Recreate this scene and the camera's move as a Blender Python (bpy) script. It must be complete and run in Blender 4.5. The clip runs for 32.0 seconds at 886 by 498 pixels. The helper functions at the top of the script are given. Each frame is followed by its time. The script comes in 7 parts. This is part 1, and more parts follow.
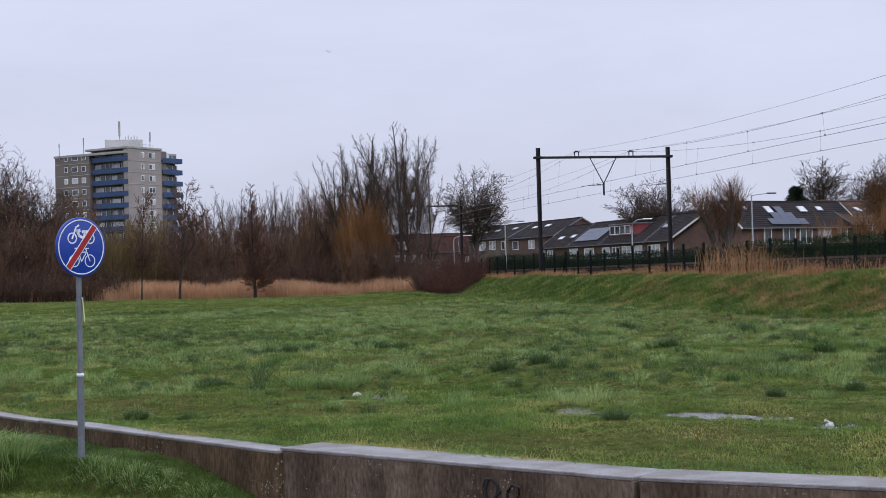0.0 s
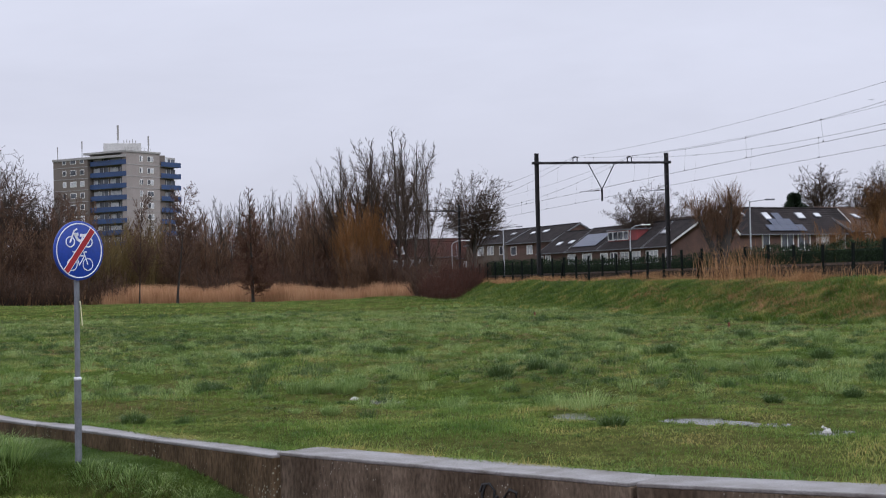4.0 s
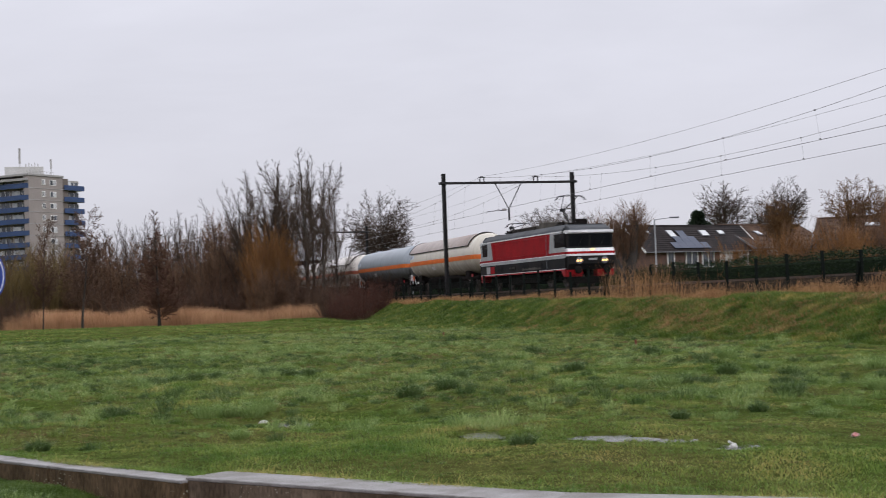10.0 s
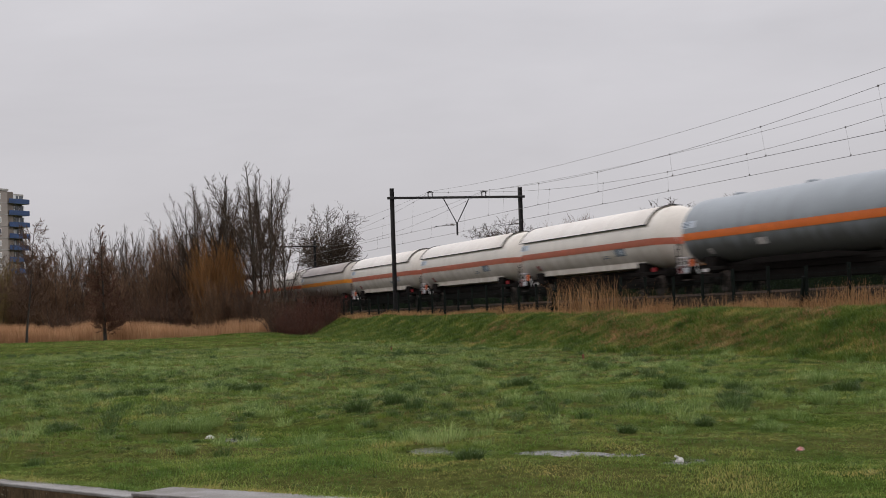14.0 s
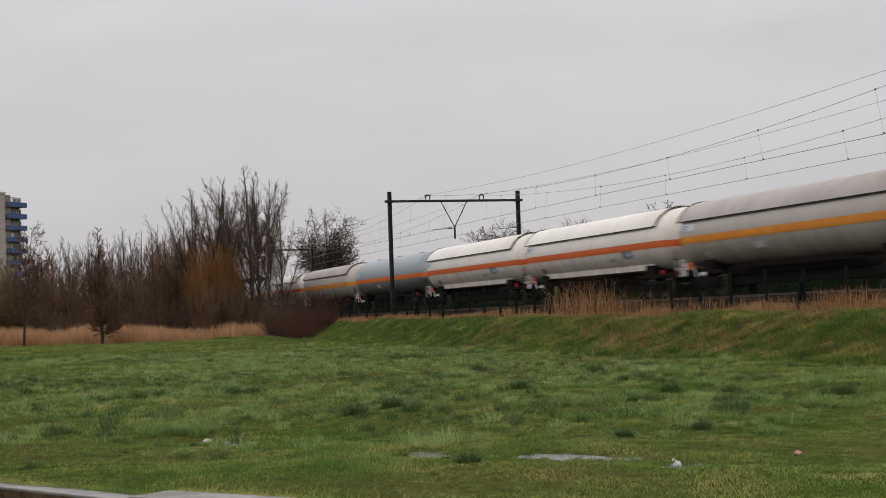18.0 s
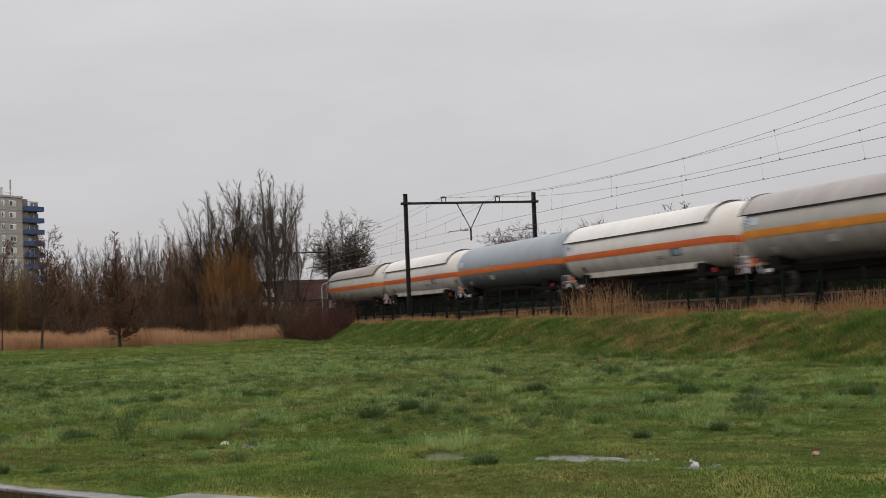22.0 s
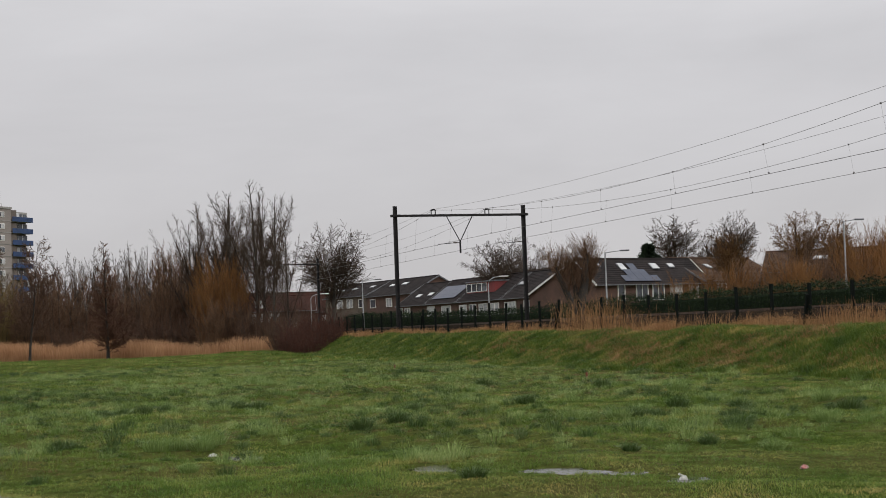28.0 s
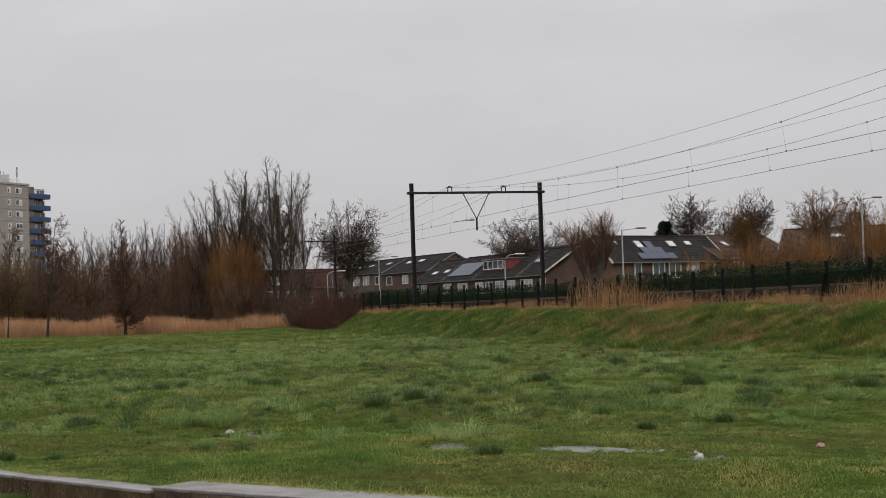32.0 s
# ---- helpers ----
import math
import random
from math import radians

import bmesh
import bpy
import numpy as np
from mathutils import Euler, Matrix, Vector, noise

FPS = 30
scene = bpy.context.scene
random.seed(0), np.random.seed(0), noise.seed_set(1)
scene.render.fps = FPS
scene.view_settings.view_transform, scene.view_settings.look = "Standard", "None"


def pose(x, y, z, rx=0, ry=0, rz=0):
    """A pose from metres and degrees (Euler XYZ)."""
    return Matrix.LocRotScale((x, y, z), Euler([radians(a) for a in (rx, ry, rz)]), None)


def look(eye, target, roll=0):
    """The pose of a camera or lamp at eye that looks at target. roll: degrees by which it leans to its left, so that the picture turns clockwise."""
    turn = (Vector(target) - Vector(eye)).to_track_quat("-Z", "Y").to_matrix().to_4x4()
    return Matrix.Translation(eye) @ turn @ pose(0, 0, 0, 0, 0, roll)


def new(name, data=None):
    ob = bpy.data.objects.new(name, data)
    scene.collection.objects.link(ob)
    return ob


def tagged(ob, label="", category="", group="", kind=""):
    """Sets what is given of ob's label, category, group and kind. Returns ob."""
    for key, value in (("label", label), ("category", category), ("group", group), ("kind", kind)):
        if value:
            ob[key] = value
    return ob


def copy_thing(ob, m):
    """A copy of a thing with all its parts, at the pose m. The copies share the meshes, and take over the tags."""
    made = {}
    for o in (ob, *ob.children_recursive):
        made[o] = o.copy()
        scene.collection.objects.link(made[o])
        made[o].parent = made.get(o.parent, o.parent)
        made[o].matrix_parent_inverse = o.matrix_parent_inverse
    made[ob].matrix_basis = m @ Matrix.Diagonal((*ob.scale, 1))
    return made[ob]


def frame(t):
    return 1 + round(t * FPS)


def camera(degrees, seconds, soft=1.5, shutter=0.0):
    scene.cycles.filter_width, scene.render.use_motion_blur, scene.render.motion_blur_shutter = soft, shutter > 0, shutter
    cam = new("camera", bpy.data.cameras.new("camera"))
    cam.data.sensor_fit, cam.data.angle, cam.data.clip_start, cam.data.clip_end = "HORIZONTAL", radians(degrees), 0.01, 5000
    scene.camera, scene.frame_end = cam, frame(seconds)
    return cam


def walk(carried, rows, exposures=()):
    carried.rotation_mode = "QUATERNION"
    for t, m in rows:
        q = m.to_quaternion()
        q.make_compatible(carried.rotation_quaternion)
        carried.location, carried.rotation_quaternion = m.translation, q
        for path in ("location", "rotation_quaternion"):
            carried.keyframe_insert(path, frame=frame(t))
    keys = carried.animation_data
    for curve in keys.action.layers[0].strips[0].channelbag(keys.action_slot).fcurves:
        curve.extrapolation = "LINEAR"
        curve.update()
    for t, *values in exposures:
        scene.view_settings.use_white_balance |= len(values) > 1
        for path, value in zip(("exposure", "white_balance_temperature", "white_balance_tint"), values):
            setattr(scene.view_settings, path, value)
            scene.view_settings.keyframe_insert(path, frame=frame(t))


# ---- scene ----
cam = camera(32.4, 32.0, soft=0.9, shutter=0.8)
EYE = 1.75
ROWS = [
    (0, 91.067, 1.533, -11.797),
    (0.5, 90.968, 1.544, -11.817),
    (1, 90.876, 1.537, -11.701),
    (1.5, 90.767, 1.582, -11.288),
    (2, 90.523, 1.405, -11.126),
    (2.5, 90.401, 1.487, -11.272),
    (3, 90.324, 1.339, -11.461),
    (3.5, 90.527, 1.545, -11.672),
    (4, 91.254, 1.304, -11.873),
    (4.5, 91.598, 1.488, -12.226),
    (6.5, 91.982, 1.830, -12.043),
    (7, 92.006, 1.949, -11.757),
    (7.5, 91.857, 1.885, -11.684),
    (8, 91.918, 1.822, -11.618),
    (8.5, 91.978, 1.873, -12.347),
    (9, 92.041, 2.045, -13.493),
    (9.5, 92.059, 2.020, -14.388),
    (10, 91.927, 2.049, -15.311),
    (10.5, 91.834, 2.067, -16.212),
    (11, 91.797, 2.044, -17.062),
    (11.5, 92.169, 1.835, -18.171),
    (12, 92.329, 1.934, -18.841),
    (12.5, 92.378, 1.807, -18.435),
    (13, 92.390, 2.024, -18.096),
    (13.5, 92.349, 2.050, -17.501),
    (14, 92.412, 1.972, -17.263),
    (14.5, 92.262, 2.031, -17.142),
    (16.5, 92.409, 2.085, -17.372),
    (17, 92.503, 1.974, -17.347),
    (17.5, 92.507, 1.964, -17.323),
    (18, 92.536, 1.955, -17.355),
    (18.5, 92.660, 2.110, -17.465),
    (19, 92.594, 2.194, -17.529),
    (19.5, 92.217, 2.167, -17.533),
    (20, 92.582, 2.252, -17.397),
    (20.5, 92.750, 2.292, -17.249),
    (21, 92.421, 2.198, -17.099),
    (21.5, 92.597, 2.285, -17.041),
    (22, 92.630, 2.210, -16.734),
    (22.5, 92.642, 2.269, -16.547),
    (23, 92.821, 2.357, -16.540),
    (23.5, 92.867, 2.308, -16.743),
    (24, 92.691, 2.195, -16.801),
    (24.5, 92.500, 2.055, -16.836),
    (25, 92.565, 2.124, -16.780),
    (25.5, 92.816, 2.006, -16.870),
    (27.5, 93.017, 2.025, -17.118),
    (28, 93.085, 2.018, -17.143),
    (28.5, 93.082, 2.060, -16.956),
    (29, 93.028, 1.778, -16.900),
    (29.5, 92.586, 1.824, -16.964),
    (30, 92.424, 1.674, -16.979),
    (30.5, 92.321, 1.747, -17.039),
    (31, 92.271, 1.974, -16.959),
    (31.5, 92.271, 2.173, -16.687),
    (32, 92.253, 1.887, -16.530),
]
EXPOSE = [(0.0, 0.17, 5700, 15), (4.0, 0.19, 5900, 14), (8.0, 0.2, 6050, 13), (12.5, 0.21, 6500, 12.5), (14.0, -0.07, 6600, 11.5), (16.5, -0.04, 6700, 9.5), (24.0, -0.04, 6650, 9), (32.0, -0.07, 6650, 9)]
walk(cam, [(t, pose(0, 0, EYE, rx, ry, rz)) for t, rx, ry, rz in ROWS], EXPOSE)

# ---- overcast sky and weak, wide sun ----
world = bpy.data.worlds.new("overcast")
scene.world = world
world.use_nodes = True
wn, wl = world.node_tree.nodes, world.node_tree.links
wn.clear()


def wnode(kind, **at):
    n = wn.new(kind)
    for k, v in at.items():
        n.inputs[k].default_value = v
    return n


out = wn.new("ShaderNodeOutputWorld")
bg = wnode("ShaderNodeBackground", Strength=1.0)
sky = wn.new("ShaderNodeTexSky")
sky.sky_type, sky.sun_disc = "NISHITA", False
sky.sun_elevation, sky.sun_rotation = radians(38), radians(215)
skym = wn.new("ShaderNodeVectorMath")
skym.operation = "SCALE"
skym.inputs["Scale"].default_value = 0.1
coord = wn.new("ShaderNodeTexCoord")
sep = wn.new("ShaderNodeSeparateXYZ")
wl.new(coord.outputs["Generated"], sep.inputs[0])
ramp = wn.new("ShaderNodeValToRGB")
els = ramp.color_ramp.elements
els[0].position, els[0].color = 0.0, (0.545, 0.535, 0.565, 1)
els[1].position, els[1].color = 1.0, (1.65, 1.65, 1.7, 1)
for p_, c_ in ((0.06, (0.585, 0.575, 0.605, 1)), (0.18, (0.665, 0.66, 0.695, 1)), (0.42, (1.05, 1.05, 1.1, 1))):
    e_ = els.new(p_)
    e_.color = c_
wl.new(sep.outputs["Z"], ramp.inputs[0])
mapn = wn.new("ShaderNodeMapping")
mapn.inputs["Scale"].default_value = (2.2, 2.2, 9.0)
wl.new(coord.outputs["Generated"], mapn.inputs[0])
cloud = wnode("ShaderNodeTexNoise", Scale=1.7, Detail=5.0, Roughness=0.55, Distortion=0.3)
wl.new(mapn.outputs[0], cloud.inputs["Vector"])
crange = wn.new("ShaderNodeMapRange")
crange.inputs["From Min"].default_value, crange.inputs["From Max"].default_value = 0.3, 0.7
crange.inputs["To Min"].default_value, crange.inputs["To Max"].default_value = 0.93, 1.05
wl.new(cloud.outputs[0], crange.inputs[0])
cmul = wn.new("ShaderNodeVectorMath")
cmul.operation = "SCALE"
wl.new(ramp.outputs[0], cmul.inputs[0])
wl.new(crange.outputs[0], cmul.inputs["Scale"])
mix = wn.new("ShaderNodeMix")
mix.data_type = "RGBA"
mix.inputs[0].default_value = 0.96
wl.new(sky.outputs[0], skym.inputs[0])
wl.new(skym.outputs[0], mix.inputs[6])
wl.new(cmul.outputs[0], mix.inputs[7])
wl.new(mix.outputs[2], bg.inputs[0])
wl.new(bg.outputs[0], out.inputs[0])
sun = new("sun", bpy.data.lights.new("sun", "SUN"))
sun.data.energy, sun.data.angle, sun.data.color = 0.6, radians(35), (1.0, 0.97, 0.93)
sun.matrix_world = look((0, 0, 0), (-0.45, 0.62, -0.65))

# ---- helpers for meshes and materials ----


class Buf:
    """Collects vertices and faces of one mesh."""

    def __init__(self):
        self.v, self.f, self.s = [], [], []

    def add(self, verts, faces, smooth=False):
        n = len(self.v)
        self.v.extend(tuple(p) for p in verts)
        for q in faces:
            self.f.append([n + i for i in q])
            self.s.append(smooth)
        return self

    def box(self, x, y, z, sx, sy, sz, m=None, c=0.0):
        """A box round (x, y, z), turned by m about its centre, its edges cut by c."""
        hx, hy, hz = sx / 2, sy / 2, sz / 2
        if c <= 0:
            vs = [(i * hx, j * hy, k * hz) for i in (-1, 1) for j in (-1, 1) for k in (-1, 1)]
            fs = [(0, 1, 3, 2), (4, 6, 7, 5), (0, 4, 5, 1), (2, 3, 7, 6), (0, 2, 6, 4), (1, 5, 7, 3)]
        else:
            c = min(c, hx * 0.6, hy * 0.6, hz * 0.6)
            vs, idx = [], {}
            for i in (-1, 1):
                for j in (-1, 1):
                    for k in (-1, 1):
                        for a in range(3):
                            p = [i * (hx - c), j * (hy - c), k * (hz - c)]
                            p[a] = (i, j, k)[a] * (hx, hy, hz)[a]
                            idx[i, j, k, a] = len(vs)
                            vs.append(p)
            fs = []
            for a in range(3):
                b, d = (a + 1) % 3, (a + 2) % 3
                for s in (-1, 1):
                    ring = []
                    for u, w in ((-1, -1), (1, -1), (1, 1), (-1, 1)):
                        t = [0, 0, 0]
                        t[a], t[b], t[d] = s, u, w
                        ring.append(idx[(*t, a)])
                    fs.append(ring if s > 0 else ring[::-1])
                for u in (-1, 1):
                    for w in (-1, 1):
                        t0, t1 = [0, 0, 0], [0, 0, 0]
                        t0[a], t1[a] = -1, 1
                        t0[b] = t1[b] = u
                        t0[d] = t1[d] = w
                        q = [idx[(*t0, b)], idx[(*t1, b)], idx[(*t1, d)], idx[(*t0, d)]]
                        fs.append(q if u * w < 0 else q[::-1])
            for i in (-1, 1):
                for j in (-1, 1):
                    for k in (-1, 1):
                        q = [idx[i, j, k, 0], idx[i, j, k, 1], idx[i, j, k, 2]]
                        fs.append(q if i * j * k > 0 else q[::-1])
        if m is not None:
            r = m.to_3x3() if len(m) == 4 else m
            vs = [r @ Vector(p) for p in vs]
        return self.add([(p[0] + x, p[1] + y, p[2] + z) for p in vs], fs)

    def span(self, x0, x1, y0, y1, z0, z1, c=0.0):
        return self.box((x0 + x1) / 2, (y0 + y1) / 2, (z0 + z1) / 2, abs(x1 - x0), abs(y1 - y0), abs(z1 - z0), None, c)

    def tube(self, p, q, r, r2=None, n=8, caps=True):
        """A straight round bar from p to q."""
        return self.pipe([p, q], [r, r if r2 is None else r2], n, caps)

    def pipe(self, pts, rs, n=6, caps=True):
        """A round bar along points with a radius at each."""
        pts = [Vector(p) for p in pts]
        if not isinstance(rs, (list, tuple)):
            rs = [rs] * len(pts)
        vs, fs = [], []
        for i, p in enumerate(pts):
            d = (pts[min(i + 1, len(pts) - 1)] - pts[max(i - 1, 0)])
            d = d.normalized() if d.length > 1e-9 else Vector((0, 0, 1))
            a = d.cross(Vector((0, 0, 1)) if abs(d.z) < 0.9 else Vector((1, 0, 0))).normalized()
            b = d.cross(a)
            for k in range(n):
                w = 2 * math.pi * k / n
                vs.append(p + (a * math.cos(w) + b * math.sin(w)) * rs[i])
        for i in range(len(pts) - 1):
            for k in range(n):
                l = (k + 1) % n
                fs.append((i * n + l, i * n + k, (i + 1) * n + k, (i + 1) * n + l))
        self.add(vs, fs, n > 4)
        if caps:
            self.add(vs[:n], [tuple(range(n))])
            self.add(vs[-n:], [tuple(reversed(range(n)))])
        return self

    def lathe(self, prof, n=24, axis="y", cx=0.0, cy=0.0, cz=0.0, a0=0.0, a1=360.0):
        """Turns (along, radius) pairs about an axis through (cx, cy, cz); a0..a1 in degrees, 90 is up for y and x."""
        full = a1 - a0 >= 359.9
        m = n if full else n + 1
        vs, fs = [], []
        for t, r in prof:
            for k in range(m):
                w = radians(a0 + (a1 - a0) * k / n)
                c, s = r * math.cos(w), r * math.sin(w)
                vs.append({"y": (cx + c, cy + t, cz + s), "z": (cx + c, cy + s, cz + t), "x": (cx + t, cy + c, cz + s)}[axis])
        for i in range(len(prof) - 1):
            for k in range(m if full else n):
                l = (k + 1) % m
                fs.append((i * m + k, i * m + l, (i + 1) * m + l, (i + 1) * m + k))
        return self.add(vs, fs, True)

    def prism(self, poly, y0, y1, axis="y"):
        """Pushes a flat outline of (a, b) pairs along an axis: y: (x, z); x: (y, z); z: (x, y)."""
        n = len(poly)
        def at(a, b, t):
            return {"y": (a, t, b), "x": (t, a, b), "z": (a, b, t)}[axis]
        vs = [at(a, b, y0) for a, b in poly] + [at(a, b, y1) for a, b in poly]
        fs = [tuple(range(n)), tuple(range(2 * n - 1, n - 1, -1))] + [(i, i + n, (i + 1) % n + n, (i + 1) % n) for i in range(n)]
        return self.add(vs, fs)

    def mesh(self, name):
        me = bpy.data.meshes.new(name)
        me.from_pydata(self.v, [], self.f)
        me.polygons.foreach_set("use_smooth", self.s)
        bm = bmesh.new()
        bm.from_mesh(me)
        bmesh.ops.recalc_face_normals(bm, faces=bm.faces)
        bm.to_mesh(me)
        bm.free()
        return me


def part(name, buf, material, parent=None, label=""):
    """Links a buffer as one mesh object under a thing or under a part."""
    me = buf.mesh(name) if isinstance(buf, Buf) else buf
    if not me.materials:
        me.materials.append(material)
    ob = new(name, me)
    ob.parent = parent
    return tagged(ob, label)


def thing(name, label, category, m=None, group="", kind=""):
    ob = new(name)
    ob.empty_display_size = 0.2
    if m is not None:
        ob.matrix_world = m
    return tagged(ob, label, category, group, kind)


def solo(name, buf, material, label, category="", m=None, group="", kind=""):
    ob = part(name, buf, material)
    if m is not None:
        ob.matrix_world = m
    return tagged(ob, label, category, group, kind)


def soup(name, verts, faces, material, smooth=False):
    """A mesh from numpy arrays: verts (n, 3), faces (m, 3 or 4)."""
    me = bpy.data.meshes.new(name)
    k = faces.shape[1]
    me.vertices.add(len(verts))
    me.vertices.foreach_set("co", np.asarray(verts, np.float32).ravel())
    me.loops.add(faces.size)
    me.loops.foreach_set("vertex_index", np.asarray(faces, np.int32).ravel())
    me.polygons.add(len(faces))
    me.polygons.foreach_set("loop_start", np.arange(0, faces.size, k, dtype=np.int32))
    me.polygons.foreach_set("use_smooth", np.full(len(faces), smooth))
    me.update(calc_edges=True)
    me.materials.append(material)
    return me


def mat(name, a, b=None, scale=2.0, rough=0.7, bump=0.15, metal=0.0, fine=9.0, spread=0.12, stretch=(1, 1, 1), vary=0.0, spec=0.5, island=False, coat=0.0, emit=None):
    """A procedural surface: two colours in large patches, fine grain over them, and relief."""
    m = bpy.data.materials.new(name)
    m.use_nodes = True
    nt = m.node_tree
    N, L = nt.nodes, nt.links
    bs = N["Principled BSDF"]
    b = b or tuple(c * 0.8 for c in a)
    tc, mp = N.new("ShaderNodeTexCoord"), N.new("ShaderNodeMapping")
    mp.inputs["Scale"].default_value = stretch
    L.new(tc.outputs["Object"], mp.inputs[0])
    n1, n2 = N.new("ShaderNodeTexNoise"), N.new("ShaderNodeTexNoise")
    for n, s, d in ((n1, scale, 5.0), (n2, scale * fine, 3.0)):
        n.inputs["Scale"].default_value, n.inputs["Detail"].default_value = s, d
        L.new(mp.outputs[0], n.inputs["Vector"])
    rg = N.new("ShaderNodeMapRange")
    rg.inputs["From Min"].default_value, rg.inputs["From Max"].default_value = 0.36, 0.64
    L.new(n1.outputs[0], rg.inputs[0])
    mx = N.new("ShaderNodeMix")
    mx.data_type = "RGBA"
    mx.inputs[6].default_value, mx.inputs[7].default_value = (*a, 1), (*b, 1)
    L.new(rg.outputs[0], mx.inputs[0])
    r2 = N.new("ShaderNodeMapRange")
    r2.inputs["From Min"].default_value, r2.inputs["From Max"].default_value = 0.3, 0.7
    r2.inputs["To Min"].default_value, r2.inputs["To Max"].default_value = 1 - spread, 1 + spread
    L.new(n2.outputs[0], r2.inputs[0])
    sc = N.new("ShaderNodeVectorMath")
    sc.operation = "SCALE"
    L.new(mx.outputs[2], sc.inputs[0])
    L.new(r2.outputs[0], sc.inputs["Scale"])
    last = sc.outputs[0]
    if vary > 0:
        src = N.new("ShaderNodeNewGeometry").outputs["Random Per Island"] if island else N.new("ShaderNodeObjectInfo").outputs["Random"]
        r3 = N.new("ShaderNodeMapRange")
        r3.inputs["To Min"].default_value, r3.inputs["To Max"].default_value = 1 - vary, 1 + vary
        L.new(src, r3.inputs[0])
        s3 = N.new("ShaderNodeVectorMath")
        s3.operation = "SCALE"
        L.new(last, s3.inputs[0])
        L.new(r3.outputs[0], s3.inputs["Scale"])
        last = s3.outputs[0]
    L.new(last, bs.inputs["Base Color"])
    bs.inputs["Roughness"].default_value, bs.inputs["Metallic"].default_value = rough, metal
    bs.inputs["Specular IOR Level"].default_value = spec
    if coat:
        bs.inputs["Coat Weight"].default_value = coat
    if bump:
        bp = N.new("ShaderNodeBump")
        bp.inputs["Strength"].default_value, bp.inputs["Distance"].default_value = bump, 0.02
        L.new(n2.outputs[0], bp.inputs["Height"])
        L.new(bp.outputs[0], bs.inputs["Normal"])
    if emit:
        bs.inputs["Emission Color"].default_value, bs.inputs["Emission Strength"].default_value = (*emit[:3], 1), emit[3]
    return m


def leafy(name, stops, rough=0.6, patch=1.0, thru=0.0):
    """Blades, twigs and leaves: a colour for each loose piece, taken from a ramp."""
    m = bpy.data.materials.new(name)
    m.use_nodes = True
    N, L = m.node_tree.nodes, m.node_tree.links
    bs = N["Principled BSDF"]
    ge, rp = N.new("ShaderNodeNewGeometry"), N.new("ShaderNodeValToRGB")
    el = rp.color_ramp.elements
    el[0].position, el[0].color = stops[0][0], (*stops[0][1], 1)
    el[1].position, el[1].color = stops[-1][0], (*stops[-1][1], 1)
    for p, c in stops[1:-1]:
        e = el.new(p)
        e.color = (*c, 1)
    tc, nz = N.new("ShaderNodeTexCoord"), N.new("ShaderNodeTexNoise")
    nz.inputs["Scale"].default_value, nz.inputs["Detail"].default_value = (1.1 if thru else 0.35), 5.0
    L.new(tc.outputs["Object"], nz.inputs["Vector"])
    wide = N.new("ShaderNodeMapRange")
    wide.inputs["From Min"].default_value, wide.inputs["From Max"].default_value = 0.5 - 0.5 / patch, 0.5 + 0.5 / patch
    wide.clamp = False
    L.new(nz.outputs[0], wide.inputs[0])
    ad = N.new("ShaderNodeMath")
    ad.operation = "MULTIPLY_ADD"
    ad.inputs[1].default_value, ad.inputs[2].default_value = (0.34, -0.17) if thru else (0.45, -0.22)
    L.new(ge.outputs["Random Per Island"], ad.inputs[0])
    a2 = N.new("ShaderNodeMath")
    a2.operation = "ADD"
    L.new(ad.outputs[0], a2.inputs[0])
    L.new(wide.outputs[0], a2.inputs[1])
    L.new(a2.outputs[0], rp.inputs[0])
    L.new(rp.outputs[0], bs.inputs["Base Color"])
    bs.inputs["Roughness"].default_value = rough
    bs.inputs["Specular IOR Level"].default_value = 0.2
    if thru:
        tl, ms = N.new("ShaderNodeBsdfTranslucent"), N.new("ShaderNodeMixShader")
        ms.inputs[0].default_value = thru
        L.new(rp.outputs[0], tl.inputs[0])
        L.new(bs.outputs[0], ms.inputs[1])
        L.new(tl.outputs[0], ms.inputs[2])
        L.new(ms.outputs[0], N["Material Output"].inputs[0])
    return m

# ---- materials ----
M_STEEL = mat("galvanised_steel", (0.17, 0.185, 0.205), (0.13, 0.14, 0.155), 6.0, 0.55, 0.05, 0.3)
M_PORTAL = mat("dark_painted_steel", (0.018, 0.018, 0.02), (0.03, 0.027, 0.026), 3.0, 0.65, 0.1, spec=0.15)
M_WIRE = mat("copper_wire", (0.085, 0.08, 0.08), (0.12, 0.11, 0.105), 2.0, 0.5, 0.0)
M_INSUL = mat("insulator_glaze", (0.06, 0.045, 0.04), (0.09, 0.07, 0.06), 8.0, 0.3, 0.0)
M_FENCE = mat("green_black_fence", (0.006, 0.010, 0.008), (0.008, 0.010, 0.009), 4.0, 0.7, 0.05, spec=0.05)
M_RAIL = mat("rail_steel", (0.16, 0.11, 0.08), (0.09, 0.06, 0.05), 5.0, 0.55, 0.1, 0.4)
M_SLEEPER = mat("concrete_sleeper", (0.075, 0.066, 0.056), (0.05, 0.043, 0.036), 3.0, 0.95, 0.2, vary=0.15, spec=0.1)
M_MAST = mat("pale_galvanised_mast", (0.36, 0.37, 0.38), (0.29, 0.30, 0.31), 3.0, 0.6, 0.02, spec=0.3)
M_BALLAST = mat("ballast", (0.030, 0.022, 0.016), (0.016, 0.012, 0.009), 7.0, 1.0, 0.9, fine=4.0, spread=0.5, spec=0.0)
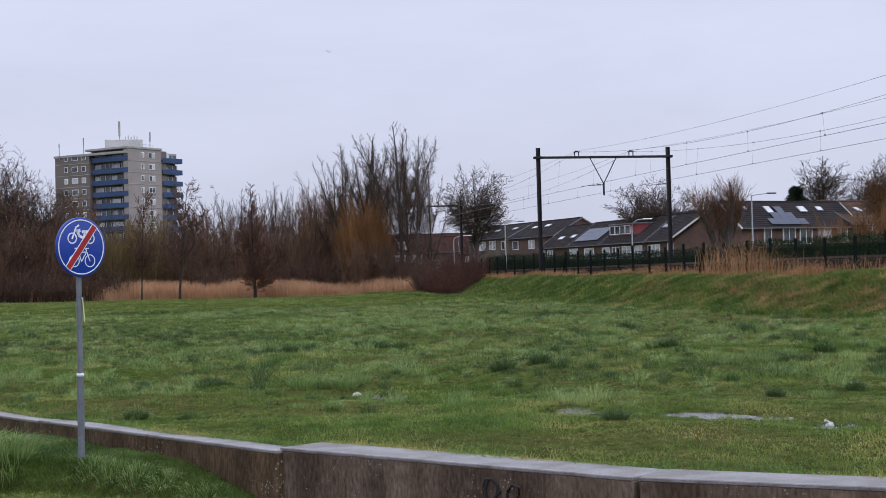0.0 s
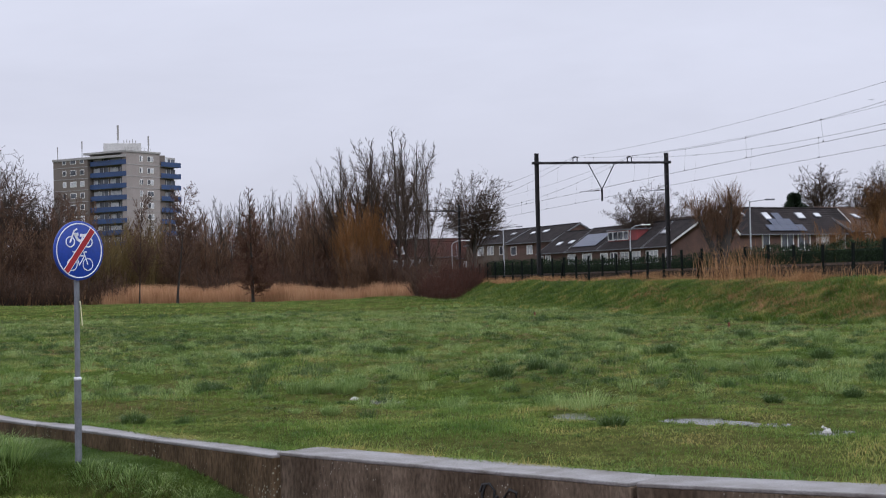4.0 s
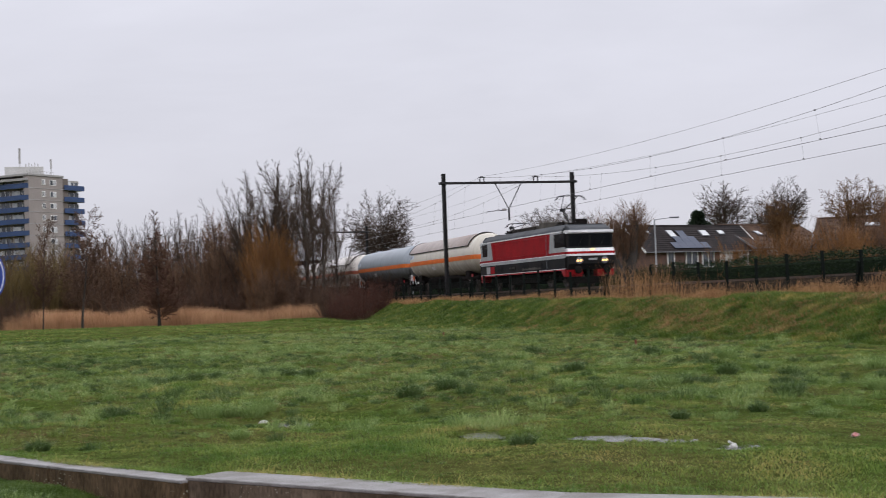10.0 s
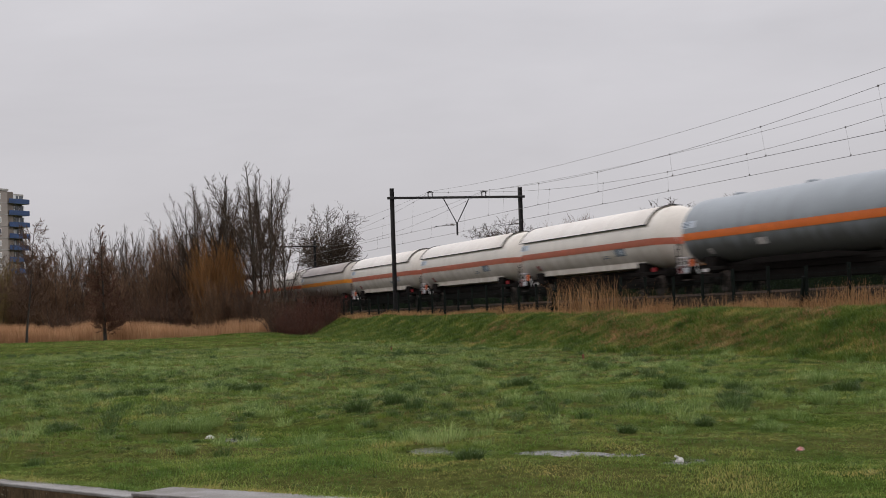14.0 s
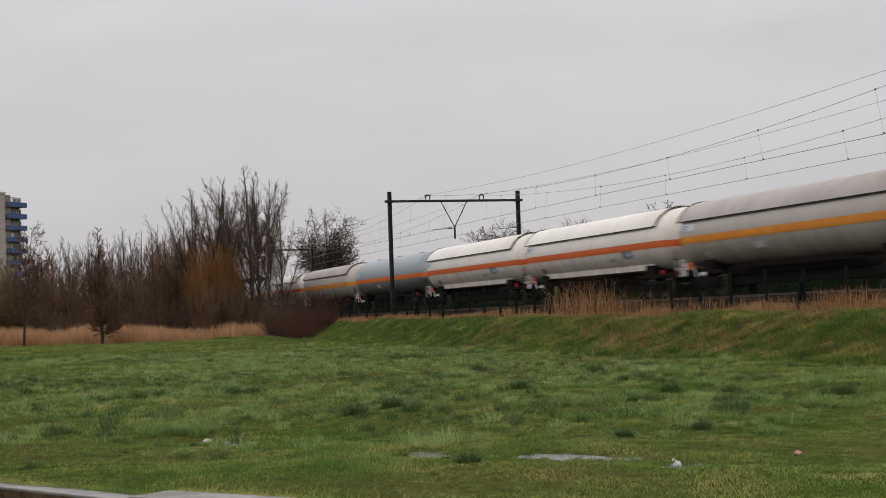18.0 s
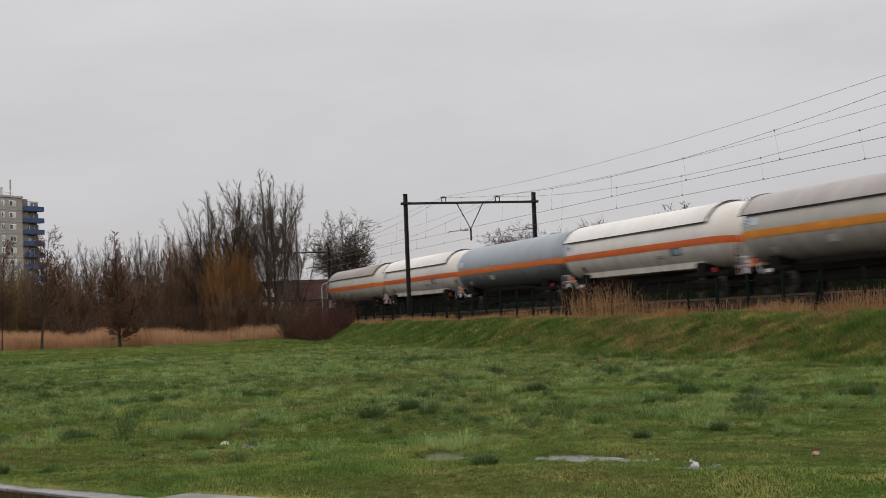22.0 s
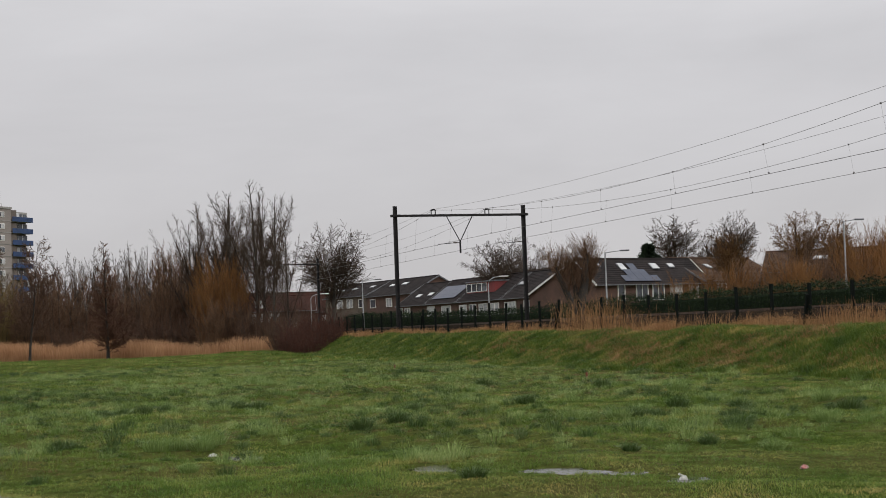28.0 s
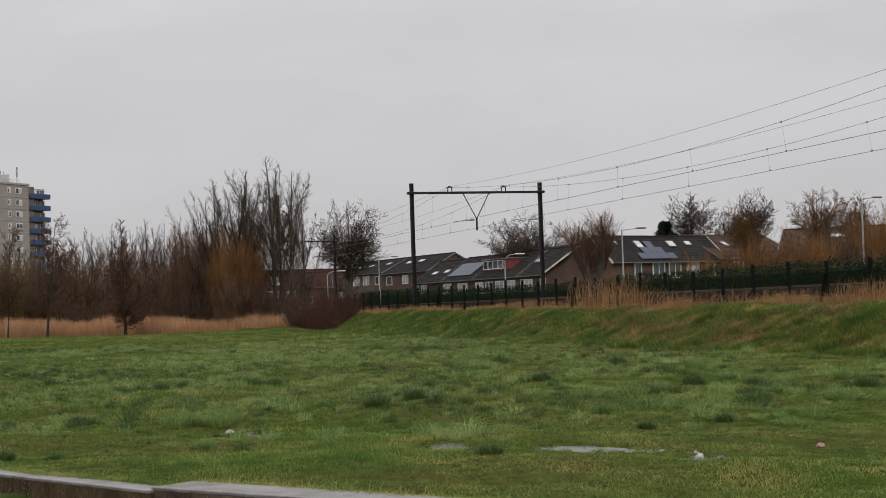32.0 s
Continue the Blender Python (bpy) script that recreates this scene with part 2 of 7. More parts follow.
M_CONC = mat("wet_concrete", (0.112, 0.076, 0.044), (0.050, 0.034, 0.018), 3.4, 0.85, 0.8, fine=12.0, spread=0.4, stretch=(1, 1, 0.3), spec=0.1)
M_CONC2 = mat("stained_grey_concrete", (0.152, 0.115, 0.083), (0.064, 0.046, 0.031), 3.0, 0.85, 0.8, fine=12.0, spread=0.4, stretch=(1, 1, 0.35), spec=0.1)
M_CONCTOP = mat("worn_concrete_top", (0.215, 0.205, 0.20), (0.115, 0.102, 0.09), 3.4, 0.5, 0.3, fine=18.0, spread=0.2)
M_WHITE = mat("white_paint", (0.78, 0.77, 0.74), (0.70, 0.69, 0.66), 1.5, 0.45, 0.02)
M_BLACK = mat("black_paint", (0.012, 0.012, 0.013), (0.02, 0.02, 0.02), 3.0, 0.6, 0.05, spec=0.15)
M_RUBBER = mat("rubber", (0.02, 0.02, 0.02), (0.03, 0.03, 0.03), 5.0, 0.8, 0.1)
M_GLASS = mat("dark_glass", (0.008, 0.009, 0.011), (0.012, 0.014, 0.016), 1.0, 0.08, 0.0, spec=0.15)
M_PANE = mat("house_pane", (0.10, 0.11, 0.125), (0.05, 0.055, 0.065), 0.9, 0.06, 0.0, vary=0.35)
M_CURTAIN = mat("curtained_pane", (0.55, 0.56, 0.56), (0.38, 0.39, 0.40), 1.2, 0.2, 0.0, vary=0.25)


def lichened(m, tint, amount):
    """Pale lichen specks of uneven size over a stained surface."""
    N, L = m.node_tree.nodes, m.node_tree.links
    bs = N["Principled BSDF"]
    src = bs.inputs["Base Color"].links[0].from_socket
    tc, vo, nz = N.new("ShaderNodeTexCoord"), N.new("ShaderNodeTexVoronoi"), N.new("ShaderNodeTexNoise")
    vo.inputs["Scale"].default_value, nz.inputs["Scale"].default_value = 26.0, 2.3
    L.new(tc.outputs["Object"], vo.inputs["Vector"])
    L.new(tc.outputs["Object"], nz.inputs["Vector"])
    size = N.new("ShaderNodeMapRange")
    size.inputs["From Min"].default_value, size.inputs["From Max"].default_value = 0.42, 0.72
    size.inputs["To Min"].default_value, size.inputs["To Max"].default_value = 0.04, amount
    L.new(nz.outputs[0], size.inputs[0])
    less = N.new("ShaderNodeMath")
    less.operation = "LESS_THAN"
    L.new(vo.outputs["Distance"], less.inputs[0])
    L.new(size.outputs[0], less.inputs[1])
    mx = N.new("ShaderNodeMix")
    mx.data_type = "RGBA"
    L.new(less.outputs[0], mx.inputs[0])
    L.new(src, mx.inputs[6])
    mx.inputs[7].default_value = (*tint, 1)
    L.new(mx.outputs[2], bs.inputs["Base Color"])


lichened(M_CONC, (0.24, 0.23, 0.17), 0.30)
lichened(M_CONC2, (0.25, 0.23, 0.19), 0.26)


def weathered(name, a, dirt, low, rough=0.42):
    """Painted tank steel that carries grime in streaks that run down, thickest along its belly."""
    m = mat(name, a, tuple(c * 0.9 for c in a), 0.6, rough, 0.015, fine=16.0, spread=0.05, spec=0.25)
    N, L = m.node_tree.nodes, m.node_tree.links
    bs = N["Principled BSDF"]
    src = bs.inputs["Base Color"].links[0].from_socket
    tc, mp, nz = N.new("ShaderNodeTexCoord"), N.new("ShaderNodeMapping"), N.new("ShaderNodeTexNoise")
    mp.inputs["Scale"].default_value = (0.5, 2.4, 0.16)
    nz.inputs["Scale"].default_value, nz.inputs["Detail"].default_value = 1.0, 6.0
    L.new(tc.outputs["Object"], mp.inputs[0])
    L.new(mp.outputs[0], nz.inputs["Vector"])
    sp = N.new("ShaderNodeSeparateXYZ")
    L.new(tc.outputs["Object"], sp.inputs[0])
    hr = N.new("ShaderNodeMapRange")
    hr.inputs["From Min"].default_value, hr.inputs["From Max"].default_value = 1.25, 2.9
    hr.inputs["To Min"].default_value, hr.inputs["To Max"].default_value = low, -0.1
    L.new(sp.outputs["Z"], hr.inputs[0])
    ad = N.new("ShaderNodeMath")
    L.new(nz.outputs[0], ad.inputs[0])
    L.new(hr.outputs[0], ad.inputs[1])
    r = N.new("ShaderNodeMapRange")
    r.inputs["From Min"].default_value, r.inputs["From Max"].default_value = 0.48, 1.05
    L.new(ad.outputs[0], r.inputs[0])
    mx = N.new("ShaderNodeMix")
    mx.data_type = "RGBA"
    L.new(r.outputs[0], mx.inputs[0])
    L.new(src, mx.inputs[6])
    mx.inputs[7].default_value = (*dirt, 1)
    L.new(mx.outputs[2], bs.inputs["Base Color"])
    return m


# ---- the lie of the land ----
ZM, ZRAIL = 0.25, 2.23
WALL_L = ((-7.06, 29.4), (1.27, 13.43))       # low retaining wall, far part
WALL_R = ((1.30, 13.52), (3.52, 10.40))     # its thicker near part, which bends
WALL_S = ((3.54, 10.38), (9.2, 5.60))


PUDDLES = ((5.80, 15.0, 0.36, 0.52), (6.15, 14.64, 0.30, 0.36), (4.86, 16.3, 0.26, 0.44), (5.08, 15.5, 0.20, 0.30), (4.55, 16.0, 0.18, 0.26), (6.6, 13.5, 0.24, 0.30), (3.35, 19.6, 0.25, 0.4))  # x, y, reach across and along


LAT = np.random.RandomState(3).rand(64, 64)


def clump_noise(x, y):
    """Smooth uneven patches between 0 and 1, in three sizes."""
    v = 0
    for sc, am in ((0.45, 0.45), (1.1, 0.33), (2.7, 0.22)):
        u, w = x * sc + 7 * sc, y * sc * 0.7 + 3
        i, j = np.floor(u).astype(int), np.floor(w).astype(int)
        f, g = u - i, w - j
        f, g = f * f * (3 - 2 * f), g * g * (3 - 2 * g)
        a, b, c, d = LAT[i % 64, j % 64], LAT[(i + 1) % 64, j % 64], LAT[i % 64, (j + 1) % 64], LAT[(i + 1) % 64, (j + 1) % 64]
        v = v + am * ((a * (1 - f) + b * f) * (1 - g) + (c * (1 - f) + d * f) * g)
    return np.clip((v - 0.5) * 1.8 + 0.5, 0, 1)


def front_of_wall(x, y):
    """How far (x, y) lies on the path's side of the walls."""
    def side(p, q):
        dx, dy = q[0] - p[0], q[1] - p[1]
        return ((x - p[0]) * dy - (y - p[1]) * dx) / math.hypot(dx, dy)
    return np.maximum(np.maximum(side(*WALL_L), side(*WALL_R)), side(*WALL_S))


def step(a, b, v):
    t = np.clip((v - a) / (b - a), 0, 1)
    return t * t * (3 - 2 * t)


def land(x, y):
    x, y = np.asarray(x, float), np.asarray(y, float)
    fine = 0.010 * np.sin(7.1 * x + 1.1 * np.sin(3.3 * y)) * np.sin(6.3 * y - 1.7 * x)
    soft = fine + 0.035 * np.sin(0.55 * x + 0.8 * np.sin(0.31 * y)) * np.sin(0.43 * y + 1.3) + 0.03 * np.sin(1.7 * x + 0.4 * y) * np.sin(1.3 * y - 0.6 * x)
    far = step(60, 140, y) * step(34, 18, x)
    z = ZM + soft + 0.10 * far
    wet = 0
    for px_, py_, pa, pb in PUDDLES:
        wet = wet + np.exp(-(((x - px_) / (2 * pa)) ** 2 + ((y - py_) / (2 * pb)) ** 2))
    lumps = clump_noise(x * 1.25 + 3, y * 0.9 + 11) - 0.5
    z = z + 0.12 * lumps * (0.35 + 0.65 * step(15.5, 19, y)) * step(60, 40, y) * np.clip(1 - wet, 0, 1) * step(21.5, 19.5, x)
    foot = 20.4 + 0.35 * np.sin(0.11 * y) + 1.2 * step(60, 125, y) + 0.8 * step(84, 102, y) + 2.4 * step(107, 122, y)
    bank = step(foot, foot + 3.9, x)
    z = z + bank * (1.30 - 0.16 * step(80, 50, y) + 0.05 * np.sin(0.7 * y)) + 0.42 * step(25.6, 28.4, x) + 0.17 * step(62, 104, y) * step(13, 21, x) * (1 - bank)
    z = z - 0.75 * step(38.5, 42.0, x)
    z = z - 0.30 * step(128, 140, y + 0.9 * (x - 20)) * step(26, 19, x)
    s = front_of_wall(x, y)
    edge = np.clip(0.1 + 0.5 * (y - 13.1), 0.1, 1.5)
    low = -0.29 + 0.30 * step(0.0, 0.5, edge - s) * step(13.2, 15.4, y) + 0.06 * step(0.0, 0.3, edge - s) * step(1.6, 1.2, x) + 0.012 * np.sin(1.9 * x) * np.sin(1.4 * y)
    for px_, py_, pa, pb in PUDDLES:
        z = z - 0.045 * np.exp(-(((x - px_) / pa) ** 2 + ((y - py_) / pb) ** 2))
    return np.where(s > np.where(x > 1.2, -0.36, -0.2), low, z)


# ---- ground ----


def axis_steps(parts, far):
    vs = [np.arange(a, b, s) for a, b, s in parts]
    v = np.concatenate(vs)
    lo, hi = v[0], v[-1]
    out_ = np.array([12, 30, 70, 150, 320, 700, 1500, far])
    return np.concatenate([lo - out_[::-1], v, hi + out_])


M_GROUND = mat("meadow_soil", (0.040, 0.060, 0.012), (0.062, 0.060, 0.020), 0.32, 1.0, 0.6, fine=22.0, spread=0.4, spec=0.0)
gx = axis_steps([(-40, -8, 2.0), (-8, -3.2, 0.2), (-3.2, 2.0, 0.08), (2.0, 12, 0.2), (12, 20, 0.5), (20, 30, 0.35), (30, 60, 1.5), (60, 140, 8)], 3000)
gy = axis_steps([(-20, 2, 3.0), (2, 12.4, 0.4), (12.4, 18.4, 0.08), (18.4, 30, 0.2), (30, 60, 0.6), (60, 150, 1.2), (150, 260, 6)], 3500)
GX, GY = np.meshgrid(gx, gy)
GZ = land(GX, GY)
nx_, ny_ = len(gx), len(gy)
ii = (np.arange(ny_ - 1)[:, None] * nx_ + np.arange(nx_ - 1)[None, :]).ravel()
ground = new("ground", soup("ground", np.stack([GX.ravel(), GY.ravel(), GZ.ravel()], 1), np.stack([ii, ii + 1, ii + nx_ + 1, ii + nx_], 1), M_GROUND, True))
tagged(ground, "rough green meadow with a grassy railway bank", "ground", kind="structure")

# ---- railway: ballast, rails, sleepers ----
bal = Buf()
bal.prism([(25.75, 1.55), (26.2, 1.80), (27.0, 1.95), (28.4, 2.10), (37.7, 2.10), (39.2, 1.2), (39.2, 0.8), (25.75, 0.8)], -420, 330)
solo("ballast_bed", bal, M_BALLAST, "grey-brown crushed stone bed under the tracks", "ballast", kind="structure")
TRACKS = (31.6, 35.6)
for tx in TRACKS:
    tr = thing("railway_track", "rusty steel rails on pale concrete sleepers", "railway track", pose(tx, 0, ZRAIL), "railway tracks")
    for sx in (-0.75, 0.75):
        b = Buf()
        b.prism([(sx - 0.036, 0), (sx + 0.036, 0), (sx + 0.034, -0.045), (sx + 0.01, -0.06), (sx + 0.01, -0.14), (sx + 0.07, -0.16), (sx - 0.07, -0.16), (sx - 0.01, -0.14), (sx - 0.01, -0.06), (sx - 0.034, -0.045)], -420, 330)
        part("rail", b, M_RAIL, tr)
    sl = Buf().box(0, 0, -0.2, 2.5, 0.26, 0.10, None, 0.02).mesh("sleeper")
    for i in range(150):
        o = part("sleeper", sl, M_SLEEPER, tr)
        o.location = (0, 30 + 0.62 * i, 0)


# ---- overhead line portals ----
PY = 102.65
PL, PR = 28.45, 38.0
ZB = 9.92


def portal():
    p = thing("overhead_line_portal", "dark steel portal frame that carries the overhead wires", "catenary portal", group="overhead line portals")
    for x in (PL, PR):
        b = Buf()
        for s in (-0.11, 0.11):
            b.box(x + s, 0, 6.0, 0.03, 0.26, 9.2, None, 0.006)
        b.box(x, 0, 6.0, 0.22, 0.03, 9.2)
        part("post", b, M_PORTAL, p)
        part("footing", Buf().box(x, 0, 1.5, 0.7, 0.7, 0.9, None, 0.04), M_SLEEPER, p, "concrete footing")
        part("collar", Buf().box(x, 0, ZB, 0.62, 0.4, 0.17, None, 0.02), M_PORTAL, p)
    b = Buf()
    for s in (-0.13, 0.13):
        b.box((PL + PR) / 2, s, ZB, PR - PL - 0.6, 0.05, 0.15)
    b.box((PL + PR) / 2, 0, ZB + 0.05, PR - PL - 0.6, 0.24, 0.03)
    part("beam", b, M_PORTAL, p)
    xm = (PL + PR) / 2 - 0.05
    for s in (-1, 1):
        part("drop_brace", Buf().tube((xm + s * 0.95, 0, ZB - 0.08), (xm, 0, 8.05), 0.035, n=8), M_PORTAL, p)
    part("drop_post", Buf().box(xm, 0, 7.7, 0.11, 0.11, 0.95, None, 0.01), M_PORTAL, p)
    for x, arm in ((31.25, xm), (35.25, PR)):
        f = Buf()
        for s in (-0.15, 0.15):
            f.box(x + s, 0, ZB + 0.22, 0.05, 0.08, 0.3)
        f.box(x, 0, ZB + 0.38, 0.46, 0.16, 0.05)
        f.box(x, 0, ZB + 0.43, 0.22, 0.1, 0.06)
        part("insulator_frame", f, M_PORTAL, p)
        g = Buf().lathe([(-0.16, 0.03), (-0.1, 0.07), (-0.05, 0.04), (0.0, 0.07), (0.05, 0.04), (0.1, 0.07), (0.16, 0.03)], 10, "x", arm - 0.35, 0, 7.98)
        part("insulator", g, M_INSUL, p)
        a = Buf().tube((arm, 0, 7.98), (arm - 1.6, 0, 7.88), 0.022, n=6)
        a.tube((arm - 1.6, 0, 7.88), (arm - 1.7, 0, 7.76), 0.012, n=5)
        part("registration_arm", a, M_PORTAL, p)
    return p


SPAN = 68.3
first = portal()
first.matrix_world = pose(0, PY, 0)
PORTALS = [PY - SPAN, PY, PY + SPAN, PY + 2 * SPAN]
for py in (PORTALS[0], *PORTALS[2:]):
    copy_thing(first, pose(0, py, 0))


def sag(y, top, low):
    k = 0 if y <= PORTALS[1] else 1 if y <= PORTALS[2] else 2
    u = (y - PORTALS[k]) / SPAN
    return low + (top - low) * (2 * u - 1) ** 2


for tx, ix in ((31.6, 31.25), (35.6, 35.25)):
    w = thing("overhead_line", "thin copper overhead wires hung between the portals", "overhead wire", group="overhead lines")
    ys = [PORTALS[0] + SPAN * i / 16 for i in range(49)]
    for nm, top, low, r in (("messenger_wire", 10.30, 8.74, 0.009), ("feeder_wire", 10.36, 9.62, 0.0075)):
        b = Buf()
        b.pipe([(ix, y, sag(y, top, low)) for y in ys], r, 5, False)
        part(nm, b, M_WIRE, w)
    for s in (-0.02, 0.02):
        b = Buf()
        b.pipe([(tx - 0.3 + s + 0.25 * math.sin(y / SPAN * math.pi), y, 7.74) for y in ys], 0.007, 5, False)
        part("contact_wire", b, M_WIRE, w)
    for i in range(len(ys) - 1):
        if i % 16 == 0 or i % 2 == 0 or ys[i] < 44:
            continue
        y = ys[i]
        x = tx - 0.3 + 0.25 * math.sin(y / SPAN * math.pi)
        d = Buf().tube((x, y, 7.74), (ix, y, sag(y, 10.30, 8.74)), 0.0035, n=4)
        d.box(x, y, 7.77, 0.05, 0.05, 0.07)
        d.box(ix, y, sag(y, 10.30, 8.74), 0.05, 0.05, 0.07)
        part("dropper", d, M_WIRE, w)

# ---- line-side fence of posts and welded mesh ----
FX, FSTEP = 25.3, 2.4
fence = thing("line_side_fence", "dark green welded mesh fence along the railway", "fence")
post_me = Buf().box(0, 0, 0.58, 0.10, 0.10, 1.82, None, 0.010).box(0, 0, 1.50, 0.115, 0.115, 0.03).mesh("post")
pan = Buf()
for z in (0.12, 0.32, 0.52, 0.72, 0.92, 1.12, 1.26):
    pan.box(0, FSTEP / 2, z, 0.009, FSTEP - 0.1, 0.011)
for i in range(1, 24):
    pan.box(0.008, 0.05 + i * (FSTEP - 0.1) / 24, 0.69, 0.006, 0.006, 1.2)
pan_me = pan.mesh("mesh_panel")
rg = random.Random(4)
for i in range(46):
    y = 33 + i * FSTEP
    z = float(land(FX, y)) - 0.02
    o = part("post", post_me, M_FENCE, fence)
    o.matrix_world = pose(FX, y, z, rg.uniform(-1, 1), rg.uniform(-1.5, 1.5), 0)
    if i % 9 == 4:
        o = part("brace_post", post_me, M_FENCE, fence)
        o.matrix_world = pose(FX - 0.1, y + 0.35, z - 0.3, 14, 0, 0)
    o = part("mesh_panel", pan_me, M_FENCE, fence)
    o.matrix_world = pose(FX - 0.05, y, z)

# ---- train: speed and order of the vehicles ----


def lead(t):
    """Metres along the line that the train still has to run, at t seconds."""
    u = t - 18
    return -20.52 * u - 0.067 * u * u


TRAIN = []
M_RED = mat("loco_red", (0.27, 0.004, 0.008), (0.22, 0.004, 0.007), 0.8, 0.5, 0.01, spec=0.06)
M_LGREY = mat("loco_grey", (0.33, 0.335, 0.335), (0.27, 0.275, 0.275), 0.8, 0.5, 0.01, spec=0.3)
M_LDARK = mat("loco_dark", (0.016, 0.017, 0.018), (0.024, 0.022, 0.021), 1.0, 0.7, 0.03, spec=0.05)
M_ROOF = mat("loco_roof", (0.066, 0.07, 0.076), (0.045, 0.048, 0.052), 1.0, 0.7, 0.05, spec=0.2)
M_ROOFGEAR = mat("roof_gear_grime", (0.05, 0.045, 0.04), (0.10, 0.09, 0.078), 2.0, 0.8, 0.2, spec=0.15)
M_LWHITE = mat("loco_white", (0.72, 0.72, 0.72), (0.62, 0.62, 0.62), 0.8, 0.4, 0.01)
M_BUFRED = mat("signal_red", (0.33, 0.009, 0.013), (0.25, 0.009, 0.012), 2.0, 0.5, 0.03, spec=0.2)
M_LAMP = mat("headlight_glass", (0.35, 0.18, 0.05), (0.35, 0.18, 0.05), 1.0, 0.3, 0.0, emit=(1.0, 0.55, 0.18, 2.4))
M_BOGIE = mat("bogie_grime", (0.011, 0.010, 0.009), (0.016, 0.013, 0.012), 3.0, 0.9, 0.2, spec=0.03)
M_WHEEL = mat("wheel_steel", (0.07, 0.055, 0.045), (0.06, 0.05, 0.045), 3.0, 0.7, 0.05, spec=0.2)


def bogie(parent, y, base, wr, frame_z):
    b = Buf()
    for s in (-1, 1):
        b.span(s * 1.02, s * 1.16, y - base / 2 - 0.45, y + base / 2 + 0.45, frame_z, frame_z + 0.2, 0.03)
        b.span(s * 1.0, s * 1.2, y - 0.35, y + 0.35, frame_z - 0.22, frame_z + 0.1, 0.04)
        for e in (-1, 1):
            yy = y + e * base / 2
            b.box(s * 1.1, yy, wr, 0.26, 0.34, 0.3, None, 0.04)
            b.lathe([(-0.06, 0.07), (0, 0.09), (0.06, 0.07)], 10, "x", s * 1.22, yy, wr)
            for d in (-0.24, 0.24):
                b.tube((s * 1.1, yy + d, wr + 0.02), (s * 1.1, yy + d, frame_z + 0.05), 0.06, n=8)
    b.span(-1.05, 1.05, y - 0.2, y + 0.2, frame_z - 0.05, frame_z + 0.2)
    g = part("bogie", b, M_BOGIE, parent)
    for e in (-1, 1):
        yy = y + e * base / 2
        for s in (-1, 1):
            w = Buf().lathe([(-0.07, 0.1), (-0.07, wr - 0.08), (-0.065, wr + 0.03), (-0.035, wr + 0.028), (-0.03, wr), (0.065, wr - 0.004), (0.07, wr - 0.09), (0.03, wr - 0.12), (0.03, 0.16), (0.09, 0.12), (0.09, 0.02)], 24, "x")
            if s < 0:
                w.v = [(-a, c, d) for a, c, d in w.v]
            o = part("wheel", w, M_WHEEL, g)
            o.location = (s * 0.75, yy, wr)
    return g


def buffers(parent, y, way, z=1.0):
    for s in (-0.88, 0.88):
        b = Buf().tube((s, y, z), (s, y + way * 0.36, z), 0.11, n=12)
        b.lathe([(0, 0.0), (0.0, 0.2), (0.02, 0.235), (0.05, 0.235), (0.06, 0.1)], 16, "y", s, y + way * 0.34 - 0.02, z)
        part("buffer", b, M_BOGIE, parent)
    h = Buf().box(0, y + way * 0.15, z - 0.05, 0.1, 0.4, 0.12).tube((0, y + way * 0.3, z - 0.05), (0, y + way * 0.38, z - 0.45), 0.035, n=6)
    part("coupling", h, M_BOGIE, parent)


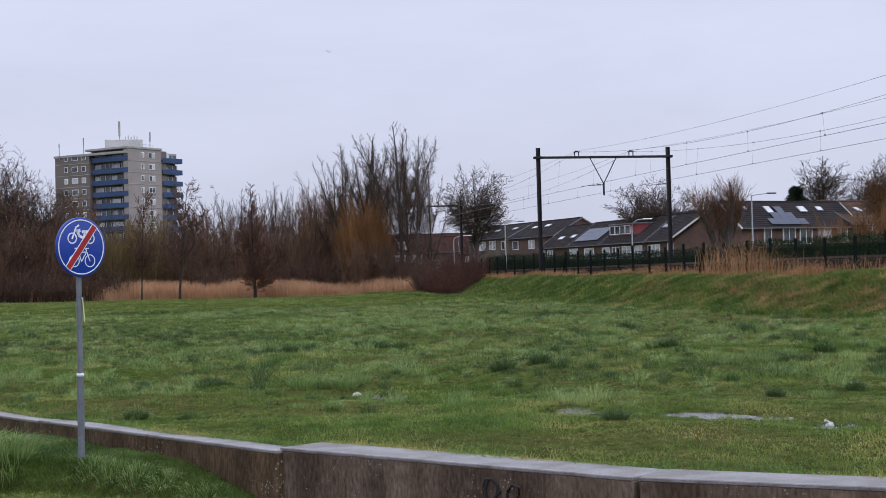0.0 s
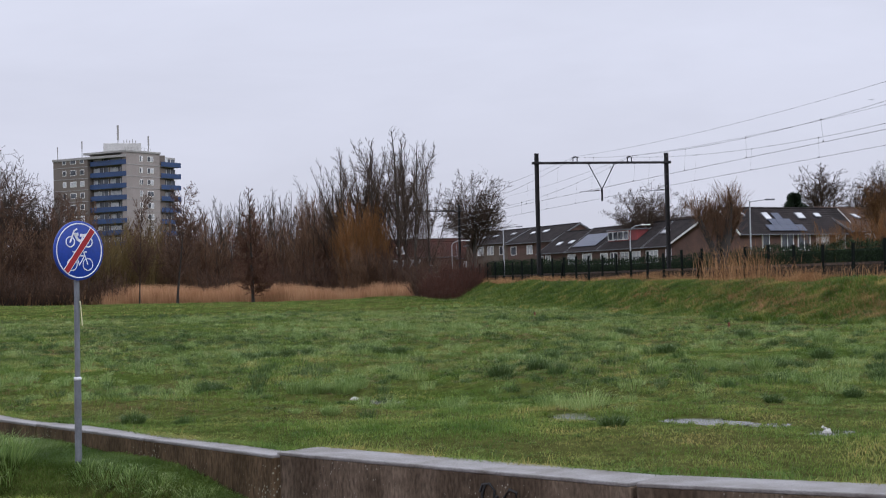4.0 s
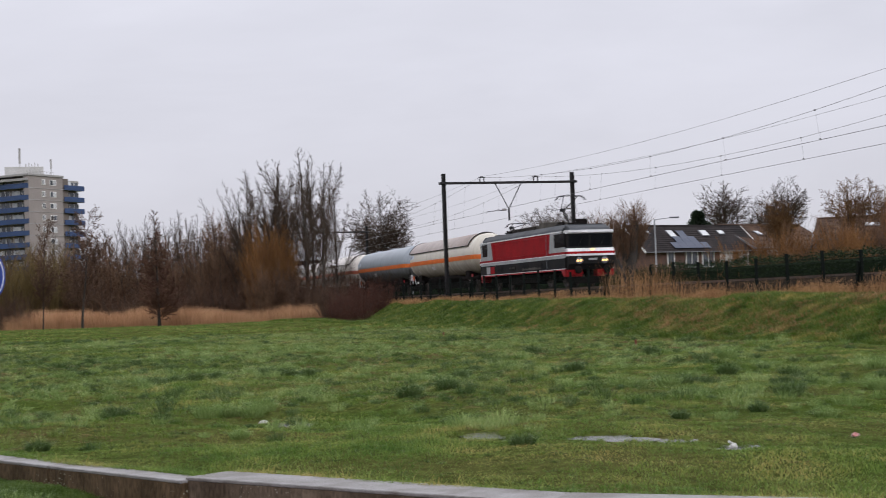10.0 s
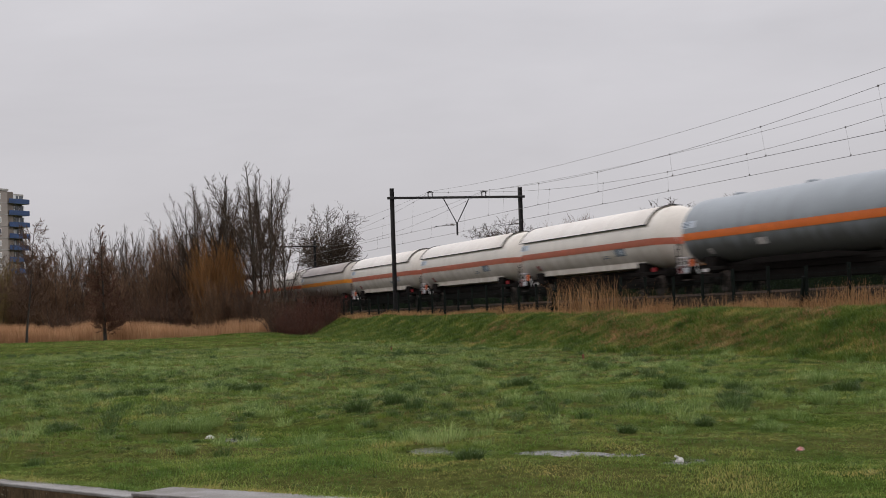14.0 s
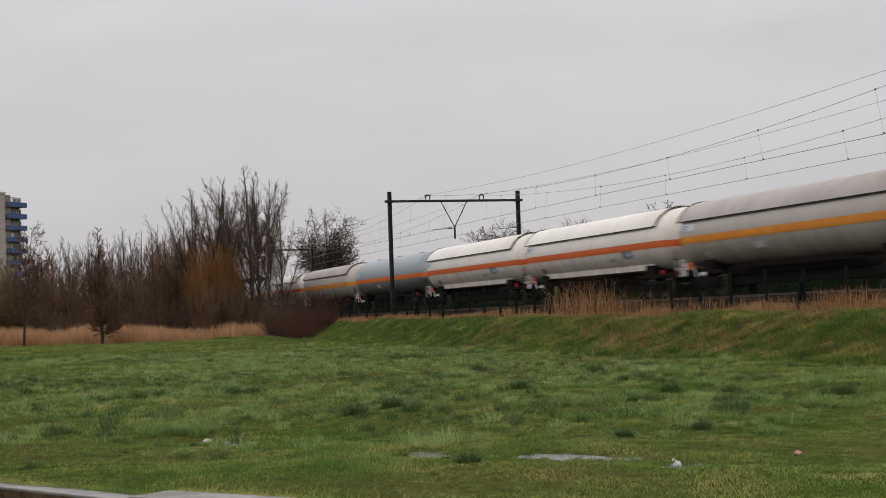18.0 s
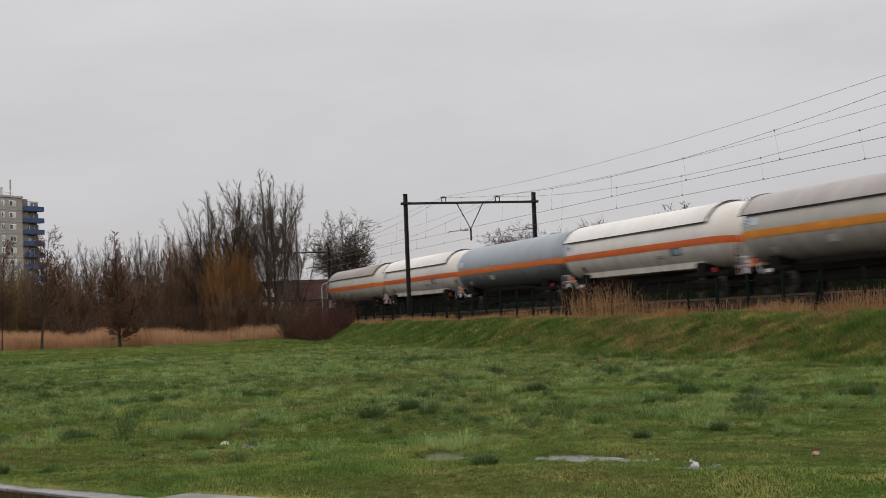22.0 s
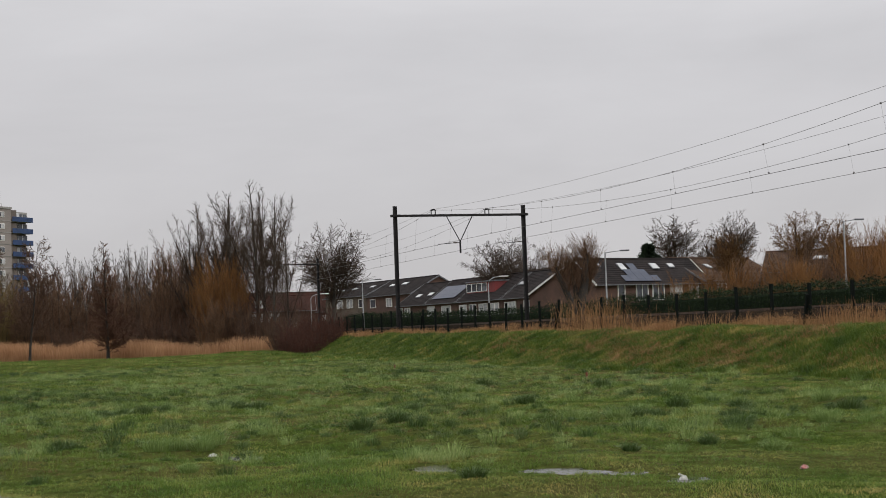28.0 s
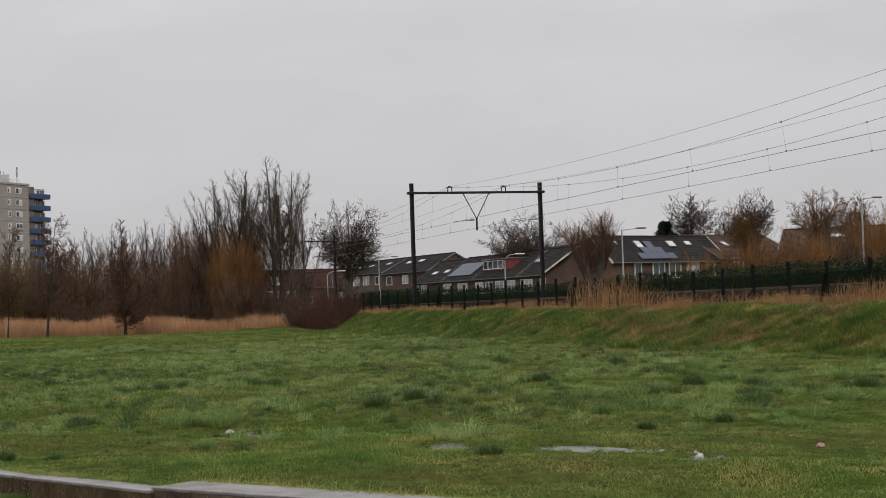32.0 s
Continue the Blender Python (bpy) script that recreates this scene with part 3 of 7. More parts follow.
def locomotive():
    lo = thing("electric_locomotive", "red, grey and black electric locomotive with a raised pantograph", "locomotive")
    LB, LF = -0.95, -17.75           # back and front corner of the sides
    # body shell, one outline pushed along, ends raked
    def hull(z0, z1, w0, w1, y0, y1, name, material, label=""):
        b = Buf().add([(-w0, y0, z0), (w0, y0, z0), (w0, y1, z0), (-w0, y1, z0), (-w1, y0, z1), (w1, y0, z1), (w1, y1, z1), (-w1, y1, z1)], [(3, 2, 1, 0), (4, 5, 6, 7), (0, 1, 5, 4), (1, 2, 6, 5), (2, 3, 7, 6), (3, 0, 4, 7)])
        return part(name, b, material, lo, label)
    hull(1.02, 3.22, 1.44, 1.44, LB - 0.3, LF + 0.3, "body_core", M_LDARK)
    SX = 1.475
    for s in (-1, 1):
        def panel(name, pts, material, thick=0.02, label=""):
            b = Buf()
            b.prism([(y, z) for y, z in pts], s * (SX - 0.03), s * (SX + thick), "x")
            return part(name, b, material, lo, label)
        panel("sill_line", [(LB, 0.98), (LF, 0.98), (LF, 1.06), (LB, 1.06)], M_BUFRED, 0.03)
        panel("lower_side", [(LB, 1.06), (LF, 1.06), (LF, 1.70), (LB, 1.70)], M_LDARK, 0.0)
        panel("grey_band", [(LB, 1.70), (LF, 1.70), (LF, 1.88), (LB, 1.88)], M_LGREY, 0.004)
        panel("white_band_line", [(LB, 1.885), (LF, 1.885), (LF, 1.93), (LB, 1.93)], M_LWHITE, 0.008)
        panel("white_sill_line", [(LB, 1.062), (LF, 1.062), (LF, 1.10), (LB, 1.10)], M_LWHITE, 0.026)
        panel("red_line", [(LB, 1.93), (LF, 1.93), (LF, 2.06), (LB, 2.06)], M_RED, 0.005)
        panel("red_side", [(-3.7, 1.985), (-14.95, 1.985), (-15.2, 3.2), (-3.4, 3.2)], M_RED, 0.012)
        panel("cab_side_rear", [(LB, 2.06), (-3.66, 2.06), (-3.36, 3.24), (-1.35, 3.24), (LB - 0.1, 2.9)], M_LGREY, 0.006)
        panel("cab_side_front", [(-14.99, 2.06), (LF, 2.06), (LF + 0.15, 2.9), (-17.2, 3.24), (-15.24, 3.24)], M_LGREY, 0.006)
        panel("white_line", [(-1.3, 3.22), (-17.3, 3.22), (-17.3, 3.29), (-1.3, 3.29)], M_LWHITE, 0.014)
        for nm, y0, y1 in (("side_window", -1.35, -2.5), ("side_window", -15.95, -17.72)):
            panel(nm, [(y0, 2.34), (y1, 2.34), (y1 - 0.02, 3.14), (y0, 3.14)], M_GLASS, 0.014)
        panel("cab_door", [(-15.35, 2.08), (-15.9, 2.08), (-15.9, 3.18), (-15.45, 3.18)], M_LGREY, 0.010)
        rim = Buf()
        for p0, p1 in (((-4.3, 2.12), (-14.35, 2.12)), ((-14.35, 2.12), (-14.6, 3.08)), ((-14.6, 3.08), (-4.1, 3.08)), ((-4.1, 3.08), (-4.3, 2.12))):
            rim.tube((s * (SX + 0.012), p0[0], p0[1]), (s * (SX + 0.012), p1[0], p1[1]), 0.022, n=6)
        part("panel_ridge", rim, M_RED, lo)
        for y0, y1, z0 in ((-7.2, -8.3, 1.34), (-9.8, -13.4, 1.2)):
            panel("vent_grille", [(y0, z0), (y1, z0), (y1, z0 + 0.13), (y0, z0 + 0.13)], M_ROOFGEAR, 0.012)
        for k in range(4):
            y = -4.6 - k * 2.6
            b = Buf()
            for q in range(5):
                b.box(s * (SX + 0.012), y - 0.7, 1.3 + q * 0.06, 0.03, 1.2, 0.025)
            part("louvre", b, M_LDARK, lo)
        panel("label_plate", [(-3.1, 1.15), (-4.0, 1.15), (-4.0, 1.62), (-3.1, 1.62)], M_RED, 0.012)
        panel("data_panel", [(-2.2, 1.15), (-3.0, 1.15), (-3.0, 1.62), (-2.2, 1.62)], M_LGREY, 0.012)
        b = Buf()
        for z in (1.2, 3.1):
            b.box(s * (SX + 0.06), -14.75, z, 0.06, 0.03, 0.03)
        b.tube((s * (SX + 0.09), -14.75, 1.2), (s * (SX + 0.09), -14.75, 3.1), 0.015, n=6)
        part("handrail", b, M_STEEL, lo)
    # roof: chamfered, with equipment
    b = Buf()
    b.prism([(-1.47, 3.28), (1.47, 3.28), (1.40, 3.42), (1.08, 3.68), (-1.08, 3.68), (-1.40, 3.42)], LB - 0.55, LF + 0.4)
    part("roof", b, M_ROOF, lo)
    for y0, y1, w, h in ((-1.7, -2.6, 0.7, 0.12), (-6.0, -11.2, 0.85, 0.26), (-11.4, -12.3, 0.8, 0.42)):
        part("roof_equipment", Buf().span(-w, w, y0, y1, 3.66, 3.68 + h, 0.05), M_ROOFGEAR, lo)
    part("horn_box", Buf().span(-0.3, 0.3, -16.35, -16.95, 3.66, 4.02, 0.05), M_BOGIE, lo, "dark box on the cab roof")
    for k in range(17):
        part("grille_slat", Buf().box(-0.86, -6.25 - 0.29 * k, 3.8, 0.05, 0.09, 0.2), M_BOGIE, lo)
    for y, w_ in ((-13.2, 0.5), (-12.8, 0.3), (-15.2, 0.45), (-5.1, 0.4)):
        part("roof_box", Buf().box(0.1, y, 3.78, w_ * 1.6, 0.32, 0.2, None, 0.03), M_BOGIE, lo)
    for y in (-5.4, -9.35, -12.4):
        part("roof_insulator", Buf().lathe([(0, 0.05), (0.05, 0.1), (0.1, 0.05), (0.15, 0.1), (0.2, 0.05), (0.26, 0.08), (0.28, 0.0)], 10, "z", 0.45, y, 3.68), M_INSUL, lo)
    part("roof_busbar", Buf().pipe([(0.45, -5.4, 3.98), (0.45, -12.4, 3.98)], 0.02, 6), M_WIRE, lo)
    # front and rear ends: broken nose, screen leaning forward over a recess
    for yb, way, lit in ((LF, -1, True), (LB, 1, False)):
        def end(pts, material, name, x0=-1.40, x1=1.40, label=""):
            bb = Buf()
            bb.prism([(yb + way * a, z) for a, z in pts], x0, x1, "x")
            return part(name, bb, material, lo, label)
        end([(-0.25, 1.02), (0.16, 1.02), (0.42, 1.35), (0.46, 1.80), (-0.25, 1.80)], M_LDARK, "nose_lower")
        end([(-0.25, 1.80), (0.46, 1.80), (0.45, 1.92), (-0.25, 1.92)], M_LWHITE, "nose_white_line", -1.42, 1.42)
        end([(-0.25, 1.92), (0.45, 1.92), (0.40, 2.06), (-0.25, 2.06)], M_RED, "nose_red_band", -1.43, 1.43)
        end([(-0.25, 2.06), (0.40, 2.06), (0.26, 2.25), (-0.25, 2.25)], M_LWHITE, "nose_upper", -1.42, 1.42)
        end([(-0.3, 2.25), (0.10, 2.25), (0.30, 3.10), (-0.3, 3.10)], M_LDARK, "screen_frame", -1.40, 1.40)
        for x0, x1 in ((-1.28, -0.06), (0.06, 1.28)):
            end([(0.07, 2.38), (0.14, 2.38), (0.305, 3.05), (0.25, 3.05)], M_GLASS, "windscreen", x0, x1)
            wip = Buf().tube((0.5 * (x0 + x1), yb + way * 0.16, 2.4), (0.5 * (x0 + x1) + 0.25, yb + way * 0.29, 2.95), 0.012, n=5)
            part("wiper", wip, M_BLACK, lo)
        end([(-0.3, 3.10), (0.30, 3.10), (0.38, 3.16), (0.36, 3.30), (-0.3, 3.32)], M_LWHITE, "visor", -1.42, 1.42)
        end([(-0.5, 3.30), (0.36, 3.30), (0.15, 3.45), (-0.5, 3.66)], M_ROOF, "roof_end", -1.25, 1.25)
        for x in (-0.78, 0.78):
            h = Buf().lathe([(0, 0.2), (0.05, 0.2), (0.06, 0.15), (0.04, 0.0)], 18, "y", x, 0, 1.52)
            h.v = [(a, yb + way * (0.42 + c), d) for a, c, d in h.v]
            hl = part("headlight_rim", h, M_STEEL, lo)
            if lit:
                for dx in (-0.1, 0.1):
                    g = Buf().lathe([(0, 0.07), (0.04, 0.058), (0.05, 0.0)], 14, "y", x + dx, 0, 1.53)
                    g.v = [(a, yb + way * (0.47 + c), d) for a, c, d in g.v]
                    part("headlight", g, M_LAMP, lo, "glowing warm headlight")
        if lit:
            g = Buf().lathe([(0, 0.1), (0.04, 0.085), (0.05, 0.0)], 14, "y", 0.1, 0, 2.15)
            g.v = [(a, yb + way * (0.33 + c), d) for a, c, d in g.v]
            part("upper_headlight", g, M_LAMP, lo, "glowing warm headlight")
        part("number_bar", Buf().box(0.05, yb + way * 0.465, 1.6, 0.5, 0.02, 0.12), M_LGREY, lo)
        for x0, x1 in ((-1.42, -0.5), (0.4, 1.42)):
            end([(-0.4, 0.62), (0.18, 0.62), (0.22, 1.02), (-0.4, 1.02)], M_BUFRED, "buffer_beam", x0, x1)
        end([(-0.3, 0.25), (0.1, 0.22), (0.16, 0.6), (-0.3, 0.6)], M_BOGIE, "snow_plough", -1.25, 1.25)
        buffers(lo, yb + way * 0.2, way, 1.0)
        for s in (-1, 1):
            c = Buf()
            c.prism([(yb + way * -0.7, 0.98), (yb + way * 0.05, 0.98), (yb + way * 0.02, 0.64), (yb + way * -0.35, 0.64)], s * 1.38, s * 1.48, "x")
            part("corner_skirt", c, M_BUFRED, lo)
    part("underframe", Buf().span(-1.2, 1.2, -6.6, -12.2, 0.35, 1.0, 0.06), M_BOGIE, lo)
    for y in (-4.0, -14.6):
        bogie(lo, y, 2.8, 0.62, 0.75)
    # pantographs: one raised near the front, one folded at the back
    def panto(y, up, name, label):
        b = Buf()
        b.span(-0.6, 0.6, y - 0.5, y + 0.5, 3.78, 3.84)
        for s in (-0.5, 0.5):
            for d in (-0.4, 0.4):
                b.tube((s, y + d, 3.66), (s, y + d, 3.8), 0.04, n=6)
        p = part(name, b, M_PORTAL, lo, label)
        k, top = (y + 0.75, 4.72 if up else 4.2), (5.45 if up else 4.36)
        yt = y - 0.25 if up else y - 0.9
        a = Buf()
        for s in (-0.3, 0.3):
            a.tube((s * 0.3, k[0], k[1]), (s * 1.5, yt - (0.5 if up else 0), top), 0.024, n=6)
        a.tube((0, y - 0.35, 3.84), (0, k[0], k[1]), 0.055, n=8)
        a.tube((0.12, y - 0.15, 3.9), (0.06, k[0] - 0.15, k[1] - 0.05), 0.02, n=6)
        a.box(0, k[0], k[1], 0.34, 0.2, 0.2, None, 0.05)
        part("arm", a, M_PORTAL, p)
        h = Buf()
        for d in (-0.55, -0.3) if up else (-0.16, 0.16):
            h.pipe([(-0.95, yt + d, top - 0.22), (-0.78, yt + d, top - 0.02), (-0.6, yt + d, top + 0.04), (0.6, yt + d, top + 0.04), (0.78, yt + d, top - 0.02), (0.95, yt + d, top - 0.22)], 0.022, 6)
        for s in (-0.45, 0.45):
            h.tube((s, yt - (0.6 if up else 0.16), top + 0.02), (s, yt + 0.16, top + 0.02), 0.022, n=5)
        part("pan_head", h, M_PORTAL, p)
        for d in (-0.45, 0.05, 0.4):
            part("panto_insulator", Buf().lathe([(0, 0.09), (0.04, 0.14), (0.09, 0.07), (0.13, 0.14), (0.2, 0.07), (0.26, 0.1), (0.3, 0.02)], 10, "z", -0.4, y + d, 3.68), M_BOGIE, p)
    panto(-14.3, True, "pantograph", "raised pantograph that touches the wire")
    panto(-4.2, False, "pantograph", "folded pantograph")
    return lo


RT, CT, LT = 1.45, 2.70, 18.75


def profile():
    pr = []
    for i in range(9):
        w = math.pi / 2 * i / 8
        pr.append((-0.78 + 0.78 * math.cos(w), RT * math.sin(w)))
    pr += [(-0.78 - i * (LT - 1.56) / 10, RT) for i in range(1, 10)]
    for i in range(9):
        w = math.pi / 2 * i / 8
        pr.append((-LT + 0.78 - 0.78 * math.sin(w), RT * math.cos(w)))
    return pr


def tank_wagon(label, paint, stripe, shield, dark_skirt=False, art=False):
    w = thing("tank_wagon", label, "tank wagon", group="tank wagons of the train")
    pr = profile()
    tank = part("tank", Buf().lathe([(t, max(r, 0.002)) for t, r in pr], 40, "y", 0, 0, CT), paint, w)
    # coloured band at a constant height, round both ends
    b = Buf()
    zl, zh = -0.37, -0.06
    for s in (-1, 1):
        rows = [(t, r) for t, r in pr if r > 0.45]
        vs, fs = [], []
        K = 6
        for t, r in rows:
            r = r + 0.013
            for k in range(K):
                z = zl + (zh - zl) * k / (K - 1)
                vs.append((s * math.sqrt(r * r - z * z), t, CT + z))
        for i in range(len(rows) - 1):
            fs += [(K * i + k, K * i + k + 1, K * i + K + k + 1, K * i + K + k) for k in range(K - 1)]
        b.add(vs, fs, True)
    for t0, way in ((0.0, 1), (-LT, -1)):
        b.box(0, t0 + way * -0.035, CT + (zl + zh) / 2, 1.02, 0.1, zh - zl)
    part("band", b, stripe, tank)
    if shield:
        rs = RT + 0.075
        s = Buf().lathe([(-0.35, rs), (-0.35 - (LT - 1.7) / 2, rs), (-LT + 1.35, rs), (-LT + 1.35, rs - 0.03), (-0.35, rs - 0.03), (-0.35, rs)], 24, "y", 0, 0, CT, 24, 156)
        sh = part("sun_shield", s, shield, tank)
        e = Buf()
        for a in (23.5, 156.5):
            x, z = rs * math.cos(radians(a)), CT + rs * math.sin(radians(a))
            e.box(x, -0.35 - (LT - 1.7) / 2, z, 0.05, LT - 1.7, 0.045)
        for yy, r2 in ((-LT + 1.34, rs), (-0.36, rs)):
            e.pipe([((r2 + 0.01) * math.cos(radians(a)), yy, CT + (r2 + 0.01) * math.sin(radians(a))) for a in range(24, 157, 6)], 0.03, 6, False)
        f = part("shield_edge", e, M_BLACK, tank)
    else:
        for yy in (-3.5, -9.4, -15.2):
            part("manhole", Buf().lathe([(0, 0.28), (0.1, 0.28), (0.12, 0.2), (0.13, 0.0)], 16, "z", 0, yy, CT + RT - 0.03), paint, tank)
    # saddle, sills and end platforms
    for y0 in (-2.6, -LT + 2.6):
        sd = Buf().prism([(-1.15, 1.02), (1.15, 1.02), (1.12, 1.56), (0.75, 1.42), (0, 1.28), (-0.75, 1.42), (-1.12, 1.56)], y0 - 0.45, y0 + 0.45)
        part("saddle", sd, M_BOGIE, w)
    fr = Buf()
    for s in (-1, 1):
        fr.span(s * 0.45, s * 0.6, 0.3, -LT - 0.3, 0.85, 1.1, 0.02)
        fr.span(s * 1.1, s * 1.22, 0.3, -4.0, 0.95, 1.12, 0.02)
        fr.span(s * 1.1, s * 1.22, -LT - 0.3, -LT + 4.0, 0.95, 1.12, 0.02)
    # Solid dark box, added to close off the view under the tank.
    fr.span(-0.5, 0.5, 0.2, -LT - 0.2, 0.42, 1.25, 0.02)
    fr.span(-1.3, 1.3, 0.28, 0.42, 0.85, 1.2, 0.02)
    fr.span(-1.3, 1.3, -LT - 0.42, -LT - 0.28, 0.85, 1.2, 0.02)
    part("underframe", fr, M_BOGIE, w)
    for s in (-1, 1):
        # Pale wagons: plate added over the shaded belly so it reads bright.
        sk = Buf().prism([(-4.3, 1.18), (-6.2, 1.34), (-LT + 6.2, 1.34), (-LT + 4.3, 1.18), (-LT + 4.3, 1.12), (-LT + 5.6, 1.12), (-5.6, 1.12)] if dark_skirt else [(-2.2, 1.36), (-2.5, 1.64), (-LT + 2.5, 1.64), (-LT + 2.2, 1.36)], s * 0.92, s * 0.985, "x")
        part("side_skirt", sk, M_BOGIE if dark_skirt else paint, w)
    part("air_tank", Buf().lathe([(-0.7, 0.0), (-0.65, 0.16), (0.65, 0.16), (0.7, 0.0)], 14, "y", 0.4, -LT / 2 + 2, 0.72), M_BOGIE, w)
    part("brake_gear", Buf().span(-0.5, 0.1, -LT / 2 - 1.2, -LT / 2 + 0.6, 0.5, 0.82, 0.04).tube((0.2, -4, 0.7), (0.2, -LT + 4, 0.7), 0.03, n=6), M_BOGIE, w)
    for y0 in (-2.3, -LT + 2.3):
        bogie(w, y0, 1.8, 0.46, 0.62)
    buffers(w, 0.42, 1, 1.0)
    buffers(w, -LT - 0.42, -1, 1.0)
    # ladder and rails at the back platform, valve box, placards
    la = Buf()
    for s in (-0.2, 0.2):
        la.tube((-1.3, 0.1 + s, 0.7), (-1.3, 0.1 + s, 2.2), 0.02, n=6)
    for k in range(5):
        la.tube((-1.3, -0.1, 0.8 + 0.3 * k), (-1.3, 0.3, 0.8 + 0.3 * k), 0.014, n=5)
    part("ladder", la, M_BOGIE, w)
    for s in (-1, 1):
        part("hazard_plate", Buf().box(s * 1.275, -1.15, 1.36, 0.02, 0.42, 0.32), M_HAZ, w, "orange hazard plate")
        part("plate_frame", Buf().box(s * 1.26, -1.15, 1.36, 0.02, 0.50, 0.40), M_BLACK, w)
        part("step_board", Buf().box(s * 1.22, -0.55, 0.62, 0.2, 0.5, 0.05), M_WHEEL, w)
        part("brake_lever", Buf().tube((s * 1.27, -1.8, 0.85), (s * 1.27, -1.5, 1.3), 0.025, n=6), M_LWHITE, w)
        part("end_box", Buf().span(s * 0.95, s * 1.24, -0.15, -0.95, 1.15, 1.46, 0.03), M_BOGIE, w)
        # end platform with pale railings, cover plates and brake wheel
        for k in range(5):
            part("platform_rail", Buf().tube((s * 1.25, 0.28 - 0.26 * k, 0.9), (s * 1.25, 0.28 - 0.26 * k, 1.62), 0.022, n=6), M_PLACARD2, w)
        part("platform_rail", Buf().tube((s * 1.25, 0.3, 1.62), (s * 1.25, -0.8, 1.62), 0.024, n=6), M_PLACARD2, w)
        part("platform_rail", Buf().tube((s * 1.25, 0.3, 1.28), (s * 1.25, -0.8, 1.28), 0.020, n=6), M_PLACARD2, w)
        part("brake_wheel", Buf().lathe([(-0.02, 0.2), (0.02, 0.2), (0.02, 0.16), (-0.02, 0.16), (-0.02, 0.2)], 14, "x", s * 1.24, 0.0, 1.1), M_BUFRED, w)
        part("cover_plate", Buf().box(s * 1.23, -0.45, 1.05, 0.02, 0.3, 0.22), M_PLACARD, w)
        part("cover_plate", Buf().box(s * 1.23, -2.3, 0.98, 0.02, 0.5, 0.14), M_PLACARD2, w)
        part("cover_plate", Buf().box(s * 1.18, -LT + 2.2, 1.0, 0.02, 0.7, 0.12), M_WHEEL, w)
        part("tail_plate", Buf().box(s * 1.25, -LT + 1.0, 1.2, 0.02, 0.36, 0.2), M_BUFRED, w)

        def plate(name, y0, y1, z0, z1, material, label=""):
            """A label that hugs the curve of the tank."""
            vs, fs = [], []
            for i in range(5):
                z = z0 + (z1 - z0) * i / 4
                x = math.sqrt((RT + 0.016) ** 2 - (z - CT) ** 2)
                vs += [(s * x, y0, z), (s * x, y1, z)]
            for i in range(4):
                fs.append((2 * i, 2 * i + 1, 2 * i + 3, 2 * i + 2))
            return part(name, Buf().add(vs, fs, True), material, w, label)
        pl = plate("data_panel", -0.62, -1.9, 2.86, 3.16, M_PLACARD)
        for k in range(4):
            plate("text_bar", -0.72, -1.2 - 0.12 * (k % 3), 2.9 + 0.065 * k, 2.935 + 0.065 * k, M_TEXTBLUE)
        if not dark_skirt:
            plate("label_frame", -13.6, -14.75, 1.98, 2.34, M_TEXTBLUE)
            plate("label_card", -14.0, -14.6, 2.03, 2.28, M_PLACARD)
            plate("text_bar", -12.0, -12.7, 1.92, 1.97, M_TEXTBLUE)
            plate("text_bar", -12.1, -12.6, 2.02, 2.06, M_TEXTBLUE)
            plate("hazard_diamond", -2.5, -2.85, 1.68, 1.95, M_BUFRED)
            plate("hazard_diamond", -3.1, -3.4, 1.72, 1.95, M_PLACARD2)
        else:
            plate("hazard_diamond", -2.6, -2.95, 1.66, 1.9, M_PLACARD2)
            plate("data_panel", -7.0, -7.8, 1.85, 2.12, M_PLACARD2)
    if art:
        rr = random.Random(9)
        for k in range(16):
            part("paint_tag", Buf().box(-1.255, -0.1 - 0.13 * (k % 7) - rr.uniform(0, 0.1), 1.2 + 0.2 * (k // 7) + rr.uniform(0, 0.1), 0.012, rr.uniform(0.06, 0.2), rr.uniform(0.03, 0.14)), (M_WHITE, M_TAGPINK, M_WHITE)[k % 3], w)
    return w


M_HAZ = mat("orange_plate", (0.62, 0.13, 0.03), (0.50, 0.10, 0.03), 3.0, 0.6, 0.0, spec=0.2)
M_BAND1 = mat("orange_band", (0.80, 0.185, 0.035), (0.70, 0.155, 0.032), 0.8, 0.4, 0.0)
M_BAND2 = mat("red_orange_band", (0.74, 0.145, 0.03), (0.64, 0.125, 0.03), 0.8, 0.4, 0.0)
M_BAND3 = mat("faded_red_band", (0.50, 0.14, 0.085), (0.42, 0.13, 0.08), 0.8, 0.45, 0.0)
M_BAND4 = mat("amber_band", (0.78, 0.28, 0.025), (0.66, 0.23, 0.03), 0.8, 0.45, 0.0)
M_PLACARD = mat("pale_placard", (0.55, 0.60, 0.66), (0.42, 0.48, 0.56), 3.0, 0.4, 0.0)
M_PLACARD2 = mat("white_placard", (0.7, 0.68, 0.66), (0.55, 0.5, 0.5), 5.0, 0.4, 0.0)
M_TEXTBLUE = mat("slate_lettering", (0.10, 0.14, 0.19), (0.14, 0.18, 0.22), 3.0, 0.5, 0.0)
M_TAGPINK = mat("pink_spray_paint", (0.5, 0.1, 0.2), (0.4, 0.08, 0.18), 4.0, 0.6, 0.0)
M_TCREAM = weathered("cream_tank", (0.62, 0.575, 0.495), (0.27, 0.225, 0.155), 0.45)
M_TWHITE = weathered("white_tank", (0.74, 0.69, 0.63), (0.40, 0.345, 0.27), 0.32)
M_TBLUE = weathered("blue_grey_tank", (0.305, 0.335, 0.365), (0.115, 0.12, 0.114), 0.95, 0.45)
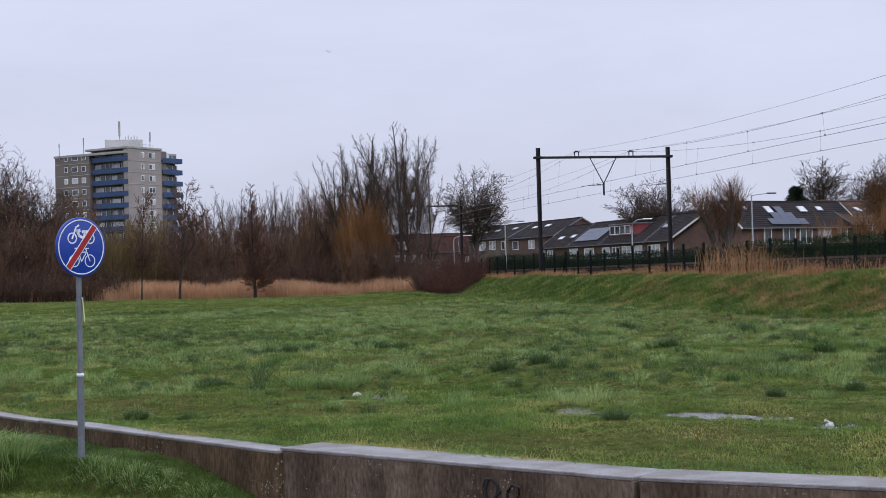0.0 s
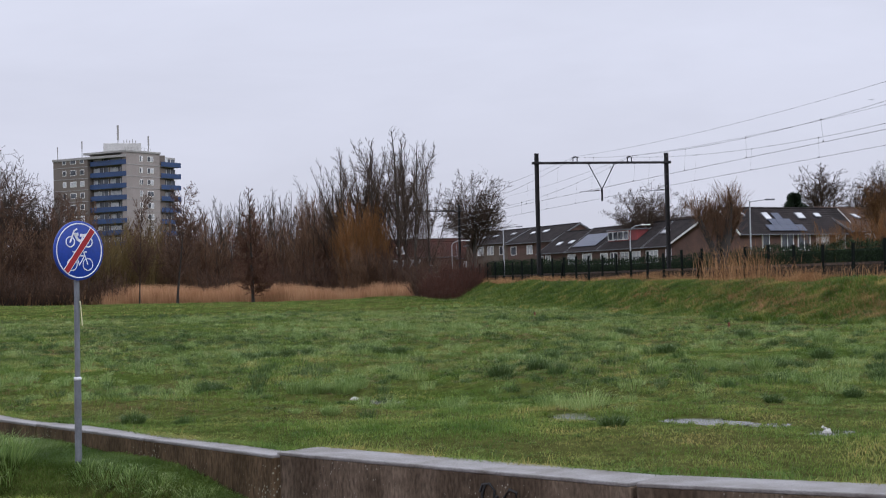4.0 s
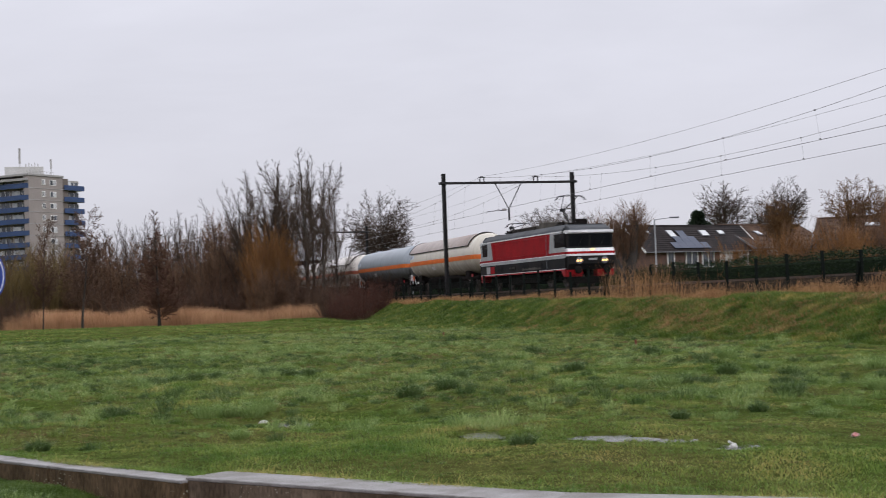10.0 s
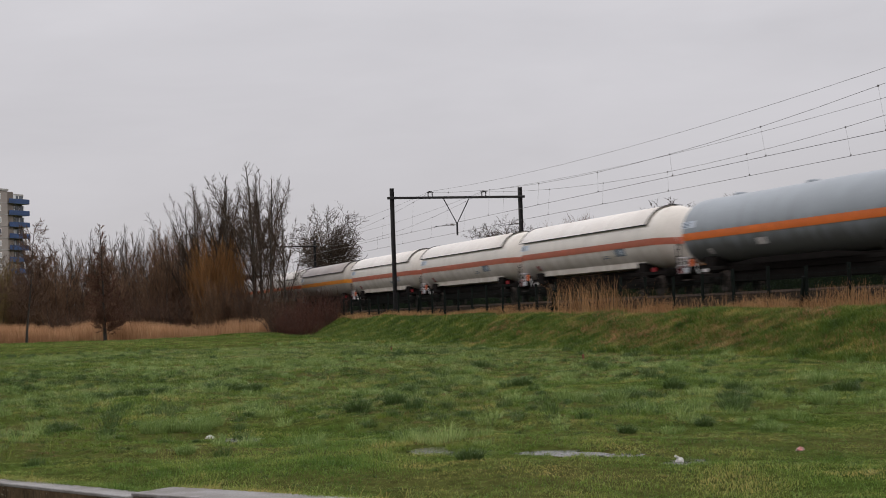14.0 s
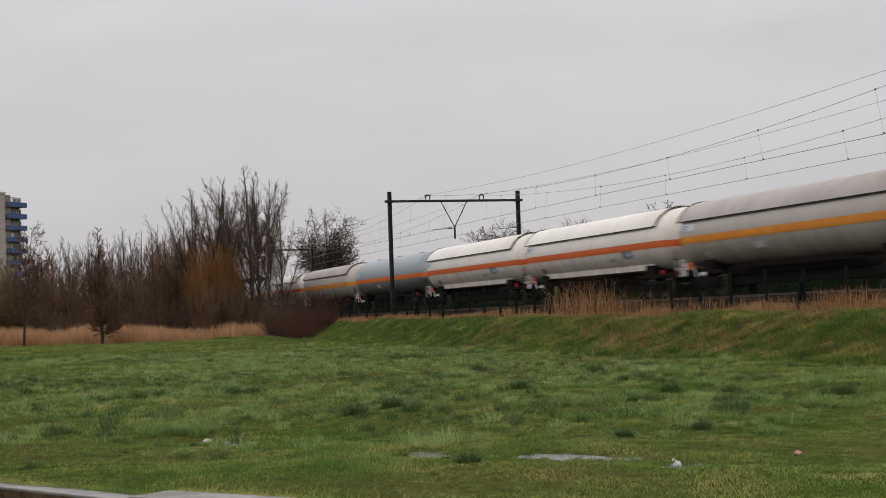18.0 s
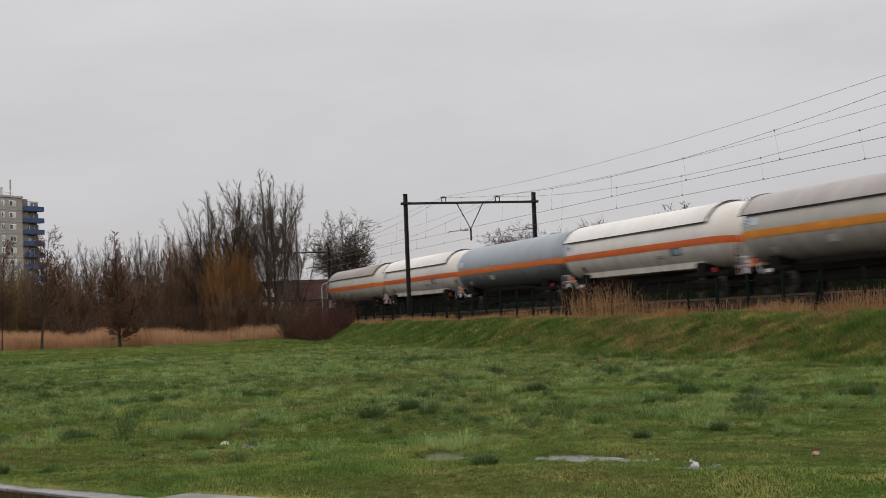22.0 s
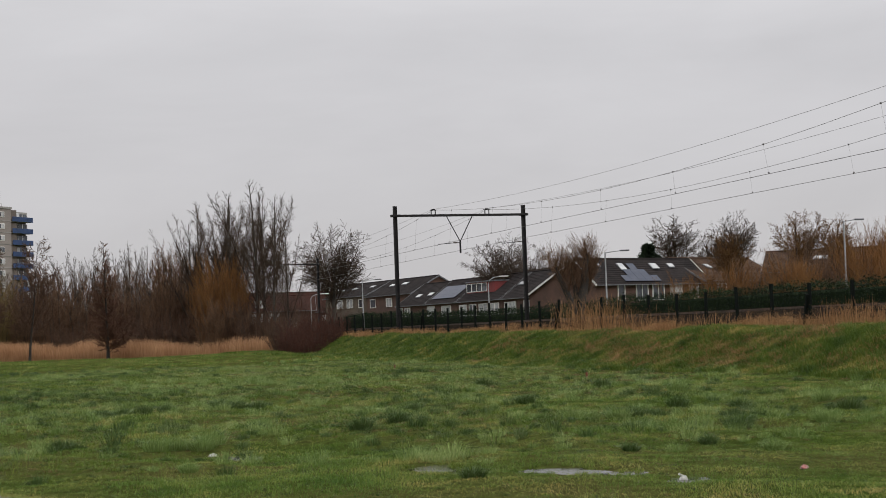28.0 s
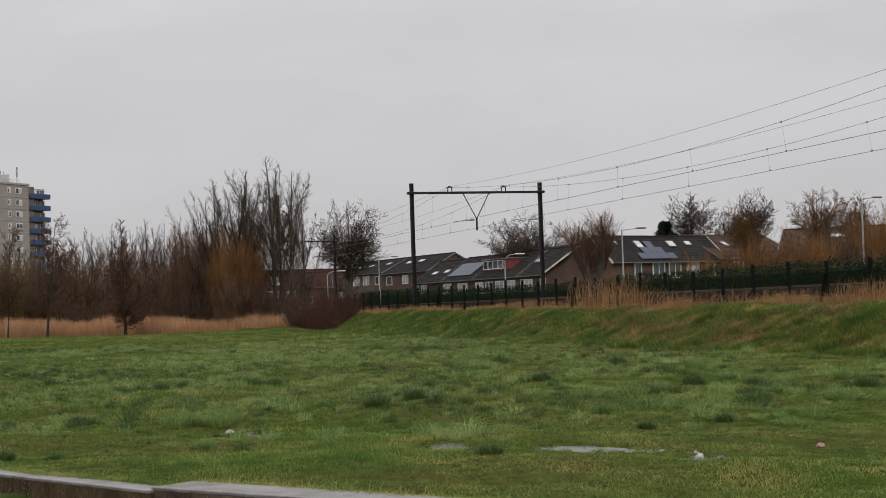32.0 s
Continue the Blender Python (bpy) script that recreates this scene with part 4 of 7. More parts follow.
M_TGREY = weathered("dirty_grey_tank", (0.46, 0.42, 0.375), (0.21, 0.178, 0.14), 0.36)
M_SHBROWN = mat("brown_grey_shield", (0.33, 0.27, 0.245), (0.27, 0.225, 0.20), 0.7, 0.5, 0.03, stretch=(1, 3, 1))
M_SHWHITE = mat("white_shield", (0.74, 0.70, 0.655), (0.68, 0.63, 0.585), 0.7, 0.45, 0.03, stretch=(1, 3, 1))
M_SHGREY = mat("grey_shield", (0.37, 0.325, 0.305), (0.30, 0.265, 0.25), 0.7, 0.5, 0.03, stretch=(1, 3, 1))

loco = locomotive()
TRAIN.append((loco, -61.9 * 0.955))
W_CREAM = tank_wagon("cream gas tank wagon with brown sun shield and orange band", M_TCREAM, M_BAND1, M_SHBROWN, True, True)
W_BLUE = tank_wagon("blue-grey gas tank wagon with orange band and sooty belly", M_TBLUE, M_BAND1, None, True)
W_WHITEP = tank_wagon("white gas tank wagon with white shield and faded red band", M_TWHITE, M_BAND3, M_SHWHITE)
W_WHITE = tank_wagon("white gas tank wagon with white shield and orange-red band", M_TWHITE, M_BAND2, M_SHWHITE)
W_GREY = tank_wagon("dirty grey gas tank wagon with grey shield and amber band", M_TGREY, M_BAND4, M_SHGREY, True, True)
ORDER = [(W_CREAM, -41.2), (W_BLUE, -20.2), (W_WHITEP, 1.3), (W_WHITEP, 22.4), (W_WHITEP, 43.6), (W_GREY, 64.6), (W_WHITE, 84.9), (W_WHITE, 105.2),
         (W_BLUE, 126.3), (W_GREY, 147.2), (W_WHITE, 168.3), (W_BLUE, 188.9), (W_WHITE, 209.3), (W_CREAM, 230.4)]
used = set()
for kind_, off in ORDER:
    o = kind_ if kind_.name not in used else copy_thing(kind_, pose(0, 0, 0))
    used.add(kind_.name)
    TRAIN.append((o, off * 0.955))

# ---- trees and shrubs, bare in winter ----


def sticks(segs, sides=3):
    """Vertices and triangles of many tapered bars: rows of p, q, r at p, r at q; a bar with no end radius runs to a point."""
    s = np.asarray(segs, float)
    p, q, r0, r1 = s[:, 0:3], s[:, 3:6], s[:, 6], s[:, 7]
    d = q - p
    d /= np.maximum(np.linalg.norm(d, axis=1), 1e-9)[:, None]
    ref = np.where(np.abs(d[:, 2:3]) < 0.9, np.array([[0, 0, 1.0]]), np.array([[1.0, 0, 0]]))
    a = np.cross(d, ref)
    a /= np.linalg.norm(a, axis=1)[:, None]
    b = np.cross(d, a)
    w = 2 * np.pi * np.arange(sides) / sides
    ring = a[:, None, :] * np.cos(w)[None, :, None] + b[:, None, :] * np.sin(w)[None, :, None]
    k = np.arange(sides)
    l = (k + 1) % sides
    sharp = r1 <= 0
    n = int((~sharp).sum())
    v = np.concatenate([p[:, None, :] + ring * r0[:, None, None], q[:, None, :] + ring * r1[:, None, None]], 1)[~sharp]
    tri = np.concatenate([np.stack([k, l, l + sides], 1), np.stack([k, l + sides, k + sides], 1)])
    f = (np.arange(n)[:, None, None] * 2 * sides + tri[None]).reshape(-1, 3)
    m = int(sharp.sum())
    vt = np.concatenate([p[:, None, :] + ring * r0[:, None, None], q[:, None, :]], 1)[sharp]
    ft = (np.arange(m)[:, None, None] * (sides + 1) + np.stack([k, l, np.full(sides, sides)], 1)[None]).reshape(-1, 3) + n * 2 * sides
    return np.concatenate([v.reshape(-1, 3), vt.reshape(-1, 3)]), np.concatenate([f, ft])


def grow(rng, segs, p, d, length, r, level, cfg, full=None):
    """One branch and, from it, its children."""
    n = cfg["n"][level]
    step_ = length / n
    pts = [p]
    for i in range(n):
        wob = cfg["wob"][level]
        d = (d + Vector((rng.gauss(0, wob), rng.gauss(0, wob), rng.gauss(0, wob * 0.6) + cfg["up"][level]))).normalized()
        q = p + d * step_
        r0, r1 = r * (1 - 0.85 * i / n), r * (1 - 0.85 * (i + 1) / n)
        last = level + 1 == len(cfg["n"]) and i == n - 1
        segs.append((*p, *q, max(r0, cfg["thin"]), 0.0 if last else max(r1, cfg["thin"] * 0.7), level))
        p = q
        pts.append((p))
    if level + 1 >= len(cfg["n"]):
        return
    count = cfg["kids"][level] if full is None else max(2, round(cfg["kids"][level] * min(1.2, length / full)))
    for k in range(count):
        lo = cfg["lo"][level]
        f = lo + (1 - lo) * ((k + rng.random()) / count) ** (1.25 if level == 0 else 1.0)
        f = min(f, 0.98)
        i = min(int(f * n), n - 1)
        at = pts[i].lerp(pts[i + 1], f * n - i)
        axis = (pts[i + 1] - pts[i]).normalized()
        side = axis.cross(Vector((rng.gauss(0, 1), rng.gauss(0, 1), rng.gauss(0, 1)))).normalized()
        ang = radians(cfg["ang"][level] * rng.uniform(0.7, 1.3) * (1 - cfg.get("close", 0) * f * (level == 0)))
        dd = (axis * math.cos(ang) + side * math.sin(ang)).normalized()
        ln = length * cfg["len"][level] * rng.uniform(0.65, 1.25) * (1 - cfg["top"][level] * f)
        grow(rng, segs, at, dd, ln, r * cfg["rad"][level] * (1 - 0.5 * f), level + 1, cfg, length * cfg["len"][level] * 0.8)


def tree_meshes(name, seed, stems, cfg, bark, twig, dome=None):
    """Trunk and crown meshes; stems: rows of foot, direction, length, radius; dome: middle height, half width and half height of a crown that is kept round."""
    rng = random.Random(seed)
    trunk, segs = [], []
    single = cfg in (C_TALL, C_ROUND, C_DOME, C_ALDER, C_LOOSE)
    for k, (foot, d, ln, r) in enumerate(stems(rng)):
        mark = len(segs)
        grow(rng, segs, Vector(foot), Vector(d).normalized(), ln, r, 0, cfg)
        if single and k == 0:
            trunk = [s for s in segs[mark:] if s[8] == 0]
    if single:
        b = Buf().pipe([trunk[0][:3]] + [s[3:6] for s in trunk], [trunk[0][6] * 1.25] + [s[7] for s in trunk], 8)
        tr = b.mesh(name + "_trunk")
        tr.materials.clear()
        tr.materials.append(bark)
        own = set(id(s) for s in trunk)
        rest = [s[:8] for s in segs if id(s) not in own]
    else:
        tr = soup(name + "_stems", *sticks([s[:8] for s in segs if s[8] < 1], 6), bark, True)
        rest = [s[:8] for s in segs if s[8] >= 1]
    if dome:
        rg_ = random.Random(seed)
        mid, a, c = dome
        rest = [s for s in rest if (s[3] ** 2 + s[4] ** 2) / a ** 2 + ((s[5] - mid) / c) ** 2 < rg_.uniform(0.82, 1.1) or s[5] < mid - c]
    return tr, soup(name + "_crown", *sticks(rest, 3), twig)


def one(h, r):
    return lambda rng: [((0, 0, -0.2), (rng.gauss(0, 0.02), rng.gauss(0, 0.02), 1), h, r)]


def forked(h, r, n):
    """A straight trunk with steep leaders that rise beside it."""
    def f(rng):
        rows = [((0, 0, -0.2), (rng.gauss(0, 0.015), rng.gauss(0, 0.015), 1), h, r)]
        for k in range(n):
            a, t, u = 2.4 * k + rng.uniform(-0.4, 0.4), radians(rng.uniform(13, 28)), 0.12 + 0.46 * k / n
            rows.append(((0, 0, h * u), (math.sin(t) * math.cos(a), math.sin(t) * math.sin(a), math.cos(t)), h * (0.95 - u) * rng.uniform(0.82, 1.0) / math.cos(t), r * 0.45))
        return rows
    return f


def crowned(h, r, n, mid=0.66, wide=0.36, tall=0.33, fork=(0.22, 0.44)):
    """A trunk and limbs that reach out to a rounded crown round the height mid."""
    def f(rng):
        rows = [((0, 0, -0.2), (0, 0, 1), (mid + 0.1) * h, r)]
        for k in range(n):
            a, e = 2.4 * k + rng.uniform(-0.4, 0.4), math.asin(min(0.98, -0.45 + 1.42 * (k + 0.5) / n))
            foot = Vector((0, 0, h * rng.uniform(*fork)))
            q = rng.uniform(0.6, 0.86)
            tip = Vector((wide * h * q * math.cos(e) * math.cos(a), wide * h * q * math.cos(e) * math.sin(a), mid * h + tall * h * q * math.sin(e)))
            rows.append((foot, tip - foot, (tip - foot).length, r * 0.3))
        return rows
    return f


def many(n, spread, h0, h1, r, lean=0.12):
    def f(rng):
        rows = []
        for _ in range(n):
            a, q = rng.uniform(0, 6.283), spread * math.sqrt(rng.random())
            rows.append(((q * math.cos(a), q * math.sin(a), -0.15), (lean * math.cos(a) * q / spread + rng.gauss(0, 0.05), lean * math.sin(a) * q / spread + rng.gauss(0, 0.05), 1), rng.uniform(h0, h1), r))
        return rows
    return f


B_DARK = mat("dark_bark", (0.045, 0.037, 0.03), (0.03, 0.026, 0.022), 3.0, 0.95, 0.5, stretch=(1, 1, 0.3))
B_GREY = mat("grey_bark", (0.075, 0.064, 0.052), (0.042, 0.036, 0.030), 3.0, 0.95, 0.5, stretch=(1, 1, 0.3))
T_GREY = leafy("grey_brown_twigs", [(0.1, (0.035, 0.024, 0.018)), (0.5, (0.065, 0.046, 0.034)), (0.9, (0.11, 0.080, 0.058))], 0.9)
T_BROWN = leafy("brown_twigs", [(0.1, (0.072, 0.041, 0.025)), (0.5, (0.142, 0.083, 0.050)), (0.9, (0.225, 0.133, 0.079))], 0.9)
T_ALDER = leafy("alder_twigs", [(0.1, (0.048, 0.024, 0.016)), (0.5, (0.094, 0.048, 0.031)), (0.9, (0.150, 0.080, 0.050))], 0.9)
T_RED = leafy("red_brown_twigs", [(0.1, (0.032, 0.013, 0.009)), (0.5, (0.066, 0.027, 0.018)), (0.9, (0.115, 0.050, 0.032))], 0.9)
T_ORANGE = leafy("ochre_twigs", [(0.1, (0.090, 0.042, 0.016)), (0.5, (0.185, 0.088, 0.030)), (0.9, (0.28, 0.145, 0.052))], 0.9)
T_OCHRE2 = leafy("rusty_twigs", [(0.1, (0.066, 0.035, 0.017)), (0.5, (0.138, 0.073, 0.030)), (0.9, (0.216, 0.119, 0.048))], 0.9)
T_YELLOW = leafy("olive_ochre_twigs", [(0.1, (0.085, 0.058, 0.022)), (0.5, (0.15, 0.108, 0.042)), (0.9, (0.21, 0.155, 0.062))], 0.9)
T_DARK = leafy("dark_twigs", [(0.1, (0.046, 0.026, 0.018)), (0.5, (0.090, 0.052, 0.034)), (0.9, (0.145, 0.087, 0.056))], 0.9)

C_TALL = dict(n=(8, 3, 2, 1), kids=(34, 10, 7), lo=(0.2, 0.12, 0.1), ang=(37, 36, 36), len=(0.21, 0.44, 0.5), top=(0.74, 0.4, 0.2), rad=(0.27, 0.42, 0.55), up=(0.015, 0.05, 0.03, 0.02), wob=(0.012, 0.025, 0.035, 0.03), thin=0.0085, close=0.25)
C_ROUND = dict(n=(5, 3, 2, 1), kids=(15, 9, 7), lo=(0.18, 0.12, 0.1), ang=(44, 42, 40), len=(0.38, 0.44, 0.48), top=(0.5, 0.3, 0.2), rad=(0.30, 0.42, 0.55), up=(0.01, 0.02, 0.02, 0.01), wob=(0.03, 0.04, 0.05, 0.05), thin=0.0095)
C_DOME = dict(n=(5, 3, 2, 1), kids=(13, 8, 6), lo=(0.2, 0.12, 0.1), ang=(42, 40, 40), len=(0.36, 0.46, 0.5), top=(0.5, 0.3, 0.2), rad=(0.34, 0.45, 0.55), up=(0.01, 0.02, 0.02, 0.01), wob=(0.03, 0.05, 0.05, 0.05), thin=0.009)
C_ALDER = dict(n=(7, 3, 2, 1), kids=(80, 15, 9), lo=(0.07, 0.1, 0.1), ang=(60, 44, 42), len=(0.27, 0.38, 0.48), top=(0.84, 0.4, 0.2), rad=(0.28, 0.5, 0.6), up=(0.03, 0.06, 0.04, 0.02), wob=(0.02, 0.06, 0.08, 0.08), thin=0.021)
C_LOOSE = dict(n=(7, 4, 2, 1), kids=(42, 14, 9), lo=(0.2, 0.15, 0.1), ang=(50, 42, 42), len=(0.34, 0.40, 0.48), top=(0.55, 0.3, 0.2), rad=(0.32, 0.5, 0.6), up=(0.01, 0.05, 0.03, 0.02), wob=(0.025, 0.07, 0.08, 0.08), thin=0.017)
C_THICK = dict(n=(6, 3, 1), kids=(29, 13), lo=(0.12, 0.1), ang=(34, 38), len=(0.27, 0.46), top=(0.64, 0.2), rad=(0.45, 0.6), up=(0.02, 0.06, 0.04), wob=(0.03, 0.05, 0.07), thin=0.015, close=0.25)
C_SCRUB = dict(n=(4, 2, 1), kids=(13, 8), lo=(0.1, 0.1), ang=(32, 36), len=(0.36, 0.5), top=(0.4, 0.2), rad=(0.5, 0.6), up=(0.0, 0.05, 0.03), wob=(0.08, 0.1, 0.12), thin=0.012)
C_WHIP = dict(n=(5, 3, 1), kids=(22, 12), lo=(0.06, 0.08), ang=(24, 20), len=(0.44, 0.46), top=(0.4, 0.2), rad=(0.4, 0.6), up=(0.04, 0.08, 0.05), wob=(0.04, 0.05, 0.06), thin=0.0125)
C_POLL = dict(n=(5, 3, 1), kids=(12, 10), lo=(0.06, 0.15), ang=(22, 30), len=(0.55, 0.5), top=(0.4, 0.2), rad=(0.4, 0.6), up=(0.05, 0.08, 0.05), wob=(0.05, 0.06, 0.07), thin=0.010)
SPEC = {
    "poplar": [tree_meshes("poplar", s, forked(16, 0.18, 6), C_TALL, B_GREY, T_GREY) for s in (1, 2, 3)],
    "round": [tree_meshes("round", s, crowned(10, 0.2, 24), C_ROUND, B_GREY, T_GREY, (6.6, 3.7, 3.4)) for s in (11, 12, 13)],
    "round_ochre": [tree_meshes("round_ochre", s, crowned(10, 0.15, 18, 0.76, 0.23, 0.235, (0.42, 0.62)), C_DOME, B_DARK, T_OCHRE2, (7.6, 2.4, 2.45)) for s in (14, 15)],
    "domed": [tree_meshes("domed", s, crowned(10, 0.15, 18, 0.76, 0.23, 0.235, (0.42, 0.62)), C_DOME, B_GREY, T_GREY, (7.6, 2.4, 2.45)) for s in (16, 17)],
    "alder": [tree_meshes("alder", s, one(10, 0.13), C_ALDER, B_DARK, T_ALDER) for s in (21, 22)],
    "loose": [tree_meshes("loose", s, one(10, 0.12), C_LOOSE, B_DARK, T_DARK) for s in (23, 24)],
    "thicket": [tree_meshes("thicket", s, many(18, 1.7, 5.5, 10, 0.042), C_THICK, B_DARK, T_BROWN) for s in (31, 32, 33)],
    "thicket_grey": [tree_meshes("thicket_grey", s, many(13, 1.5, 7, 12, 0.055), C_THICK, B_GREY, T_GREY) for s in (41, 42)],
    "bramble": [tree_meshes("bramble", s, many(34, 1.9, 1.2, 3.7, 0.02, 0.4), C_SCRUB, B_DARK, T_RED) for s in (51, 52)],
    "ochre": [tree_meshes("ochre", s, many(30, 1.2, 5, 9, 0.04, 0.28), C_WHIP, B_DARK, T_ORANGE) for s in (61, 62)],
    "olive": [tree_meshes("olive", s, many(28, 1.4, 5, 9, 0.045, 0.30), C_WHIP, B_DARK, T_YELLOW) for s in (71, 72)],
    "scrub": [tree_meshes("scrub", s, many(40, 1.9, 2.0, 4.6, 0.03, 0.3), C_SCRUB, B_DARK, T_DARK) for s in (81, 82)],
}
WORDS = {
    "poplar": ("bare_poplar", "tall bare poplar with upright grey branches", "tree"),
    "round": ("bare_tree", "bare broad-crowned tree with grey branches", "tree"),
    "round_ochre": ("bare_tree", "bare round-crowned tree with rusty ochre twigs", "tree"),
    "domed": ("bare_tree", "bare tree with a small round grey crown", "tree"),
    "alder": ("young_alder", "slim bare young alder with brown twigs", "tree"),
    "loose": ("bare_tree", "slim bare tree with loose dark branches", "tree"),
    "thicket": ("bare_thicket", "dense bare brown thicket of upright stems", "shrub"),
    "thicket_grey": ("bare_thicket", "tall bare grey thicket of upright stems", "shrub"),
    "bramble": ("red_twig_bush", "low dark red-twigged bare bush", "shrub"),
    "ochre": ("willow_shrub", "bare willow shrub with orange twigs", "shrub"),
    "olive": ("willow_shrub", "bare willow shrub with olive-yellow twigs", "shrub"),
    "scrub": ("scrub_bush", "low dark tangled bare scrub", "shrub"),
}


def reach(me):
    co = np.empty(len(me.vertices) * 3, np.float32)
    me.vertices.foreach_get("co", co)
    return float(np.quantile(co[2::3], 0.9995))


trg = random.Random(77)


def plant(kind, x, y, h, wide=1.0, which=None, z=None):
    """A tree of that kind, h metres tall and wide times its natural spread."""
    nm, lab, cat = WORDS[kind]
    v = SPEC[kind]
    tr, cr = v[trg.randrange(len(v)) if which is None else which]
    k = h / reach(cr)
    t = thing(nm, lab, cat, group=cat + "s of the kind " + nm.replace("_", " "))
    a, b = new("trunk", tr), new("crown", cr)
    a.parent = b.parent = t
    if cat == "shrub":
        a.name = "stem_tangle"
        tagged(a, kind="stuff"), tagged(b, kind="stuff")
    t.matrix_world = pose(x, y, float(land(x, y)) if z is None else z, 0, 0, trg.uniform(0, 360)) @ Matrix.Diagonal((k * wide, k * wide, k, 1))
    return t


# single trees
plant("poplar", 23.3, 148, 15.6, 1.25, 0)
plant("poplar", 24.4, 150, 15.4, 0.95, 2)
plant("poplar", 23.6, 146, 14.6, 0.9, 1)
plant("poplar", 25.5, 141, 15.9, 1.25, 1)
plant("poplar", 26.4, 142, 14.8, 0.9, 2)
plant("poplar", 25.9, 135, 13.9, 0.95, 2)
plant("poplar", 25.8, 128, 11.2, 0.8, 0)
plant("poplar", 22.0, 152, 14.8, 1.0, 1)
plant("poplar", 21.2, 154, 13.4, 1.0, 0)
plant("round", 49.8, 215, 16.8, 1.15, 0)
plant("alder", 11.75, 141, 10.7, 1.0, 0)
plant("loose", 5.15, 148.5, 12.0, 0.95, 1)
plant("loose", 1.6, 150.5, 10.9, 0.6, 0)
plant("round", -13.5, 176, 17.5, 0.95, 1)
plant("round", -9.2, 180, 14.0, 0.8, 2)
plant("loose", -12.9, 150, 16.5, 0.55, 1)
plant("loose", -4.9, 178, 13.0, 0.9, 0)
plant("loose", -7.4, 172, 11.5, 0.9, 1)
plant("loose", -11.6, 168, 12.5, 0.9, 0)
plant("loose", 7.6, 172, 11.0, 0.8, 0)
plant("round", 67.1, 190, 13.0, 1.15, 1)
plant("round", 73.0, 196, 12.5, 1.1, 2)
plant("domed", 97.0, 200, 16.0, 1.3, 0)
plant("domed", 106.0, 206, 14.2, 1.0, 1)
plant("domed", 65.4, 122, 10.3, 1.2, 1)
plant("domed", 69.0, 131, 9.6, 0.8, 0)
plant("round_ochre", 64.0, 121, 8.6, 1.1, 0)
plant("round_ochre", 65.2, 111, 9.4, 1.2, 1)
plant("round_ochre", 67.4, 109, 8.8, 1.1, 0)
plant("round_ochre", 70.5, 104, 7.4, 1.2, 0)
for x, y, h, w_, i in ((13.2, 176, 12.6, 0.8, 0), (14.6, 178, 12.2, 0.8, 1), (17.4, 176, 13.0, 0.8, 2), (18.8, 174, 12.4, 0.7, 0), (11.6, 180, 11.8, 0.7, 1)):
    plant("poplar", x, y, h, w_, i)
# thickets behind the reeds
for x, y, h in ((21.0, 137, 5.6), (22.2, 136, 5.0), (23.2, 138, 6.0), (22.7, 143, 7.4), (-15, 174, 11), (-12.6, 170, 9.5), (-10.5, 173, 10), (-8.2, 170, 8.6), (-6, 172, 10.5), (-4.6, 176, 12), (-3.6, 169, 8), (-1.6, 171, 9), (3.4, 172, 8.2), (6.2, 171, 9.2), (8.4, 168, 9.4), (10.6, 170, 9), (12.6, 166, 9.8), (14.8, 168, 9.6), (16.8, 164, 9.8), (18.8, 166, 10.8), (20.2, 160, 11.2), (21.6, 163, 11.8), (19.6, 156, 10.4), (21.8, 157, 11), (23.2, 154, 9.5)):
    plant("thicket", x, y, h, trg.uniform(0.95, 1.25))
for x, y, h in ((-5.4, 179, 10.6), (-2.2, 181, 10.4), (0.6, 180, 10), (6.8, 176, 10.8), (10.0, 177, 11.2), (5.5, 181, 11.4), (8.6, 180, 12.2), (3.0, 184, 11.4), (-17, 186, 13), (-14, 190, 12.5), (-11.5, 186, 12), (-9, 192, 12), (-6.5, 188, 12), (-3, 190, 11.5), (1, 190, 10), (4.5, 188, 9.6), (7.6, 189, 10), (9.6, 188, 10.5), (12.2, 184, 11.5), (15, 186, 12), (17, 182, 11.6), (20.5, 170, 12.6), (22.4, 168, 12.2), (18.4, 172, 11.6), (23.6, 163, 11.0)):
    plant("thicket_grey", x, y, h, trg.uniform(0.9, 1.2))
for x, y, h in ((-16, 166, 4.6), (-13, 164, 4.2), (-10, 165, 5), (-7, 163, 4.4), (-4, 163, 4.8), (-1, 161, 4), (10.8, 158, 4.6), (13.4, 157, 4.4), (15.8, 155, 4.8), (18, 152, 5), (20, 149, 5), (21.6, 145, 4.8), (22.8, 141, 4.8), (23.6, 137, 4.6), (25.4, 134, 4.6), (26.4, 138, 4.8), (25.6, 127, 3.8), (24.6, 139, 4.4)):
    plant("scrub", x, y, h, trg.uniform(1.0, 1.35))
for x, y, h, w_ in ((21.9, 141, 9.4, 0.72), (22.7, 140, 8.2, 0.7), (23.4, 146, 10.3, 0.75), (23.9, 143, 9.0, 0.7), (22.3, 148, 8.8, 0.75), (21.2, 143, 7.4, 0.7)):
    plant("ochre", x, y, h, w_)
for x, y, h, w_ in ((0.6, 170, 9.8, 1.3), (2.4, 168, 8.4, 1.1), (-1.2, 166, 8.0, 1.1), (-2.8, 168, 8.4, 1.0)):
    plant("olive", x, y, h, w_)
